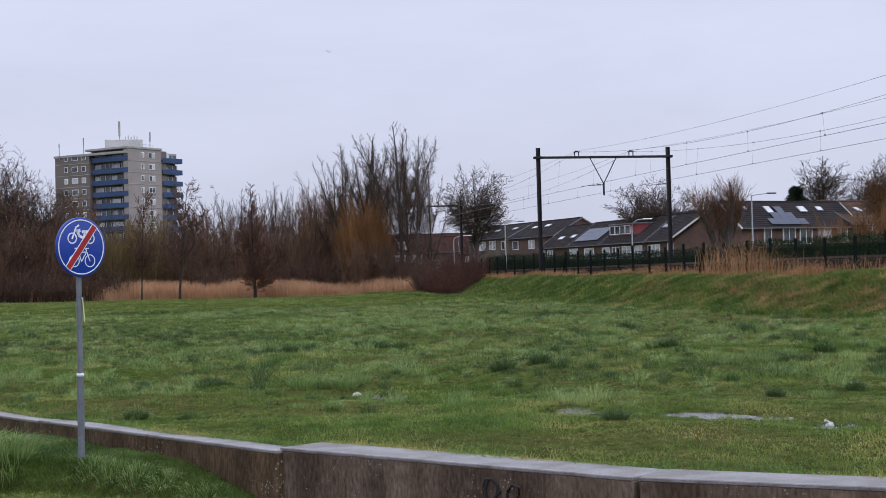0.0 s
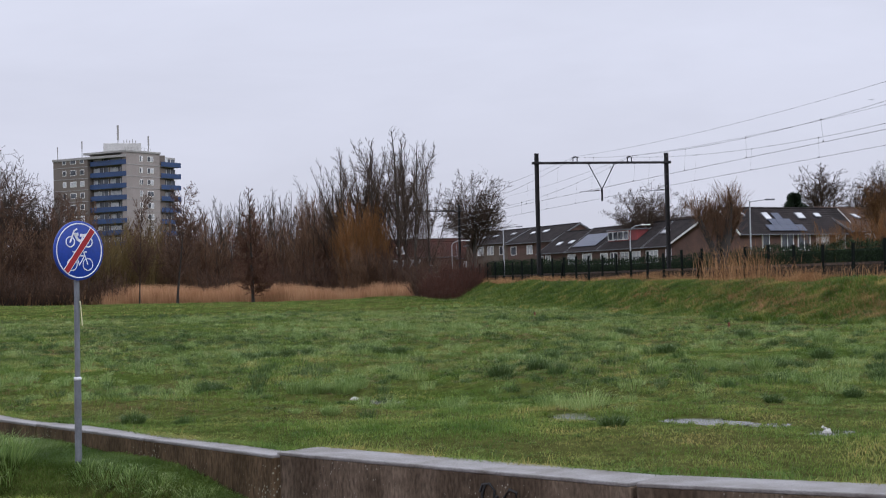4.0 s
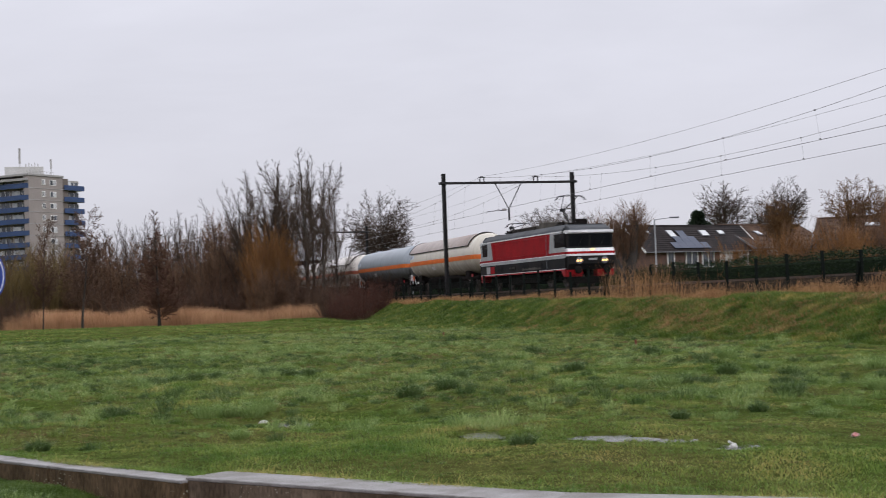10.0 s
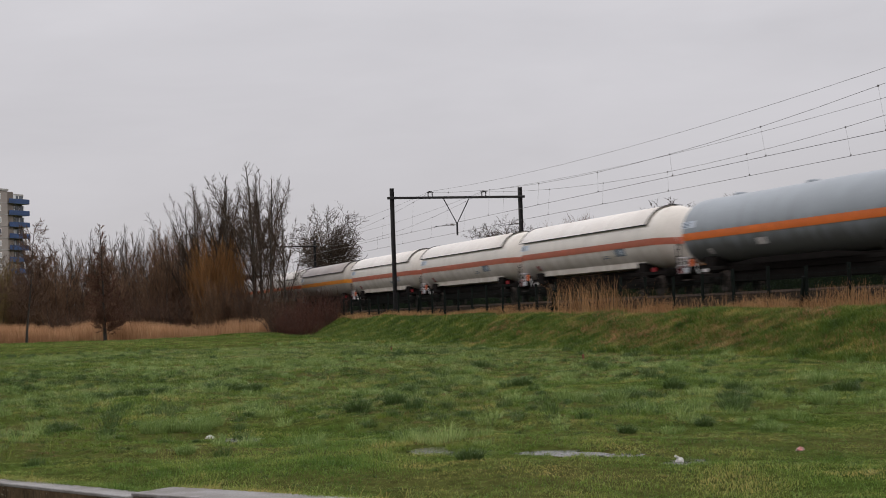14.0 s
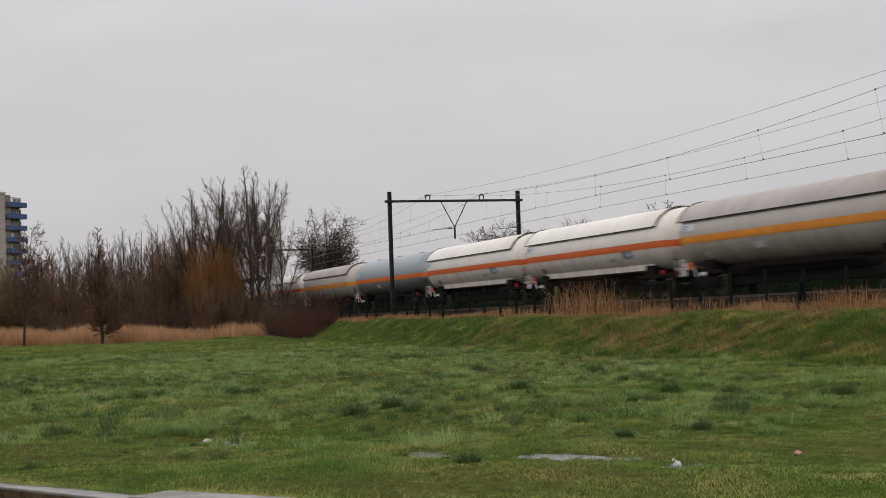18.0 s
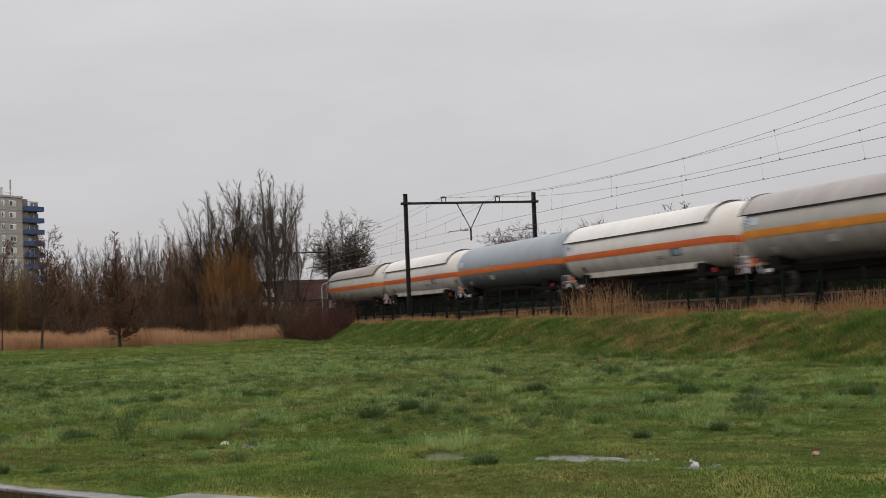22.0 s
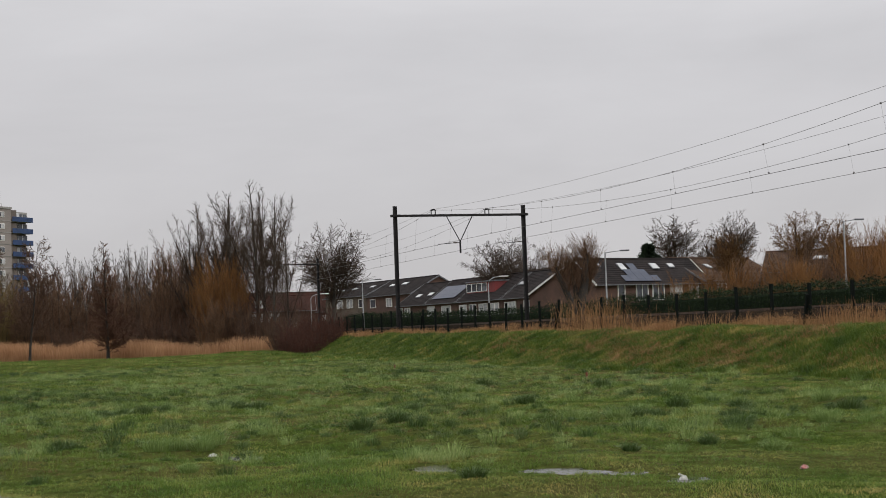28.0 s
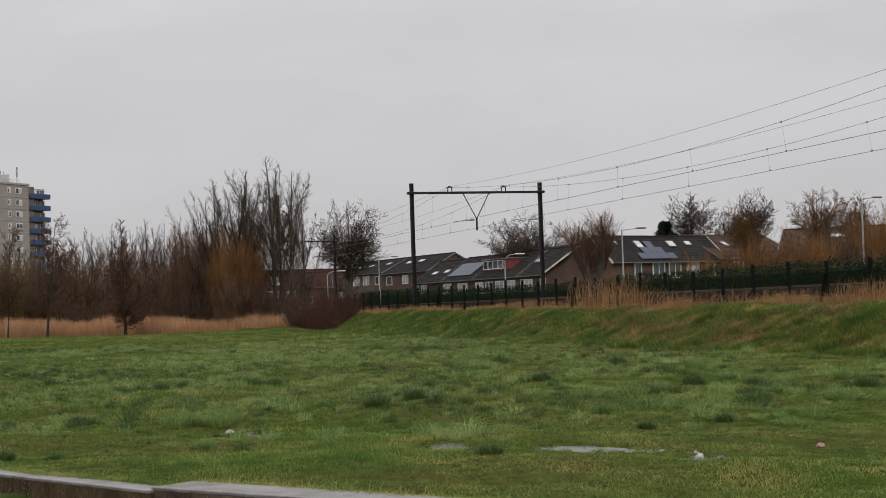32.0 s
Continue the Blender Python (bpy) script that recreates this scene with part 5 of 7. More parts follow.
for x, y, h in ((22.8, 112.5, 1.5), (23.4, 117, 1.8), (21.7, 101.5, 1.6), (22.4, 102.8, 2.0), (23.2, 104, 2.2), (24.0, 105, 2.3), (24.7, 106.4, 2.3), (21.6, 105, 1.4), (22.4, 107.5, 2.0), (23.4, 109, 2.7), (24.6, 111, 3.1), (23.3, 113, 2.1), (24.4, 116, 2.7), (25.0, 120, 2.7)):
    plant("bramble", x, y, h, trg.uniform(0.7, 0.9))
# beyond the tracks, behind the hedge
for x, y, h, w_ in ((60.5, 87, 6.9, 1.0), (62.5, 91, 7.4, 1.0), (64, 96, 7.6, 1.1), (66, 92, 7.8, 1.1), (63.5, 85, 7.2, 1.1), (48, 98, 4.2, 1.0), (50.6, 97, 4.8, 1.1), (53.5, 99, 5.1, 1.0), (54, 94, 5.3, 1.0), (52, 90, 4.7, 1.0), (50.0, 84, 4.3, 1.1), (54.5, 84, 5.3, 1.0), (57, 88, 5.8, 1.0), (60, 93, 7.0, 1.2), (57, 81, 5.7, 1.1), (50.6, 76, 4.0, 1.0), (54, 77, 4.9, 1.0)):
    plant("ochre", x, y, h, w_)
for x, y, h in ((49, 92, 3.4), (53.4, 92, 4.0), (56.4, 95, 4.6), (49.5, 80, 3.4), (55.5, 81, 4.2), (58, 86, 4.6), (61, 96, 5.0)):
    plant("scrub", x, y, h, 1.2)
for x, y, h in ((56.5, 97, 5.8), (59, 101, 6.6), (62, 102, 7.2), (57, 104, 5.6), (66, 98, 7.4), (61, 90, 6.8), (64, 104, 7.2)):
    plant("thicket", x, y, h, 1.1)

# pollard willow in front of the gable
wrg = random.Random(5)
wil = thing("pollard_willow", "old pollard willow with forked trunk and fine upright whips", "tree", pose(41.2, 101, 1.3))
bt = Buf().pipe([(0, 0, -0.2), (0.02, 0, 0.8), (0.0, 0.05, 1.6)], [0.46, 0.40, 0.38], 10)
part("trunk", bt, B_DARK, wil)
FORKS = [((-0.1, 0, 1.3), (-0.75, 0.1, 3.0), (-1.5, 0.2, 4.7)), ((0.1, 0, 1.3), (0.55, -0.1, 3.2), (0.95, 0.1, 5.6)), ((0, 0.1, 1.5), (0.05, 0.3, 3.2), (-0.25, 0.4, 4.6)), ((0.2, 0, 1.4), (0.95, 0.2, 3.0), (1.5, 0.3, 4.6))]
wseg = []
for lm, rr in zip(FORKS, (0.28, 0.40, 0.22, 0.18)):
    part("limb", Buf().pipe(lm, [rr, rr * 0.8, rr * 0.5], 9), B_DARK, wil)
    for k in range(115):
        f = wrg.random() ** 0.6
        a = Vector(lm[1]).lerp(Vector(lm[2]), f) if k % 4 else Vector(lm[0]).lerp(Vector(lm[1]), 0.6 + 0.4 * f)
        grow(wrg, wseg, a, Vector((wrg.gauss(0, 0.55), wrg.gauss(0, 0.55), 1)).normalized(), wrg.uniform(0.8, 2.1), 0.015, 1, C_POLL)
cw = new("crown", soup("whips", *sticks([s[:8] for s in wseg], 3), T_BROWN))
cw.parent = wil

# conifer behind the ridge
con = thing("conifer", "dark green bushy conifer", "tree", pose(86, 185, 0.2))
part("trunk", Buf().pipe([(0, 0, -0.2), (0, 0, 11.2)], [0.25, 0.05], 8), B_DARK, con)
cs = []
for k in range(3600):
    h = 3 + 9.0 * wrg.random() ** 0.9
    a = wrg.uniform(0, 6.283)
    lim = 2.9 * (1 - ((h - 3) / 9.4) ** 2.2) * (0.8 + 0.18 * math.sin(5 * h) + 0.2 * math.sin(3 * a + h))
    q = lim * math.sqrt(wrg.random())
    p = Vector((q * math.cos(a), q * math.sin(a), h))
    e = p + Vector((0.5 * math.cos(a), 0.5 * math.sin(a), wrg.uniform(-0.1, 0.4)))
    cs.append((*p, *e, 0.1, 0.02))
M_NEEDLE = leafy("needles", [(0.1, (0.008, 0.014, 0.009)), (0.5, (0.016, 0.028, 0.014)), (0.9, (0.028, 0.045, 0.02))], 0.8)
cc = new("crown", soup("needles", *sticks(cs, 3), M_NEEDLE))
cc.parent = con

# ---- clipped hedge beyond the tracks ----
M_HEDGE = leafy("hedge_leaves", [(0.1, (0.006, 0.013, 0.005)), (0.5, (0.012, 0.024, 0.009)), (0.9, (0.030, 0.052, 0.015))], 0.85)


def leaves(n, place, size, seed):
    r = np.random.RandomState(seed)
    c = place(r, n)
    u = r.normal(size=(n, 3))
    u /= np.linalg.norm(u, axis=1)[:, None]
    w = np.cross(u, r.normal(size=(n, 3)))
    w /= np.linalg.norm(w, axis=1)[:, None]
    s = size * r.uniform(0.6, 1.3, (n, 1))
    v = np.stack([c - u * s, c + w * s * 0.5, c + u * s, c - w * s * 0.5], 1).reshape(-1, 3)
    return v, np.arange(4 * n).reshape(-1, 4)


HX = 43.0


def hedge_place(r, n):
    y = r.uniform(52, 178, n)
    top = 3.46 + 0.16 * np.sin(0.9 * y) * np.sin(0.37 * y + 1) + 0.10 * np.sin(2.3 * y) - 0.25 * step(98, 112, y) + 0.7 * step(120, 175, y)
    a = r.rand(n)
    f = r.rand(n)
    x = np.where(f < 0.7, HX - 0.6 + 0.14 * r.normal(size=n) + 0.1 * np.sin(1.7 * y), HX - 0.6 + 1.2 * r.rand(n))
    z = np.where(f < 0.7, 1.1 + (top - 1.1) * a, top + 0.12 * r.normal(size=n))
    return np.stack([x, y, z], 1)


hedge = thing("ivy_hedge", "dark evergreen hedge beyond the railway tracks", "hedge")
# Filler blocks, coloured as the shade inside the hedge.
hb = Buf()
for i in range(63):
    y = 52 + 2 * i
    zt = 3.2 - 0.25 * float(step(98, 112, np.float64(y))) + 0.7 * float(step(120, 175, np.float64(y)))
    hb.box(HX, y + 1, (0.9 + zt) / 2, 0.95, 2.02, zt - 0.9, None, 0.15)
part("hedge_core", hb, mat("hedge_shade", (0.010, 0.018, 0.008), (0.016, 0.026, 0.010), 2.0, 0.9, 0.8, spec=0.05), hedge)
lv = new("leaves", soup("leaves", *leaves(64000, hedge_place, 0.062, 6), M_HEDGE))
lv.parent = hedge

# ---- houses beyond the railway ----
M_BRICK = mat("brown_brick", (0.12, 0.066, 0.048), (0.085, 0.050, 0.038), 0.8, 0.9, 0.3, fine=30.0, spread=0.25)
M_BRICK2 = mat("tan_brick", (0.125, 0.094, 0.067), (0.092, 0.07, 0.052), 0.8, 0.9, 0.3, fine=30.0, spread=0.2)
M_ROOFT = mat("dark_roof_tiles", (0.027, 0.024, 0.024), (0.038, 0.033, 0.032), 0.7, 0.95, 0.3, fine=24.0, spread=0.3, spec=0.04)
M_ROOFR = mat("red_roof_tiles", (0.060, 0.029, 0.023), (0.042, 0.024, 0.020), 0.7, 0.95, 0.3, fine=24.0, spread=0.3, spec=0.04)
M_ROOFB = mat("brown_roof_tiles", (0.085, 0.054, 0.038), (0.062, 0.042, 0.032), 0.7, 0.95, 0.3, fine=24.0, spread=0.3, spec=0.04)
M_SOLAR = mat("solar_panel", (0.035, 0.045, 0.075), (0.05, 0.06, 0.09), 1.0, 0.4, 0.0, spec=0.3)
M_REDWALL = mat("red_cladding", (0.22, 0.03, 0.03), (0.17, 0.03, 0.03), 1.0, 0.6, 0.02)
M_LEAD = mat("grey_lead", (0.16, 0.165, 0.175), (0.12, 0.12, 0.13), 1.0, 0.5, 0.02)


def window_part(parent, x, y, z, w, h, way, mullion=1, curtain=False):
    """A window on a wall along x; way: -1 looks to -y."""
    f = Buf()
    t = 0.09
    for s in (-1, 1):
        f.box(x + s * (w / 2 - t / 2), y, z, t, 0.16, h)
        f.box(x, y, z + s * (h / 2 - t / 2), w - 2 * t, 0.16, t)
    for k in range(1, mullion + 1):
        f.box(x - w / 2 + w * k / (mullion + 1), y, z, 0.07, 0.14, h - 2 * t)
    o = part("window", f, M_WHITE, parent)
    part("pane", Buf().box(x, y + 0.02 * -way, z, w - 2 * t, 0.05, h - 2 * t), M_CURTAIN if curtain else M_PANE, o)
    return o


def roof_slab(parent, x0, x1, ya, za, yb, zb, material, name="roof", courses=True):
    """A tiled slope from the eave (ya, za) to the ridge (yb, zb), with tile courses proud of it."""
    L_ = math.hypot(yb - ya, zb - za)
    uy, uz = (yb - ya) / L_, (zb - za) / L_
    ny, nz = -uz, uy
    if nz < 0:
        ny, nz = -ny, -nz
    n = max(3, int(L_ / 0.33))
    prof = [(ya, za)]
    for i in range(n):
        a, c = L_ * i / n, L_ * (i + 1) / n
        prof += [(ya + uy * a + ny * 0.058, za + uz * a + nz * 0.058), (ya + uy * c + ny * 0.035, za + uz * c + nz * 0.035)]
    prof.append((yb, zb))
    vs, fs = [], []
    for y, z in prof:
        vs += [(x0, y, z), (x1, y, z)]
    for i in range(len(prof) - 1):
        fs.append((2 * i, 2 * i + 1, 2 * i + 3, 2 * i + 2))
    k = 2 * len(prof)
    fs += [(k - 2, k - 1, 1, 0), tuple(range(0, k, 2)), tuple(range(k - 1, 0, -2))]
    b = Buf().add(vs, fs)
    return part(name, b, material, parent)


def on_slope(ya, za, yb, zb, f, off):
    L_ = math.hypot(yb - ya, zb - za)
    uy, uz = (yb - ya) / L_, (zb - za) / L_
    ny, nz = (-uz, uy) if uy > 0 else (uz, -uy)
    return ya + uy * L_ * f + ny * off, za + uz * L_ * f + nz * off, math.degrees(math.atan2(zb - za, yb - ya))


def house(label, m, x1, depth, eave, ridge, ry, wall, roof, back=None, wins=(), sky_=(), panels=(), dormers=(), chimneys=(), group="houses beyond the railway", edge=None):
    """A house from x 0 to x1 along its front; front wall at y 0, ridge at y ry, back eave at height back."""
    h = thing("house", label, "house", m, group)
    back = back or eave
    b = Buf()
    b.prism([(0, 0), (depth, 0), (depth, back), (ry, ridge - 0.12), (0, eave)], 0, x1, "x")
    part("wall", b, wall, h)
    roof_slab(h, -0.25, x1 + 0.25, -0.4, eave - 0.18, ry, ridge, roof)
    roof_slab(h, -0.25, x1 + 0.25, depth + 0.4, back - 0.18, ry, ridge, roof)
    part("ridge_cap", Buf().tube((-0.25, ry, ridge + 0.05), (x1 + 0.25, ry, ridge + 0.05), 0.11, n=8), roof, h)
    part("gutter", Buf().box(x1 / 2, -0.44, eave - 0.2, x1 + 0.5, 0.12, 0.1), M_LEAD, h)
    for e in (-0.27, x1 + 0.27):
        v = Buf()
        for (ya, za) in ((-0.42, eave - 0.22), (depth + 0.42, back - 0.22)):
            n_ = Vector((0, ry - ya, ridge - za))
            v.box(e, (ya + ry) / 2, (za + ridge) / 2 - 0.02, 0.05, n_.length, 0.2, Euler((math.atan2(n_.z, n_.y), 0, 0)).to_matrix())
        part("verge_board", v, edge or M_WHITE, h)
    for x, z, w, hh, mu, cu in wins:
        window_part(h, x, -0.04, z, w, hh, -1, mu, cu)
    for x, f, w, ln in sky_:
        y, z, a = on_slope(-0.4, eave - 0.18, ry, ridge, f, 0.13)
        fr = part("skylight", Buf().box(x, y, z, w, ln, 0.1, Euler((radians(a), 0, 0)).to_matrix(), 0.02), M_LEAD, h)
        y, z, a = on_slope(-0.4, eave - 0.18, ry, ridge, f, 0.20)
        part("pane", Buf().box(x, y, z, w - 0.14, ln - 0.14, 0.03, Euler((radians(a), 0, 0)).to_matrix()), M_CURTAIN, fr)
    for x, f, nx2, ny2 in panels:
        for i in range(nx2):
            for j in range(ny2):
                y, z, a = on_slope(-0.4, eave - 0.18, ry, ridge, f + j * 0.215, 0.17)
                part("solar_panel", Buf().box(x + i * 1.02, y, z, 1.0, 1.0, 0.04, Euler((radians(a), 0, 0)).to_matrix()), M_SOLAR, h)
    for x, w in dormers:
        y0, z0, _ = on_slope(-0.4, eave - 0.18, ry, ridge, 0.34, 0)
        d = part("dormer", Buf().span(x - w / 2, x + w / 2, y0 - 0.1, ry - 0.2, z0 - 0.1, z0 + 1.35, 0.02), M_REDWALL, h, "red dormer with white windows")
        part("dormer_roof", Buf().span(x - w / 2 - 0.15, x + w / 2 + 0.15, y0 - 0.3, ry - 0.1, z0 + 1.35, z0 + 1.5, 0.02), M_LEAD, d)
        for k in range(4):
            xx = x - w / 2 + w * 0.72 * (k + 0.5) / 4 + 0.06
            f = Buf()
            for s in (-1, 1):
                f.box(xx + s * w * 0.085, y0 - 0.14, z0 + 0.68, 0.08, 0.1, 1.1)
                f.box(xx, y0 - 0.14, z0 + 0.68 + s * 0.52, w * 0.18, 0.1, 0.08)
            part("window", f, M_WHITE, d)
            part("pane", Buf().box(xx, y0 - 0.115, z0 + 0.68, w * 0.16, 0.04, 1.0), M_PANE, d)
    for x in chimneys:
        part("chimney", Buf().box(x, ry, ridge + 0.35, 0.5, 0.5, 0.9, None, 0.02), wall, h)
    return h


# the house with its gable towards the line
house("brown brick end house with dark roof and solar panels", pose(60.35, 142.68, 1.3, 0, 0, 18.8), 16.15, 10.7, 4.73, 7.33, 2.97, M_BRICK, M_ROOFT, 3.99,
      [(3.4, 3.75, 1.0, 1.7, 0, False), (6.3, 3.75, 1.7, 1.7, 1, False), (8.6, 3.75, 1.7, 1.7, 1, False), (11.2, 3.75, 1.8, 1.7, 0, True), (13.8, 3.75, 1.4, 1.7, 0, True), (5.1, 1.4, 1.7, 1.7, 1, False), (9.8, 1.4, 1.8, 2.0, 0, False)],
      [(5.2, 0.66, 0.9, 1.2), (9.9, 0.68, 1.1, 1.0), (12.4, 0.7, 0.9, 0.7), (2.2, 0.72, 0.4, 0.5)], [(4.4, 0.2, 5, 1), (5.4, 0.43, 3, 1), (6.6, 0.66, 1, 1)])
house("brown brick house with brown tiled roof behind shrubs", pose(74.6, 147.0, 1.3, 0, 0, 25), 14.0, 10.0, 5.0, 7.5, 4.6, M_BRICK, M_ROOFB, 4.4, [(3, 3.9, 1.6, 1.4, 1, False)], [(4, 0.6, 0.8, 1.0)], edge=M_LEAD)
# terrace along the line, and a taller row behind it
def row_at(u):
    return pose(59.4 + 0.157 * u, 214.1 - 0.988 * u, 1.3, 0, 0, -81)


house("brick terrace end with dark roof and roof windows", row_at(0), 9.3, 9.0, 4.4, 7.4, 4.4, M_BRICK, M_ROOFT, 4.4, [(1.0, 3.1, 1.0, 1.7, 0, True), (3.2, 3.1, 1.8, 1.7, 1, True)], [(4.0, 0.40, 1.5, 0.8), (7.6, 0.44, 1.4, 0.8)], edge=M_LEAD)
house("brick terrace house with dark roof and solar panels", row_at(9.35), 9.8, 9.0, 4.4, 7.5, 4.4, M_BRICK, M_ROOFT, 4.4, [(1.6, 3.0, 2.4, 1.9, 0, True), (6.4, 3.0, 2.8, 1.8, 0, True)], [(9.0, 0.66, 1.6, 0.8)], [(1.4, 0.27, 7, 1), (1.4, 0.445, 7, 1), (1.4, 0.62, 7, 1)], edge=M_LEAD)
house("brick terrace house with dark roof and red dormer", row_at(19.2), 12.6, 9.0, 4.4, 7.6, 4.4, M_BRICK, M_ROOFT, 4.4, [(1.6, 3.0, 2.2, 1.7, 1, True), (4.4, 3.0, 2.0, 1.7, 1, False), (7.4, 3.0, 2.4, 1.7, 1, True), (10.6, 3.0, 2.2, 1.7, 1, True)], [], [], [(4.6, 8.0)], edge=M_LEAD)
house("brick terrace house with dark roof and white frames", row_at(31.9), 14.0, 9.0, 4.4, 7.6, 4.4, M_BRICK, M_ROOFT, 4.4, [(2.0, 3.0, 3.0, 1.7, 2, True), (6.6, 3.0, 2.2, 1.8, 0, True), (11, 3.0, 2.0, 1.6, 1, False)], [(1.6, 0.55, 1.7, 0.8)], edge=M_LEAD)
house("tall tan brick terrace with white window frames and dark roof", pose(59.2, 260.8, 1.3, 0, 0, -81), 18.0, 9.0, 6.9, 9.1, 4.6, M_BRICK2, M_ROOFT, 6.9,
      [(6.6, 5.6, 2.6, 1.5, 1, True), (11.0, 5.6, 2.6, 1.5, 1, True), (15.6, 5.5, 1.6, 1.4, 0, False)], [(3.0, 0.5, 1.6, 0.7), (8.0, 0.55, 1.6, 0.7), (15, 0.6, 1.6, 0.7)], edge=M_LEAD)
house("brown brick terrace with dark roof and roof windows", pose(59.2 + 0.157 * 18.1, 260.8 - 0.988 * 18.1, 1.3, 0, 0, -81), 17.6, 9.0, 6.6, 9.1, 4.6, M_BRICK, M_ROOFT, 6.6, [(2.6, 5.3, 2.2, 1.4, 0, False), (9, 5.3, 2.2, 1.4, 1, True)], [(5.0, 0.6, 1.8, 0.8), (9.4, 0.64, 1.8, 0.8)], edge=M_LEAD)
house("brick house with long dark ridge behind the terrace", pose(71.5, 212, 1.3, 0, 0, -81), 34.0, 9.0, 5.6, 8.7, 4.6, M_BRICK, M_ROOFT, 5.6, [], [(4, 0.6, 1.4, 0.7), (24, 0.55, 1.4, 0.7)], edge=M_LEAD)
house("red-roofed brick house with white gable windows", pose(40.5, 236.0, 1.3, 0, 0, -10), 11.0, 8.0, 4.6, 6.9, 4.0, M_BRICK, M_ROOFR, 4.6,
      [(2.0, 3.4, 1.8, 1.4, 2, True), (4.6, 3.4, 1.8, 1.4, 2, True), (2.4, 5.6, 1.4, 1.2, 1, True), (2.0, 1.4, 2.2, 1.6, 2, True), (7.5, 2.6, 1.2, 1.2, 1, False)], edge=M_LEAD)
house("red-roofed brick house half hidden by trees", pose(29.5, 252.0, 1.3, 0, 0, -10), 9.0, 8.0, 4.2, 7.6, 4.0, M_BRICK, M_ROOFR, 4.6, [(4.5, 3.4, 1.2, 1.2, 2, True), (7, 3.4, 1.2, 1.2, 1, False)], edge=M_LEAD)
house("dark brick row with red-brown roof behind bare trees", pose(36.0, 268.0, 1.3, 0, 0, -4), 26.0, 8.0, 4.8, 8.3, 4.0, M_BRICK, M_ROOFR, 4.8, [(3 + 3.6 * i, 3.5, 1.6, 1.2, 1, i % 2 == 0) for i in range(7)], [(6, 0.5, 1.2, 0.8), (14, 0.55, 1.2, 0.8)], edge=M_LEAD)
# long low block behind the orange shrubs
house("long brick block with tan fascia, roof windows and solar panels", pose(70.5, 126.6, 1.3, 0, 0, -35), 32.0, 10.0, 5.0, 6.9, 5.0, M_BRICK2, M_ROOFB, 5.0,
      [(3 + 4.2 * i, 3.6, 1.8, 1.5, 1, i % 2 == 0) for i in range(6)], [(5, 0.55, 1.4, 0.9), (23, 0.5, 1.4, 1.0)], [(13.5, 0.3, 4, 2)], edge=M_LEAD)

# ---- apartment tower ----
M_TWB = mat("tower_brown_brick", (0.170, 0.142, 0.120), (0.142, 0.118, 0.102), 0.2, 0.9, 0.1, fine=40.0, spread=0.15)
M_TWL = mat("tower_beige_brick", (0.300, 0.264, 0.242), (0.262, 0.230, 0.212), 0.2, 0.9, 0.1, fine=40.0, spread=0.12)
M_BALC = mat("blue_balcony_panel", (0.022, 0.055, 0.15), (0.018, 0.045, 0.12), 0.6, 0.5, 0.02)
M_SLAB = mat("tower_concrete", (0.34, 0.33, 0.31), (0.28, 0.27, 0.26), 0.5, 0.9, 0.05)
M_SLAB2 = mat("pale_render", (0.52, 0.51, 0.49), (0.44, 0.43, 0.41), 0.5, 0.9, 0.03)
tower = thing("apartment_tower", "twelve-storey brick apartment tower with blue balconies", "apartment building", pose(1.5, 372, 0.3, 0, 0, 0))
FH = 2.82
STO = 12


def rotz(a):
    return Matrix.Rotation(radians(a), 4, "Z")


HT = FH * STO + 0.6
# plan: near corner at the origin; one facade runs left and back, the other right and back
AL, AR = -42.0, 46.0


def slab_on(ang, x0, x1, y0, y1, z0, z1, name, material, parent, cut=0.03):
    """A block along a facade direction: x along it, y inwards."""
    b = Buf().span(x0, x1, y0, y1, z0, z1, cut)
    r = rotz(ang)
    b.v = [tuple(r @ Vector(p)) for p in b.v]
    return part(name, b, material, parent)


# right facade (x from 0 outwards), left facade (x from 0 to negative)
slab_on(AR, 0.0, 11.6, 0.05, 1.6, 0, HT, "facade_wall", M_TWL, tower)
slab_on(AR, 1.9, 11.6, 1.6, 14.0, 0, HT, "core_wall", M_TWL, tower)
slab_on(AR, 11.6, 18.4, 1.6, 13.0, 0, HT - 0.9, "side_wall", M_TWB, tower)
slab_on(AL, -12.2, 0.0, 1.6, 14.0, 0, HT - 0.1, "recess_wall", M_TWB, tower)
slab_on(AL, -23.5, -12.2, -0.3, 13.0, 0, HT - 1.2, "wing_wall", M_TWB, tower)
slab_on(AR, -0.2, 11.8, -0.15, 14.1, HT, HT + 0.5, "parapet", M_SLAB, tower)
slab_on(AL, -23.7, -0.1, -0.5, 12.0, HT - 1.2, HT - 0.6, "parapet", M_SLAB, tower)
slab_on(AR, 11.7, 18.6, 1.4, 13.0, HT - 0.9, HT - 0.4, "parapet", M_SLAB, tower)
part("roof_house", Buf().span(-5.4, 3.6, 7.0, 14.5, HT - 1.0, HT + 2.7, 0.05), M_SLAB2, tower)
for i in range(STO + 1):
    z = i * FH + 0.45
    if z < HT - 0.5:
        slab_on(AR, -0.05, 11.65, -0.02, 0.2, z, z + 0.14, "floor_band", M_SLAB, tower)
        slab_on(AL, -23.55, -12.15, -0.36, -0.1, z, z + 0.14, "floor_band", M_SLAB, tower)
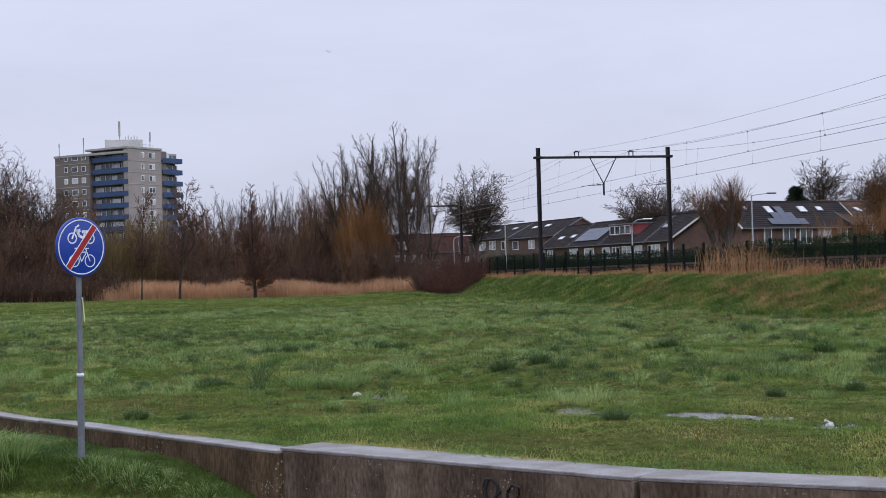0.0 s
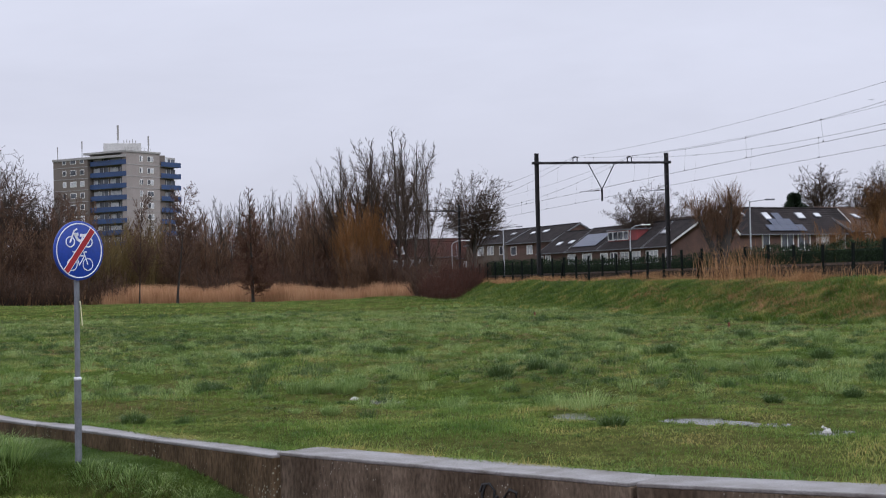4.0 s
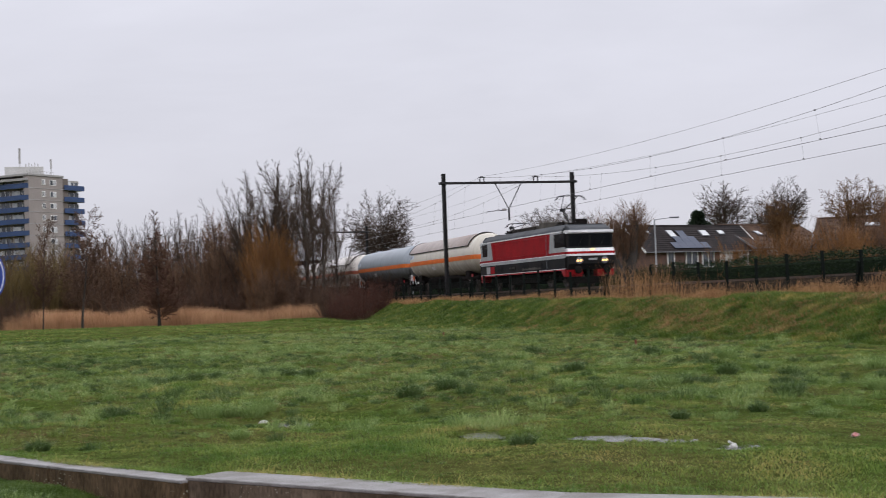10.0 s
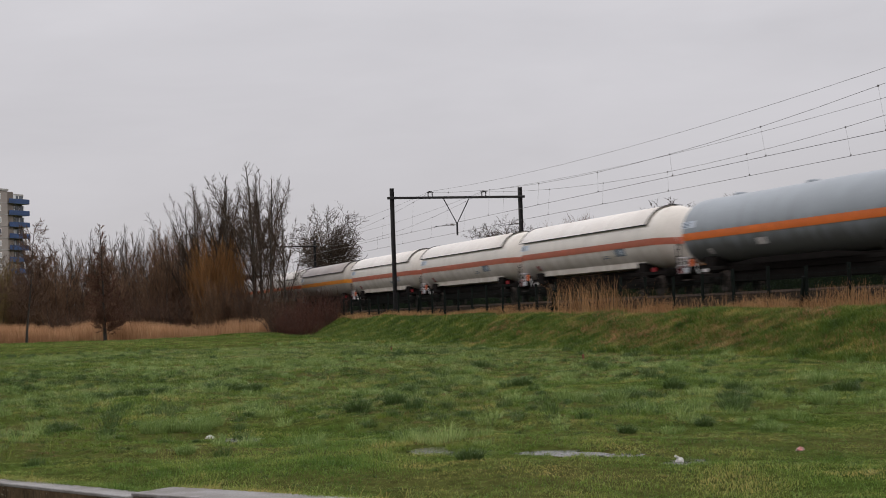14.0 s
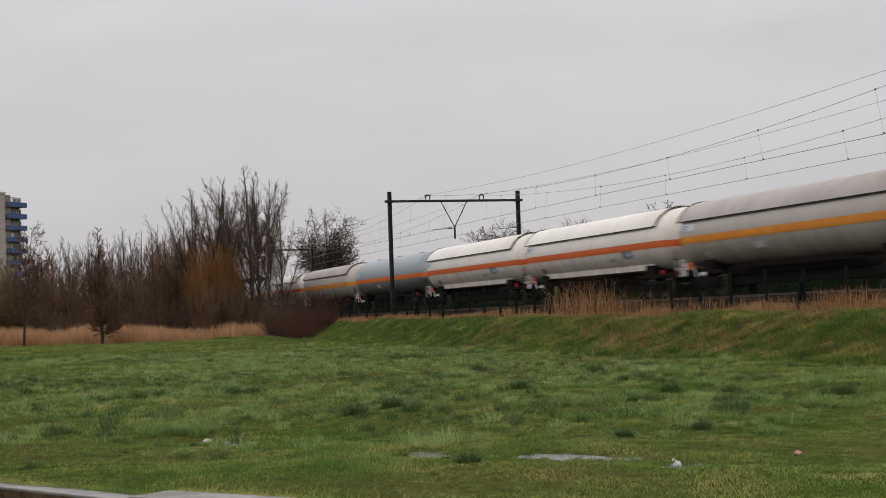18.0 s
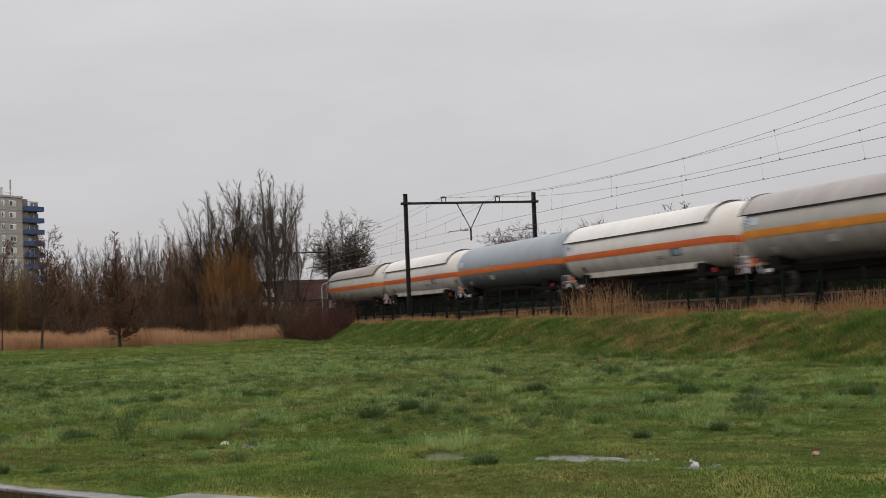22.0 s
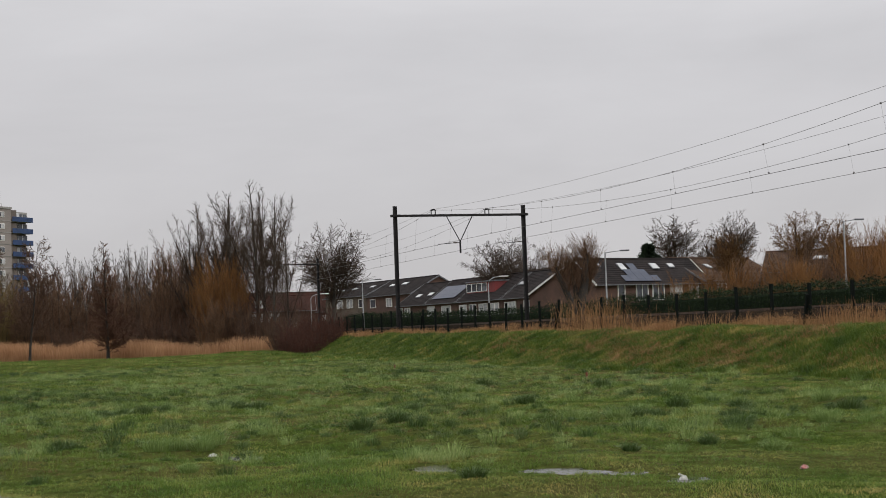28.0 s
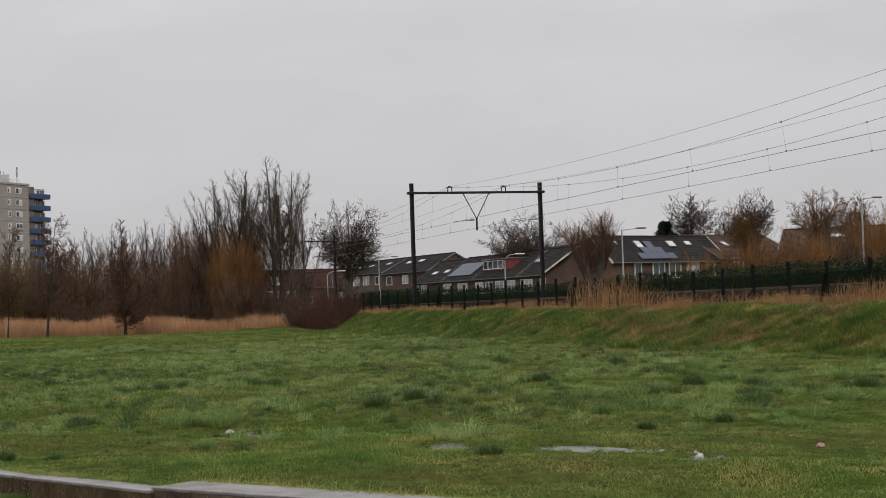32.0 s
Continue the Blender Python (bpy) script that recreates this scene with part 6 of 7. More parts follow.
for i in range(STO):
    z = i * FH + 0.6
    for x, w in ((5.0, 1.1), (8.2, 2.2)):
        o = slab_on(AR, x - w / 2, x + w / 2, -0.04, 0.1, z + 0.75, z + 2.1, "window", M_WHITE, tower)
        slab_on(AR, x - w / 2 + 0.12, x - 0.06, -0.07, 0.05, z + 0.87, z + 1.98, "pane", M_PANE, o)
        slab_on(AR, x + 0.06, x + w / 2 - 0.12, -0.07, 0.05, z + 0.87, z + 1.98, "pane", M_CURTAIN if (i * 3 + int(x)) % 4 else M_PANE, o)
    for x, w in ((-14.0, 1.4), (-16.9, 2.0), (-19.8, 1.2)):
        o = slab_on(AL, x - w / 2, x + w / 2, -0.36, -0.2, z + 0.75, z + 2.1, "window", M_WHITE, tower)
        slab_on(AL, x - w / 2 + 0.12, x + w / 2 - 0.12, -0.39, -0.25, z + 0.87, z + 1.98, "pane", M_PANE if i % 3 else M_CURTAIN, o)
    # balconies: blue fronts on pale slabs, glazing behind them
    for a, x0, x1, y0 in ((AL, -6.6, -0.1, 0.0), (AL, -12.0, -6.8, 0.35), (AR, 11.9, 19.0, -0.1), (AL, -24.6, -23.6, 3.0)):
        deep = 1.6 - y0 if a == AL else 1.7
        bal_ = slab_on(a, x0, x1, y0, y0 + max(deep, 1.3), z - 0.12, z + 0.04, "balcony", M_SLAB, tower)
        slab_on(a, x0, x1, y0 - 0.06, y0 + 0.02, z - 0.1, z + 1.08, "balcony_front", M_BALC, bal_)
        slab_on(a, x0 + 0.3, x1 - 0.3, 1.5, 1.57, z + 0.15, z + 2.35, "glazing", M_PANE, bal_)
        n_ = max(1, int((x1 - x0) / 1.6))
        for k in range(n_ + 1):
            xx = x0 + 0.35 + (x1 - x0 - 0.7) * k / n_
            slab_on(a, xx - 0.06, xx + 0.06, 1.44, 1.5, z + 0.15, z + 2.35, "mullion", M_WHITE, bal_, 0)
        slab_on(a, x0 + 0.2, x0 + (x1 - x0) * (0.3 + 0.13 * (i % 3)), 1.3, 1.36, z + 1.2, z + 2.2, "curtain", M_CURTAIN, bal_)
    slab_on(AR, 19.0, 19.1, -0.1, 1.6, z - 0.1, z + 1.08, "balcony_side", M_BALC, tower)
for x, y, h, r_ in ((-1.9, 9, 7.3, 0.26), (-10.6, 12, 3.6, 0.15), (5.4, 9, 4.6, 0.2), (-16.5, 14, 2.4, 0.13)):
    b = Buf().tube((x, y, HT - 1.5), (x, y, HT + h * 0.6), 0.1, n=6)
    b.tube((x, y, HT + h * 0.5), (x, y, HT + h), r_, n=8)
    part("mast", b, M_SLAB, tower)
for k in range(5):
    b = Buf().tube((-0.5 + 0.7 * k, 8.5, HT + 2.6), (-0.5 + 0.7 * k, 8.5, HT + 3.5 + 0.3 * (k % 2)), 0.11, n=6)
    part("vent_pipe", b, M_SLAB, tower)
rail_ = Buf()
for k in range(14):
    rail_.tube((9.5 - 1.1 * k, 1.0, HT + 0.4), (9.5 - 1.1 * k, 1.0, HT + 1.3), 0.035, n=5)
rail_.tube((9.5, 1.0, HT + 1.3), (-4.8, 1.0, HT + 1.3), 0.035, n=5)
rail_.v = [tuple(rotz(AR) @ Vector((abs(p[0]), p[1], p[2]))) for p in rail_.v]
part("roof_rail", rail_, M_SLAB, tower)

# ---- street lamps ----


def street_lamp(x, y, top, arm, label, style):
    z = 1.2
    l = thing("street_lamp", label, "street lamp", pose(x, y, z), "street lamps")
    h = top - z
    part("mast", Buf().pipe([(0, 0, 0), (0, 0, h * 0.45), (0, 0, h * 0.46), (0, 0, h - (0.6 if style else 0.05))], [0.085, 0.08, 0.06, 0.05], 10), M_MAST, l)
    if style:
        part("arm", Buf().pipe([(0, 0, h - 0.65), (arm * 0.08, 0, h - 0.3), (arm * 0.3, 0, h - 0.08), (arm * 0.7, 0, h)], 0.035, 8), M_MAST, l)
        part("lamp_head", Buf().box(arm * 0.85, 0, h, abs(arm) * 0.5, 0.24, 0.1, None, 0.03), M_WHITE, l, "pale lamp head")
    else:
        part("arm", Buf().pipe([(0, 0, h - 0.1), (arm * 0.5, 0, h - 0.02), (arm, 0, h + 0.04)], 0.03, 8), M_MAST, l)
        part("lamp_head", Buf().box(arm + 0.3, 0, h + 0.05, 0.7, 0.24, 0.11, None, 0.03), M_LEAD, l, "grey lamp head")
    return l


street_lamp(43.1, 100.0, 7.0, 1.2, "grey steel street lamp with straight outreach arm", False)
street_lamp(56.6, 90.5, 8.3, 0.9, "tall grey street lamp above the shrubs", False)
street_lamp(43.5, 127.0, 6.4, 1.7, "pale street lamp with curved arm", True)
street_lamp(38.6, 152.8, 7.3, 1.4, "grey steel street lamp before the terrace", False)
street_lamp(42.5, 196.0, 7.2, 2.2, "pale street lamp with curved arm by the trees", True)

# ---- parked cars far behind the trees ----
M_CARS = [mat("car_white", (0.6, 0.6, 0.6), (0.55, 0.55, 0.55), 0.5, 0.25, 0.0, coat=0.5), mat("car_silver", (0.32, 0.33, 0.35), (0.28, 0.29, 0.3), 0.5, 0.25, 0.0, 0.4, coat=0.5), mat("car_dark", (0.03, 0.035, 0.05), (0.025, 0.03, 0.04), 0.5, 0.25, 0.0, coat=0.5)]


def car(x, y, turn, paint, label):
    c = thing("parked_car", label, "car", pose(x, y, float(land(x, y)), 0, 0, turn), "parked cars")
    b = Buf()
    b.prism([(-2.1, 0.3), (2.1, 0.3), (2.15, 0.62), (1.95, 0.82), (1.1, 0.92), (0.45, 1.42), (-1.2, 1.45), (-1.95, 0.98), (-2.12, 0.85)], -0.85, 0.85)
    b.v = [(p[0], p[1] * (0.82 if p[2] > 1.3 else 1.0), p[2]) for p in b.v]
    part("body", b, paint, c)
    g = Buf()
    for s in (-1, 1):
        g.prism([(0.9, 0.94), (0.38, 1.36), (-1.12, 1.38), (-1.7, 0.98)], s * 0.80, s * 0.84)
    g.prism([(1.06, 0.95), (0.48, 1.40), (0.46, 1.36), (1.0, 0.93)], -0.68, 0.68)
    part("windows", g, M_GLASS, c)
    for sx in (-1.3, 1.3):
        for sy in (-0.78, 0.78):
            w = part("wheel", Buf().lathe([(-0.1, 0.0), (-0.1, 0.28), (-0.06, 0.32), (0.06, 0.32), (0.1, 0.28), (0.1, 0.0)], 16, "y", sx, sy, 0.32), M_RUBBER, c)
            part("rim", Buf().lathe([(-0.105, 0.19), (0.105, 0.19)], 12, "y", sx, sy, 0.32), M_STEEL, w)
    return c


for x, y, a, k, lab in ((29.6, 200, 12, 0, "white car parked beyond the bushes"), (33.2, 202, 8, 1, "silver car parked beyond the bushes"), (36.8, 204, 5, 1, "silver car parked beyond the bushes"), (40.0, 200, 10, 0, "white car parked beyond the bushes"),
                        (6.6, 196, 20, 1, "silver car parked behind the reeds"), (9.4, 197, 15, 0, "white car parked behind the reeds"), (12.2, 198, 10, 2, "dark car parked behind the reeds")):
    car(x, y, a, M_CARS[k], lab)

# ---- low concrete retaining walls along the path ----


def wall_run(p, q, lens, top, thick, label, name, face):
    w = thing(name, label, "retaining wall", kind="structure")
    P, Q = Vector(p), Vector(q)
    d = (Q - P).normalized()
    nrm = Vector((-d.y, d.x)) if Vector((-d.y, d.x)).dot(Vector((1, 1))) > 0 else Vector((d.y, -d.x))
    ang = math.degrees(math.atan2(d.y, d.x))
    at, r = 0.0, random.Random(len(lens))
    for ln in lens:
        c = P + d * (at + ln / 2) + nrm * (thick / 2)
        h = top + 0.75
        dz = r.uniform(-0.008, 0.008)
        m = pose(c.x, c.y, top - h / 2 + dz, 0, 0, ang)
        b = Buf().box(0, 0, 0, ln - 0.02, thick, h - 0.012, None, 0.018)
        o = part("wall_element", b, face, w)
        o.matrix_world = m
        cp = part("worn_top", Buf().box(0, 0, h / 2 - 0.003, ln - 0.03, thick + 0.006, 0.03, None, 0.006), M_CONCTOP, o)
        at += ln
    return w


wall_far = wall_run(WALL_L[1], WALL_L[0], [2.36, 2.5, 2.5, 2.5, 2.5, 2.5], 0.252, 0.28, "low mossy concrete retaining wall with pale worn top", "wall_far", M_CONC)
wall_near = wall_run(WALL_R[0], WALL_R[1], [3.83], 0.282, 0.5, "thick stained concrete retaining wall with pale wet top", "wall_near", M_CONC2)
wall_bend = wall_run(WALL_S[0], WALL_S[1], [3.7, 3.7], 0.272, 0.5, "thick stained concrete retaining wall with pale wet top", "wall_bend", M_CONC2)
# scrawled tag on the near wall
dr = (Vector(WALL_R[1]) - Vector(WALL_R[0])).normalized()
M_TAG = mat("black_spray_paint", (0.012, 0.012, 0.012), (0.02, 0.02, 0.02), 4.0, 0.7, 0.0)


def scrawl(pts):
    b = Buf()
    b.pipe([(WALL_R[0][0] + dr.x * u - 0.815 * 0.008, WALL_R[0][1] + dr.y * u - 0.58 * 0.008, z) for u, z in pts], 0.011, 6)
    o = part("spray_scrawl", b, M_TAG, wall_near, "black spray-painted scrawl")


scrawl([(2.40, 0.12), (2.43, 0.18), (2.50, 0.19), (2.55, 0.14), (2.54, 0.06), (2.50, -0.02), (2.44, -0.07)])
scrawl([(2.46, 0.19), (2.42, 0.10), (2.44, 0.0), (2.50, 0.03), (2.58, 0.10)])
scrawl([(2.47, 0.03), (2.52, 0.0), (2.58, -0.05)])
scrawl([(2.65, -0.14), (2.64, 0.0), (2.65, 0.10), (2.70, 0.16), (2.77, 0.14), (2.76, 0.08), (2.71, 0.05), (2.78, 0.02), (2.76, -0.03), (2.70, -0.03)])
scrawl([(2.91, 0.04), (2.91, -0.04), (2.87, -0.09), (2.80, -0.11)])

# ---- path of red asphalt with a puddle ----
M_PATH = mat("wet_red_asphalt", (0.125, 0.060, 0.048), (0.058, 0.034, 0.028), 1.3, 0.38, 0.6, fine=38.0, spread=0.5, spec=0.4)
pth = Buf()
OUT = [(-10.5, 29.0), (-3.0, 17.8), (-1.6, 15.5), (-1.2, 15.2), (-0.62, 15.06), (-0.1, 14.6), (0.32, 14.16), (0.85, 13.56), (1.18, 13.13), (1.50, 13.22), (3.5, 10.3), (9.1, 5.5), (12.0, -30), (-30, -30), (-30, 29.0)]
pth.prism(OUT, -0.5, -0.26, "z")
solo("path", pth, M_PATH, "worn wet red asphalt cycle path", "path", kind="structure")
M_WATER = mat("puddle_water", (0.03, 0.028, 0.024), (0.045, 0.042, 0.036), 3.0, 0.14, 0.10, spec=0.45)


def puddle(x, y, z, rx, ry, turn, seed, label):
    """A level sheet of water; the dip of the land gives it its shore."""
    r = random.Random(seed)
    ph = [r.uniform(0, 6.28) for _ in range(6)]
    n, vs = 64, [(0, 0, 0)]
    for k in range(n):
        a = 2 * math.pi * k / n
        q = 1 + 0.2 * math.sin(2 * a + ph[0]) + 0.16 * math.sin(3 * a + ph[1]) + 0.14 * math.sin(5 * a + ph[2]) + 0.08 * math.sin(8 * a + ph[3])
        vs.append((rx * q * math.cos(a), ry * q * math.sin(a), 0))
    b = Buf().add(vs, [(0, k, k % n + 1) for k in range(1, n + 1)])
    return solo("puddle", b, M_WATER, label, "puddle", pose(x, y, z, 0, 0, turn), "puddles")


for i, (x, y, rx, ry) in enumerate(PUDDLES):
    puddle(x, y, float(land(x, y)) + 0.025, rx * 1.4, ry * 1.4, 0, 20 + i, "shallow grey puddle in the wet meadow")
puddle(-1.2, 13.35, -0.257, 0.62, 0.7, 20, 40, "shallow puddle on the red path")
puddle(-0.1, 13.9, -0.257, 0.22, 0.12, 10, 41, "small puddle on the red path")

# ---- end-of-cycle-path sign ----
M_SBLUE = mat("sign_blue", (0.012, 0.045, 0.30), (0.010, 0.040, 0.26), 4.0, 0.35, 0.0)
M_SWHITE = mat("sign_white", (0.72, 0.74, 0.78), (0.66, 0.68, 0.72), 6.0, 0.4, 0.0)
M_SRED = mat("sign_red", (0.33, 0.012, 0.018), (0.27, 0.012, 0.016), 5.0, 0.35, 0.0)
sx_, sy_ = -0.447, 15.3
SB = 0.03
sign = thing("traffic_sign", "round blue sign with moped, bicycle and red bar", "traffic sign", pose(sx_, sy_, SB, 0.0, 0.35, 0))
part("lower_pole", Buf().tube((0, 0, -0.4), (0, 0, 0.86), 0.034, n=16), M_STEEL, sign)
part("upper_pole", Buf().tube((0, 0, 0.86), (0, 0, 2.2), 0.0265, n=16), M_STEEL, sign)
part("pole_collar", Buf().lathe([(0.85, 0.03), (0.85, 0.037), (0.875, 0.037), (0.88, 0.027)], 16, "z"), M_SWHITE, sign, "pale plastic collar")
part("cord", Buf().pipe([(0.03, -0.02, 1.62), (0.036, -0.02, 1.58), (0.042, -0.02, 1.5), (0.05, -0.02, 1.38)], [0.012, 0.006, 0.006, 0.006], 6), mat("pale_cord", (0.62, 0.60, 0.38), (0.5, 0.48, 0.3), 9.0, 0.7, 0.0), sign, "pale yellow hanging cord")
SC = 2.14 - SB


def on_plate(b):
    """From the plate's own x, z (metres) and y outwards to the sign's space; the plate looks down the path."""
    r = Matrix.Rotation(radians(38.0), 4, "Z")
    b.v = [tuple(r @ Vector((p[0], -p[1] - 0.045, p[2])) + Vector((0, 0, SC))) for p in b.v]
    return b


plate_ = part("sign_plate", on_plate(Buf().lathe([(-0.025, 0.0), (-0.025, 0.277), (-0.02, 0.29), (0.0, 0.29), (0.003, 0.284), (0.003, 0.0)], 64, "y")), M_SBLUE, sign)
for z in (-0.16, 0.16):
    part("clamp", on_plate(Buf().box(0, -0.045, z, 0.1, 0.06, 0.04, None, 0.005)), M_STEEL, sign)
ring_ = Buf().lathe([(0.0025, 0.258), (0.0055, 0.258), (0.0055, 0.269), (0.0025, 0.269)], 64, "y")
part("white_rim", on_plate(ring_), M_SWHITE, plate_)


def flat_ring(cx, cz, r, w, n=28):
    return Buf().lathe([(0.0025, r - w), (0.0055, r - w), (0.0055, r), (0.0025, r)], n, "y", cx, 0, cz)


def stroke(pts, w):
    b = Buf()
    for (ax, az), (bx, bz) in zip(pts[:-1], pts[1:]):
        L_ = math.hypot(bx - ax, bz - az) + w * 0.8
        b.box((ax + bx) / 2, 0.004, (az + bz) / 2, L_, 0.003, w, Matrix.Rotation(-math.atan2(bz - az, bx - ax), 3, "Y"))
    return b


for nm, pieces in (("bicycle_symbol", [flat_ring(-0.085, -0.135, 0.062, 0.0085), flat_ring(0.10, -0.135, 0.062, 0.0085), stroke([(-0.085, -0.135), (-0.035, -0.05), (0.06, -0.05), (0.0, -0.14), (-0.035, -0.05), (-0.05, -0.015)], 0.010), stroke([(0.10, -0.135), (0.05, -0.015), (0.085, -0.012)], 0.010), stroke([(-0.075, -0.012), (-0.025, -0.012)], 0.011)]),
                   ("moped_symbol", [flat_ring(-0.105, 0.085, 0.055, 0.012), flat_ring(0.105, 0.085, 0.055, 0.012), stroke([(-0.105, 0.085), (-0.06, 0.19), (-0.03, 0.21)], 0.017), stroke([(-0.05, 0.16), (-0.02, 0.11), (0.03, 0.085), (0.105, 0.085)], 0.026), stroke([(-0.045, 0.15), (-0.02, 0.16)], 0.03), stroke([(0.02, 0.15), (0.075, 0.15)], 0.028), stroke([(0.03, 0.09), (0.045, 0.15)], 0.02)])):
    for b in pieces:
        part(nm, on_plate(b), M_SWHITE, plate_, "white pictogram stroke")
for w_, off, m_, nm in ((0.072, 0.007, M_SWHITE, "bar_edge"), (0.056, 0.0095, M_SRED, "red_bar")):
    b = Buf().box(0, off, 0.0, 0.515, 0.003, w_, Matrix.Rotation(radians(-52), 3, "Y"))
    part(nm, on_plate(b), m_, plate_)

# ---- small things in the meadow ----
M_LITTER = mat("white_plastic", (0.55, 0.54, 0.52), (0.42, 0.41, 0.38), 14.0, 0.45, 0.2)


def lump(name, x, y, sx, sy, sz, seed, label, cat, material, knot=False, turn=0):
    r = random.Random(seed)
    b, vs, fs = Buf(), [], []
    n, m = 20, 9
    ph = [r.uniform(0, 6.28) for _ in range(5)]
    for j in range(m + 1):
        v = math.pi / 2 * j / m
        for k in range(n):
            a = 2 * math.pi * k / n
            q = 1 + 0.12 * math.sin(3 * a + ph[0] + 2 * v) + 0.09 * math.sin(5 * a + ph[1]) + 0.07 * math.sin(7 * v + ph[2] + 2 * a)
            vs.append((sx * q * math.cos(a) * math.cos(v), sy * q * math.sin(a) * math.cos(v), sz * (math.sin(v) * q - 0.15)))
    for j in range(m):
        for k in range(n):
            fs.append((j * n + k, j * n + (k + 1) % n, (j + 1) * n + (k + 1) % n, (j + 1) * n + k))
    b.add(vs, fs, True)
    t = thing(name, label, cat, pose(x, y, float(land(x, y)) + 0.02, 0, 0, turn))
    part("film", b, material, t)
    if knot:
        part("knot", Buf().pipe([(-0.02, 0, sz * 0.8), (-0.04, 0, sz * 1.15), (-0.055, 0, sz * 1.35)], [0.016, 0.009, 0.014], 8), material, t)
    return t


lump("plastic_bag", 6.62, 13.66, 0.04, 0.034, 0.042, 3, "tied white plastic bag lying in a puddle", "plastic bag", M_LITTER, True, 15)
lump("plastic_sheet", 3.04, 20.45, 0.065, 0.045, 0.04, 4, "crumpled white plastic sheet in the grass", "litter", M_LITTER, False, 0)
lump("crushed_can", 7.99, 13.72, 0.06, 0.04, 0.035, 5, "crushed red and white drinks can in the grass", "litter", mat("red_can", (0.36, 0.09, 0.08), (0.36, 0.27, 0.25), 22.0, 0.35, 0.05, 0.3), False, 40)
M_STAKE = mat("orange_red_stake", (0.17, 0.03, 0.015), (0.12, 0.025, 0.015), 9.0, 0.6, 0.1)
M_STAKEW = mat("stake_wood", (0.25, 0.18, 0.11), (0.18, 0.13, 0.08), 9.0, 0.85, 0.3)
for x, y in ((16.9, 40.9), (16.4, 60.0)):
    s = thing("survey_stake", "small survey stake with an orange-red head", "stake", pose(x, y, float(land(x, y))), "survey stakes")
    part("stake_shaft", Buf().box(0, 0, 0.02, 0.045, 0.045, 0.22), M_STAKEW, s)
    part("stake_head", Buf().box(0, 0, 0.15, 0.055, 0.05, 0.13, None, 0.01), M_STAKE, s)

# ---- gulls ----
M_GULL = mat("gull_grey", (0.42, 0.43, 0.46), (0.34, 0.35, 0.38), 6.0, 0.7, 0.0)
GULLS = []


def gull(label):
    g = thing("gull", label, "bird", group="gulls")
    part("body", Buf().pipe([(0.22, 0, 0), (0.17, 0, 0.02), (0.05, 0, 0.02), (-0.1, 0, 0.0), (-0.24, 0, 0.0)], [0.01, 0.045, 0.07, 0.05, 0.01], 8), M_GULL, g)
    for s in (-1, 1):
        b = Buf().add([(0.1, s * 0.04, 0.03), (-0.06, s * 0.04, 0.03), (-0.04, s * 0.32, 0.12), (0.1, s * 0.32, 0.12), (-0.16, s * 0.62, 0.06), (-0.08, s * 0.62, 0.06),
                       (0.1, s * 0.04, 0.015), (-0.06, s * 0.04, 0.015), (-0.04, s * 0.32, 0.105), (0.1, s * 0.32, 0.105), (-0.16, s * 0.62, 0.055), (-0.08, s * 0.62, 0.055)],
                      [(0, 1, 2, 3), (3, 2, 4, 5), (7, 6, 9, 8), (8, 9, 11, 10), (0, 3, 9, 6), (3, 5, 11, 9), (1, 7, 8, 2), (2, 8, 10, 4), (4, 10, 11, 5), (0, 6, 7, 1)])
        part("wing", b, M_GULL, g)
    part("tail", Buf().add([(-0.22, -0.03, 0), (-0.22, 0.03, 0), (-0.34, 0.06, 0), (-0.34, -0.06, 0), (-0.22, -0.03, 0.01), (-0.22, 0.03, 0.01), (-0.34, 0.06, 0.01), (-0.34, -0.06, 0.01)], [(0, 1, 2, 3), (7, 6, 5, 4), (0, 4, 5, 1), (1, 5, 6, 2), (2, 6, 7, 3), (3, 7, 4, 0)]), M_GULL, g)
    return g


g1 = gull("grey gull flying low across the sky")
GULLS.append((g1, [(0, pose(25.7, 190, 30.5, 20, 0, 0)), (1, pose(49.4, 190, 25.9, 25, 0, -5)), (2, pose(66.6, 190, 27.0, -15, 0, 5)), (3, pose(81.8, 190, 24.2, 10, 0, 0)), (4, pose(100, 190, 25.2, 0, 0, 0)), (12, pose(240, 190, 34, 0, 0, 0)), (32, pose(590, 190, 60, 0, 0, 0))]))
g2 = gull("grey gull flying past the tower")
GULLS.append((g2, [(0, pose(10.6, 186, 13.4, 15, 0, 180)), (1, pose(-3.6, 186, 13.2, -10, 0, 180)), (4, pose(-46, 186, 14, 0, 0, 180)), (32, pose(-440, 186, 40, 0, 0, 180))]))


# grit and small stones washed up along the path's edge
grit = random.Random(8)
gb = Buf()
for k in range(260):
    i_ = grit.randrange(3, 9)
    (ax, ay), (bx, by) = OUT[i_], OUT[i_ + 1]
    f = grit.random()
    gx_, gy_ = ax + (bx - ax) * f - abs(grit.gauss(0, 0.35)), ay + (by - ay) * f - abs(grit.gauss(0, 0.45))
    r_ = grit.uniform(0.006, 0.018)
    gb.box(gx_, gy_, -0.26 + r_ * 0.4, r_ * 1.6, r_ * 1.3, r_, None, r_ * 0.3)
grit_ob = solo("path_grit", gb, mat("pale_grit", (0.22, 0.19, 0.16), (0.10, 0.085, 0.07), 30.0, 0.8, 0.1), "pale grit and small stones on the path", "gravel")
tagged(grit_ob, "pale grit and small stones on the path", "gravel", kind="stuff")

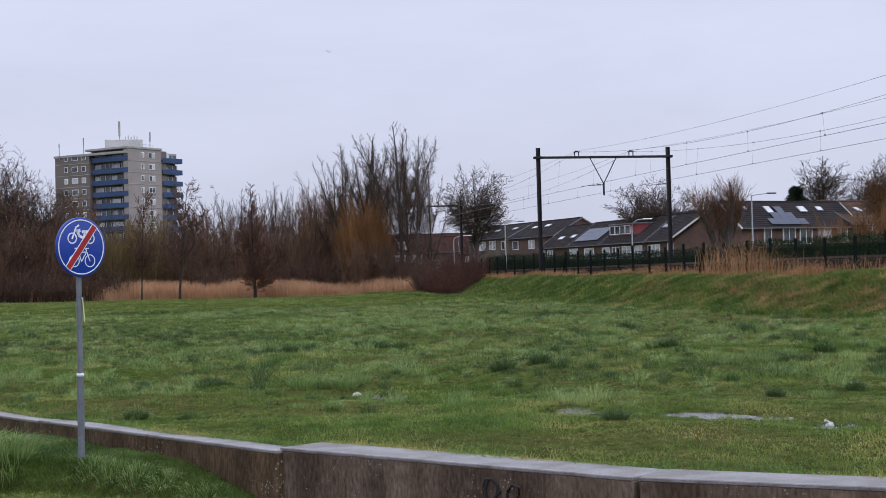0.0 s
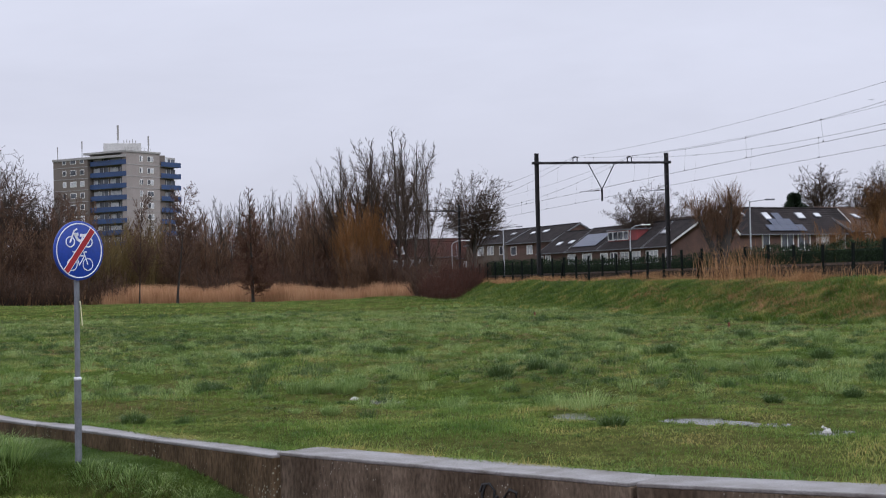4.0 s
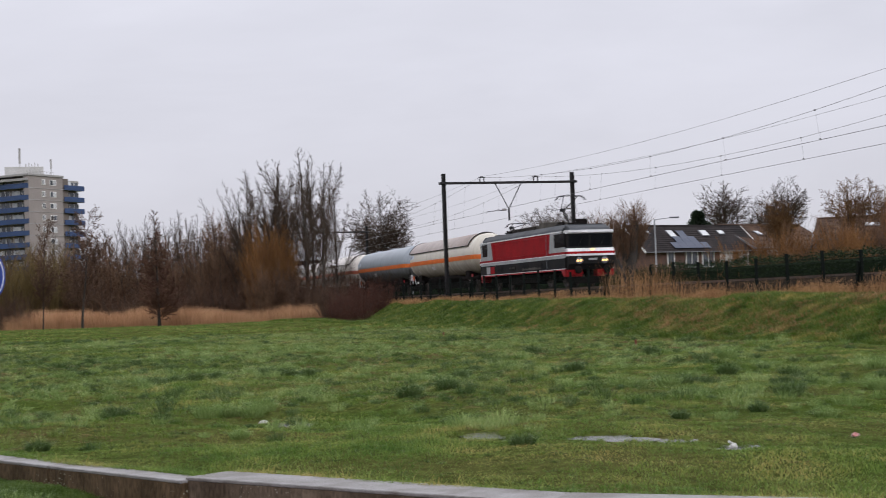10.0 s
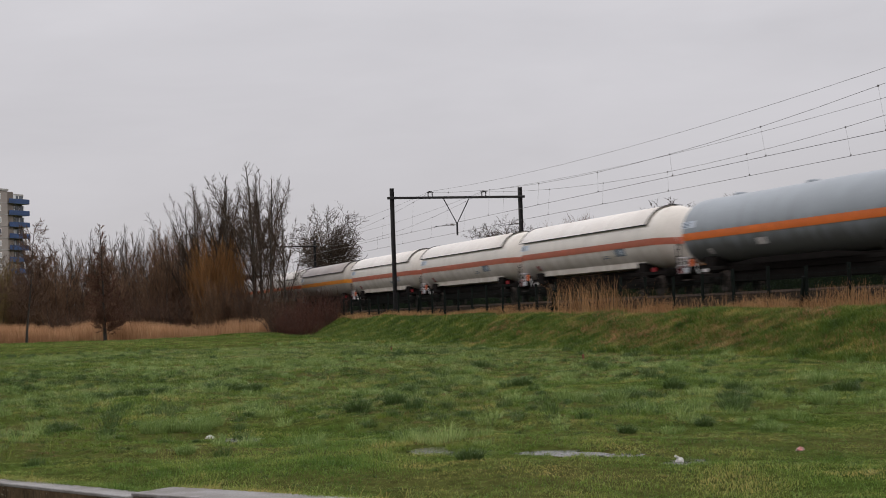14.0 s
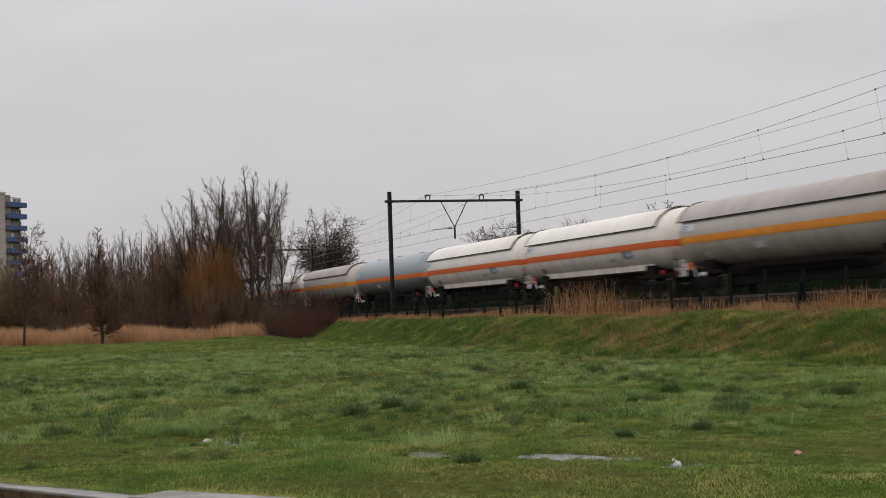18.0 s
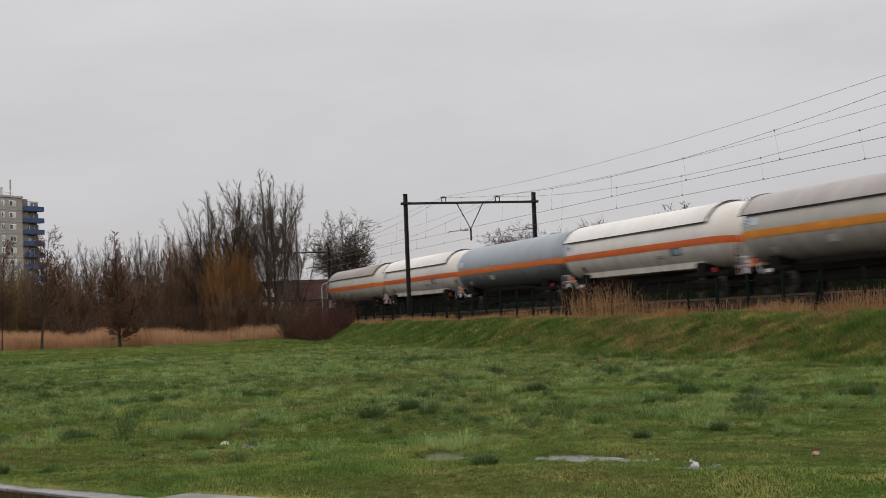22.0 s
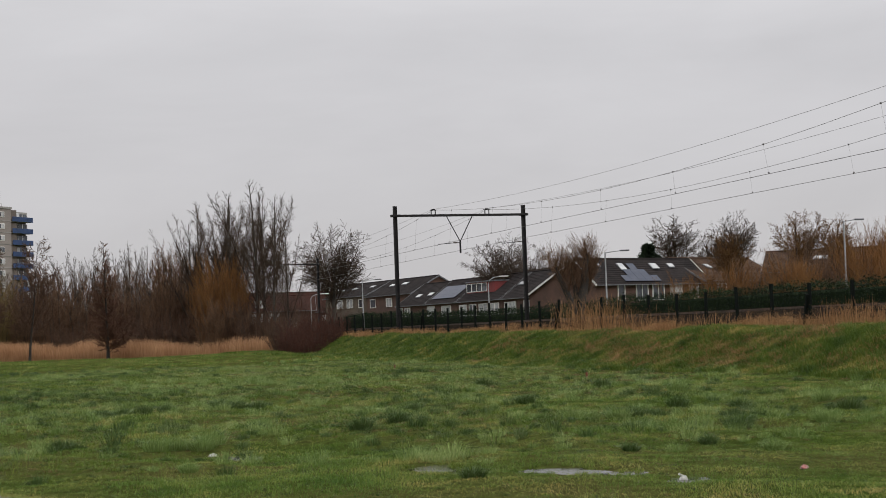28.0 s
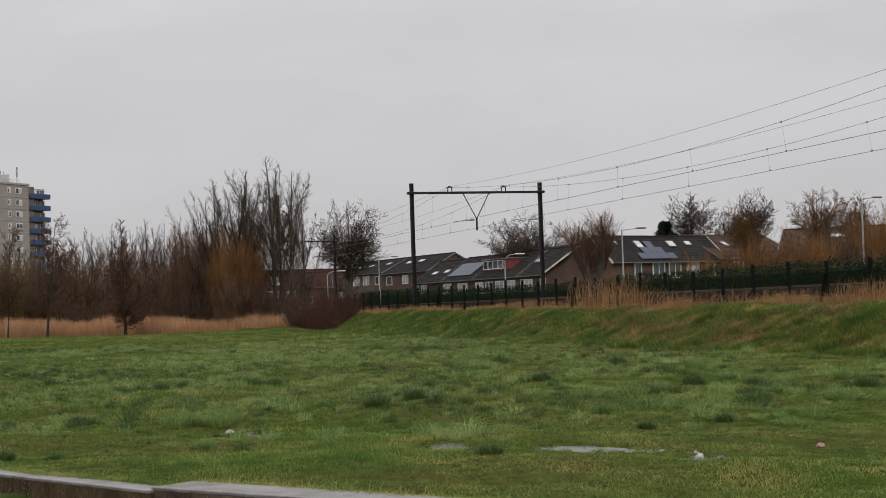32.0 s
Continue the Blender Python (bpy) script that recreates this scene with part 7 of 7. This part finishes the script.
# ---- reeds, dry grass and meadow grass ----
G_MEADOW = leafy("meadow_blades", [(0.05, (0.050, 0.105, 0.016)), (0.35, (0.117, 0.196, 0.033)), (0.62, (0.192, 0.251, 0.054)), (0.84, (0.313, 0.300, 0.088)), (0.98, (0.432, 0.338, 0.118))], 0.6, 2.1, 0.25)
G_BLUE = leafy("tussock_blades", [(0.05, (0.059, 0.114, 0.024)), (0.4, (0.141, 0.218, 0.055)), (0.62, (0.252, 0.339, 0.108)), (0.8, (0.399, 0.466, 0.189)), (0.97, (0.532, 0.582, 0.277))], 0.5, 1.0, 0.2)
G_VERGE = leafy("verge_blades", [(0.05, (0.034, 0.071, 0.009)), (0.45, (0.072, 0.125, 0.018)), (0.7, (0.124, 0.178, 0.036)), (0.95, (0.260, 0.285, 0.086))], 0.5, 1.0, 0.3)
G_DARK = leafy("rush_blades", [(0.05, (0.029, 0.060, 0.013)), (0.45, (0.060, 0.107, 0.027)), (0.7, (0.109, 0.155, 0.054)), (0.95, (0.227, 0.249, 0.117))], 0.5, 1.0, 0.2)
G_BANK = leafy("bank_blades", [(0.05, (0.041, 0.081, 0.011)), (0.45, (0.091, 0.149, 0.021)), (0.72, (0.164, 0.202, 0.039)), (0.86, (0.327, 0.272, 0.070)), (0.97, (0.491, 0.362, 0.121))], 0.6, 1.8, 0.35)
G_REED = leafy("dry_reed", [(0.1, (0.29, 0.150, 0.078)), (0.5, (0.49, 0.28, 0.150)), (0.9, (0.64, 0.42, 0.245))], 0.9)
G_DRY = leafy("dry_grass", [(0.1, (0.180, 0.086, 0.037)), (0.5, (0.350, 0.192, 0.089)), (0.9, (0.509, 0.317, 0.156))], 0.8, 1.0, 0.3)


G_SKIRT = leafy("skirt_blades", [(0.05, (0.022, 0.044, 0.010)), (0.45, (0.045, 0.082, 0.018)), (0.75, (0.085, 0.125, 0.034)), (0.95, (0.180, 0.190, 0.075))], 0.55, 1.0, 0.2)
G_TUFT = leafy("tuft_blades", [(0.05, (0.043, 0.081, 0.010)), (0.4, (0.093, 0.150, 0.021)), (0.7, (0.173, 0.223, 0.039)), (0.95, (0.324, 0.327, 0.083))], 0.55, 1.3, 0.2)
G_PALE = leafy("pale_tuft_blades", [(0.05, (0.061, 0.106, 0.022)), (0.4, (0.152, 0.206, 0.052)), (0.7, (0.285, 0.328, 0.108)), (0.95, (0.446, 0.470, 0.189))], 0.5, 1.3, 0.2)
G_OLD = leafy("withered_blades", [(0.05, (0.085, 0.058, 0.024)), (0.5, (0.19, 0.140, 0.060)), (0.95, (0.33, 0.25, 0.13))], 0.7, 1.0, 0.2)


def blades(x, y, h, w, lean, r, z=None, bend=0.5, a=None):
    """Bent blades of two pieces each, rooted on the land."""
    n = len(x)
    z = land(x, y) - 0.015 if z is None else z
    a = r.uniform(0, 2 * np.pi, n) if a is None else a
    f = r.uniform(0, 2 * np.pi, n)
    ux, uy = np.cos(f) * w / 2, np.sin(f) * w / 2
    dx, dy = np.cos(a) * lean * h, np.sin(a) * lean * h
    v = np.empty((n, 5, 3))
    v[:, 0] = np.stack([x - ux, y - uy, z], 1)
    v[:, 1] = np.stack([x + ux, y + uy, z], 1)
    mz = z + h * 0.6
    v[:, 2] = np.stack([x + dx * 0.4 + ux * 0.75, y + dy * 0.4 + uy * 0.75, mz], 1)
    v[:, 3] = np.stack([x + dx * 0.4 - ux * 0.75, y + dy * 0.4 - uy * 0.75, mz], 1)
    v[:, 4] = np.stack([x + dx * (1 + bend), y + dy * (1 + bend), z + h * np.clip(1 - lean * 0.4, 0.3, 1)], 1)
    i = np.arange(n)[:, None] * 5
    tri = np.concatenate([i + np.array([[0, 1, 2]]), i + np.array([[0, 2, 3]]), i + np.array([[3, 2, 4]])], 1).reshape(-1, 3)
    return v.reshape(-1, 3), tri


def lay(name, sets, material, label, cat):
    vs, fs, k = [], [], 0
    for v, f in sets:
        vs.append(v)
        fs.append(f + k)
        k += len(v)
    o = new(name, soup(name, np.concatenate(vs), np.concatenate(fs), material))
    return tagged(o, label, cat, kind="stuff")


R_ = np.random.RandomState(12)


def meadow_points(n, y0, y1):
    """Points of the open meadow, between the walls and the bank."""
    u = R_.rand(n)
    y = np.sqrt(y0 * y0 + u * (y1 * y1 - y0 * y0))
    x = -0.09 * y - 2 + R_.rand(n) * (0.80 * y + 4)
    ok = (x < 21.5) & (front_of_wall(x, y) < np.where(x > 1.2, -0.52, -0.3))
    for px_, py_, pa, pb in PUDDLES:
        inside = (((x - px_) / (pa * 1.05)) ** 2 + ((y - py_) / (pb * 1.05)) ** 2 < 1) & (R_.rand(n) > 0.06)
        ok &= ~inside
    return x[ok], y[ok]


sets = []
for n, y0, y1, h0, h1, w in ((190000, 6, 19, 0.03, 0.075, 0.007), (170000, 19, 36, 0.03, 0.11, 0.010), (120000, 36, 75, 0.04, 0.14, 0.018), (120000, 75, 170, 0.05, 0.18, 0.04)):
    x, y = meadow_points(n, y0, y1)
    c = clump_noise(x, y)
    h = (h0 + (h1 - h0) * c ** 2) * R_.uniform(0.6, 1.3, len(x))
    sets.append(blades(x, y, h, np.full(len(x), w), R_.uniform(0.2, 0.9, len(x)), R_))
lay("meadow_grass", sets, G_MEADOW, "short rough green meadow grass", "grass")


def tussock_set(cx, cy, rad, n, h, w, spread=1.0):
    q, a = rad * np.sqrt(R_.rand(n)), R_.uniform(0, 2 * np.pi, n)
    x, y = cx + q * np.cos(a), cy + q * np.sin(a)
    out_ = q / rad
    return blades(x, y, h * R_.uniform(0.7, 1.15, n) * (1.05 - 0.45 * out_), np.full(n, w), (0.15 + 0.75 * out_ + R_.uniform(0, 0.3, n)) * spread * 0.8, R_, bend=0.8, a=a + R_.normal(size=n) * 0.5)


def rosettes(x, y, n, rad, h, w):
    """Round tussocks: n fine blades each, upright in the middle and arching over at the rim; rad, h: one for each."""
    m = len(x)
    q, a = np.sqrt(R_.rand(m, n)), R_.uniform(0, 2 * np.pi, (m, n))
    bx, by = x[:, None] + rad[:, None] * 0.55 * q * np.cos(a), y[:, None] + rad[:, None] * 0.55 * q * np.sin(a)
    bh = h[:, None] * R_.uniform(0.55, 1.1, (m, n)) * (1.08 - 0.3 * q)
    bw = np.broadcast_to((w + 0.00016 * y)[:, None], (m, n))
    lean = np.clip((0.08 + 0.8 * q * q + R_.uniform(-0.05, 0.3, (m, n))) * np.minimum(2.2, rad / h)[:, None], 0.03, 1.5)
    return blades(bx.ravel(), by.ravel(), bh.ravel(), bw.ravel(), lean.ravel(), R_, bend=0.55, a=(a + 0.45 * R_.normal(size=(m, n))).ravel())


def scatter(n, y0, y1, cut, off):
    """Points of the meadow where the patches of that offset rise over a height that varies with the distance."""
    x, y = meadow_points(n, y0, y1)
    sel = clump_noise(0.55 * x + off, 0.55 * y) + 0.12 * R_.normal(size=len(x)) > cut(y)
    return x[sel], y[sel]


def band(y):
    """Tussocks crowd between 18 and 45 m and thin out nearer and farther."""
    return 0.50 + 0.5 * step(19, 15.5, y) + 0.28 * step(40, 60, y)


TUS = ((2.5, 31.6), (2.9, 31.8), (3.3, 31.5), (3.8, 31.7), (4.9, 31.8), (5.3, 31.7), (5.7, 31.9), (1.27, 23.5), (0.1, 17.6), (12.2, 25.3), (4.77, 14.6), (11.2, 21.3), (13.1, 38.9), (8.1, 28.5), (5.6, 22.6), (6.4, 23.3), (10.3, 28.1), (10.5, 23.5), (14.1, 22.6), (8.8, 17.4), (12.7, 23.8), (10.3, 19.4), (7.6, 17.1), (14.2, 33.5))
TUP = ((2.4, 21.3), (2.7, 21.5), (3.0, 21.2), (3.2, 21.6), (2.32, 17.5), (9.2, 23.0), (9.6, 23.2), (10.0, 22.9), (11.2, 24.7), (7.0, 27.6), (7.2, 28.0), (4.5, 24.9), (5.7, 35.2), (14.8, 24.6), (14.1, 29.2), (9.0, 16.1), (11.6, 19.2))
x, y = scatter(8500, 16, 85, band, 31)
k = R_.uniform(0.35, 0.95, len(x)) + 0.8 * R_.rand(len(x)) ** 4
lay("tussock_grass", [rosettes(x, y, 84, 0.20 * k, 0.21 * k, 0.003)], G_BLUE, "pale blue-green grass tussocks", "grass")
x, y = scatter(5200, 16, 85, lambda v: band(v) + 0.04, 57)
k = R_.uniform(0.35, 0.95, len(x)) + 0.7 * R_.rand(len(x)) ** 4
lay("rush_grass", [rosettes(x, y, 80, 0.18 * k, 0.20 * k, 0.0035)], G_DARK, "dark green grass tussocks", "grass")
# Low blades tinted dark to stand for shade at the tussocks' feet.
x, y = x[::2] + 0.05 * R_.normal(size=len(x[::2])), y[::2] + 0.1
lay("rush_shade", [rosettes(x, y, 64, 0.18 * k[::2], 0.12 * k[::2], 0.004)], G_SKIRT, "low blades coloured as shade at the feet of rush tussocks", "grass")


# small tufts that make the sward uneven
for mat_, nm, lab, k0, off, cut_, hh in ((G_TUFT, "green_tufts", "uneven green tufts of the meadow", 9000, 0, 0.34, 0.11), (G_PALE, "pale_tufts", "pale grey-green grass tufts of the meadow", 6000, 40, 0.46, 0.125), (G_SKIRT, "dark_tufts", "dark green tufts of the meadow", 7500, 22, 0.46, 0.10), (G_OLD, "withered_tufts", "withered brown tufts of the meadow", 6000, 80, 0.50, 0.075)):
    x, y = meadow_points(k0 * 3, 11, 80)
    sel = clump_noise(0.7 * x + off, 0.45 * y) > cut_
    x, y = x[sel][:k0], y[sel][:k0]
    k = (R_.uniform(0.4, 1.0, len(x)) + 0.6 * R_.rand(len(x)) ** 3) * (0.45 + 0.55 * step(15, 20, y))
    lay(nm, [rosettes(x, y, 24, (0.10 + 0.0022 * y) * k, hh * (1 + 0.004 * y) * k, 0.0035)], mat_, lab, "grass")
# tufts that stand in and round the puddles
tx_, ty_ = [], []
for px_, py_, pa, pb in PUDDLES:
    a_, q_ = R_.uniform(0, 6.28, 16), R_.uniform(0.75, 1.35, 16)
    tx_.append(px_ + pa * q_ * np.cos(a_)), ty_.append(py_ + pb * q_ * np.sin(a_))
tx_, ty_ = np.concatenate(tx_), np.concatenate(ty_)
lay("puddle_tufts", [rosettes(tx_, ty_, 30, R_.uniform(0.03, 0.09, len(tx_)), R_.uniform(0.04, 0.09, len(tx_)), 0.004)], G_TUFT, "small green tufts in the shallow puddles", "grass")
# single large tussocks
for rows_, lab, mat_ in ((TUS, "dark green rush tussock in the meadow", G_DARK), (TUP, "pale blue-green grass tussock in the meadow", G_BLUE)):
    for cx, cy in rows_:
        k = R_.uniform(0.8, 1.1) * (0.6 if cy < 18.5 else 1.0)
        v, f = rosettes(np.array([cx]), np.array([cy]), 380, np.array([0.32 * k]), np.array([0.31 * k]), 0.0035)
        zz = float(land(cx, cy))
        o = new("grass_tussock", soup("grass_tussock", v - np.array([[cx, cy, zz]]), f, mat_))
        o.matrix_world = pose(cx, cy, zz)
        tagged(o, lab, "grass tussock", "large tussocks")

# verge between the path and the walls


def within(poly, x, y):
    odd = np.zeros(len(x), bool)
    for (ax, ay), (bx, by) in zip(poly, poly[1:] + poly[:1]):
        odd ^= ((ay > y) != (by > y)) & (x < (bx - ax) * (y - ay) / (by - ay + 1e-12) + ax)
    return odd


n = 260000
y = 12.9 + 16 * R_.rand(n) ** 1.6
x = -9.5 + 11.4 * R_.rand(n)
jit = 0.16 * R_.normal(size=n)
keep = (front_of_wall(x, y) > 0.02) & (~within(OUT, x + jit, y + jit) | (land(x, y) > -0.285)) & (front_of_wall(x, y) < 3.2)
x, y = x[keep], y[keep]
c = clump_noise(1.7 * x, 1.7 * y)
n2 = 200000
x2, y2 = -2.6 + 4.1 * R_.rand(n2), 12.9 + 4.6 * R_.rand(n2)
j2 = 0.12 * R_.normal(size=n2)
k2 = (front_of_wall(x2, y2) > 0.02) & (~within(OUT, x2 + j2, y2 + j2) | (land(x2, y2) > -0.285))
x, y = np.concatenate([x, x2[k2]]), np.concatenate([y, y2[k2]])
c = clump_noise(1.7 * x, 1.7 * y)
vs_ = [blades(x, y, (0.035 + 0.065 * c) * R_.uniform(0.6, 1.3, len(x)), np.full(len(x), 0.006), R_.uniform(0.2, 0.9, len(x)), R_)]
for cx, cy in ((-1.65, 16.9), (-2.0, 17.5), (-1.4, 16.6), (-2.4, 18.2), (-1.9, 16.2), (-2.5, 17.2)):
    vs_.append(tussock_set(cx, cy, 0.3, 420, 0.30, 0.008))
lay("verge_grass", vs_, G_VERGE, "lush green grass verge before the wall", "grass")
vs_ = []
for cx, cy, k in ((-0.15, 14.85, 1.1), (0.05, 14.65, 1.2), (-0.35, 15.05, 1.0), (0.3, 14.45, 0.9), (0.72, 14.0, 0.9), (0.95, 13.75, 0.8), (0.6, 14.15, 0.7), (1.12, 13.5, 0.8), (1.05, 13.3, 0.7), (0.8, 13.75, 0.7), (-1.55, 16.5, 1.6), (-1.75, 16.7, 1.8)):
    vs_.append(rosettes(np.array([cx]), np.array([cy]), 170, np.array([0.24]), np.array([0.15 * k]), 0.004))
for cx, cy in ((-1.16, 15.8), (-1.42, 16.0), (-1.6, 16.2)):
    vs_.append(rosettes(np.array([cx]), np.array([cy]), 230, np.array([0.46]), np.array([0.40]), 0.006))
lay("verge_tussocks", vs_, G_BLUE, "pale blue-green grass tufts on the verge", "grass")
# ragged edge of the verge, creeping over the path
ex_, ey_ = [], []
for (ax, ay), (bx, by) in zip(OUT[1:8], OUT[2:9]):
    f_ = R_.rand(26)
    ex_.append(ax + (bx - ax) * f_ - 0.12 * np.abs(R_.normal(size=26))), ey_.append(ay + (by - ay) * f_ - 0.14 * np.abs(R_.normal(size=26)))
ex_, ey_ = np.concatenate(ex_), np.concatenate(ey_)
ez_ = np.repeat(np.maximum(land(ex_, ey_), -0.262), 40)
v_, f_ = rosettes(ex_, ey_, 40, R_.uniform(0.05, 0.15, len(ex_)), R_.uniform(0.05, 0.12, len(ex_)), 0.004)
v_ = v_.reshape(-1, 5, 3)
v_[:, :, 2] += (ez_ - v_[:, 0, 2])[:, None]
lay("verge_edge_tufts", [(v_.reshape(-1, 3), f_)], G_TUFT, "ragged green tufts along the path's edge", "grass")
# fringe that hangs over the wall tops
vs_ = []
for p, q, off, nn in ((WALL_L[1], WALL_L[0], 0.21, 20000), (WALL_R[0], WALL_R[1], 0.44, 6500), (WALL_S[0], WALL_S[1], 0.44, 9000)):
    d_ = (Vector(q) - Vector(p)).normalized()
    t_ = R_.rand(nn) * (Vector(q) - Vector(p)).length
    nn_ = (-d_.y, d_.x) if -d_.y + d_.x > 0 else (d_.y, -d_.x)
    o_ = off + 0.12 * R_.rand(nn) + 0.05 * np.sin(2.1 * t_)
    x, y = p[0] + d_.x * t_ + nn_[0] * o_, p[1] + d_.y * t_ + nn_[1] * o_
    vs_.append(blades(x, y, R_.uniform(0.04, 0.12, nn) + 0.12 * (R_.rand(nn) > 0.985), np.full(nn, 0.006), R_.uniform(0.2, 0.9, nn), R_, z=np.full(nn, ZM - 0.03)))
lay("wall_fringe_grass", vs_, G_MEADOW, "grass fringe along the wall top", "grass")

# bank grass
sets = []
for n, y0, y1, w in ((90000, 30, 70, 0.020), (60000, 70, 150, 0.036)):
    y = y0 + (y1 - y0) * R_.rand(n)
    x = 20.3 + 5.4 * R_.rand(n)
    c = clump_noise(0.8 * x, 0.8 * y)
    sets.append(blades(x, y, (0.10 + 0.22 * c) * R_.uniform(0.6, 1.2, n), np.full(n, w), R_.uniform(0.3, 1.1, n), R_))
lay("bank_grass", sets, G_BANK, "long green grass on the railway bank", "grass")
nb = 5200
y = 31 + 85 * R_.rand(nb)
x = 20.6 + 4.6 * R_.rand(nb)
lay("bank_tufts", [rosettes(x[::2], y[::2], 34, R_.uniform(0.22, 0.42, nb // 2), R_.uniform(0.16, 0.32, nb // 2), 0.006)], G_BANK, "long tufts of green grass on the bank", "grass")
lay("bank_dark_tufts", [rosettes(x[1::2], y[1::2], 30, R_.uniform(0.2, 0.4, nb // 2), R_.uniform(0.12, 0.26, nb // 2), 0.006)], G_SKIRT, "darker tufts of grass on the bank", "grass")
# dry grass along the fence and tall dry reed stand
sets = []
n = 38000
y = 32 + 98 * R_.rand(n)
x = FX - 0.45 + 1.6 * R_.rand(n) ** 1.4 + 0.2 * np.sin(0.8 * y)
c = clump_noise(0.6 * x, 0.9 * y)
sets.append(blades(x, y, (0.14 + 0.40 * c) * R_.uniform(0.5, 1.3, n), np.full(n, 0.010) + 0.00010 * y, R_.uniform(0.1, 0.6, n), R_))
for cy, ry, cnt, hh in ((60.5, 2.8, 300, 1.95), (57.0, 3.8, 230, 1.35), (53.0, 2.4, 160, 0.9), (39.6, 1.6, 420, 1.0), (45, 2.2, 160, 0.8), (68, 3.0, 160, 0.8), (48.5, 1.5, 120, 0.8)):
    y = cy + ry * R_.normal(size=cnt) * 0.6
    x = FX - 0.25 + 0.35 * R_.normal(size=cnt)
    sets.append(blades(x, y, hh * R_.uniform(0.45, 1.1, cnt), np.full(cnt, 0.014), R_.uniform(0.02, 0.45, cnt), R_))
lay("dry_grass_strip", sets, G_DRY, "tall dry tan grass and reeds along the fence", "grass")
# patches of dead grass on the bank
x, y = 20.8 + 4.2 * R_.rand(5200), 31 + 62 * R_.rand(5200)
sel = clump_noise(0.5 * x + 17, 0.35 * y) + 0.10 * R_.normal(size=len(x)) > 0.53 + 0.3 * step(52, 74, y) - 0.30 * step(46, 35, y)
x, y = x[sel][:2000], y[sel][:2000]
lay("dead_grass", [rosettes(x, y, 34, np.full(len(x), 0.30), R_.uniform(0.14, 0.26, len(x)), 0.006)], G_DRY, "patches of flattened yellow grass on the bank", "grass")

# reed bed at the far edge of the meadow
n = 52000
u, v_ = R_.rand(n), R_.rand(n)
x = -17 + 42 * u
ex = np.interp(x, (-17, -13.1, 4.2, 12, 18.1, 24.2, 25), (174, 171, 153, 144, 136, 128.5, 128))
y = ex + 0.6 + 11 * v_ ** 1.2 + 0.8 * np.sin(1.1 * x)
h = R_.uniform(1.15, 2.5, n) * np.clip(0.75 + v_ * 1.6, 0.7, 1.0) * (1 - 0.30 * step(12, 22, x)) * (0.95 + 0.10 * np.sin(0.6 * x) + 0.10 * np.sin(2.9 * x) * np.sin(1.7 * x + 1))
lay("reed_bed", [blades(x, y, h, np.full(n, 0.03), R_.uniform(0.02, 0.22, n), R_, z=land(x, y) - 0.05)], G_REED, "dry tan reed bed at the meadow's edge", "reeds")


def motions():
    """All that moves: the train along its track, and the gulls."""
    for ob, off in TRAIN:
        walk(ob, [(t, pose(TRACKS[0], lead(t) + off, ZRAIL)) for t in range(0, 33)])
    for ob, rows in GULLS:
        walk(ob, rows)


motions()
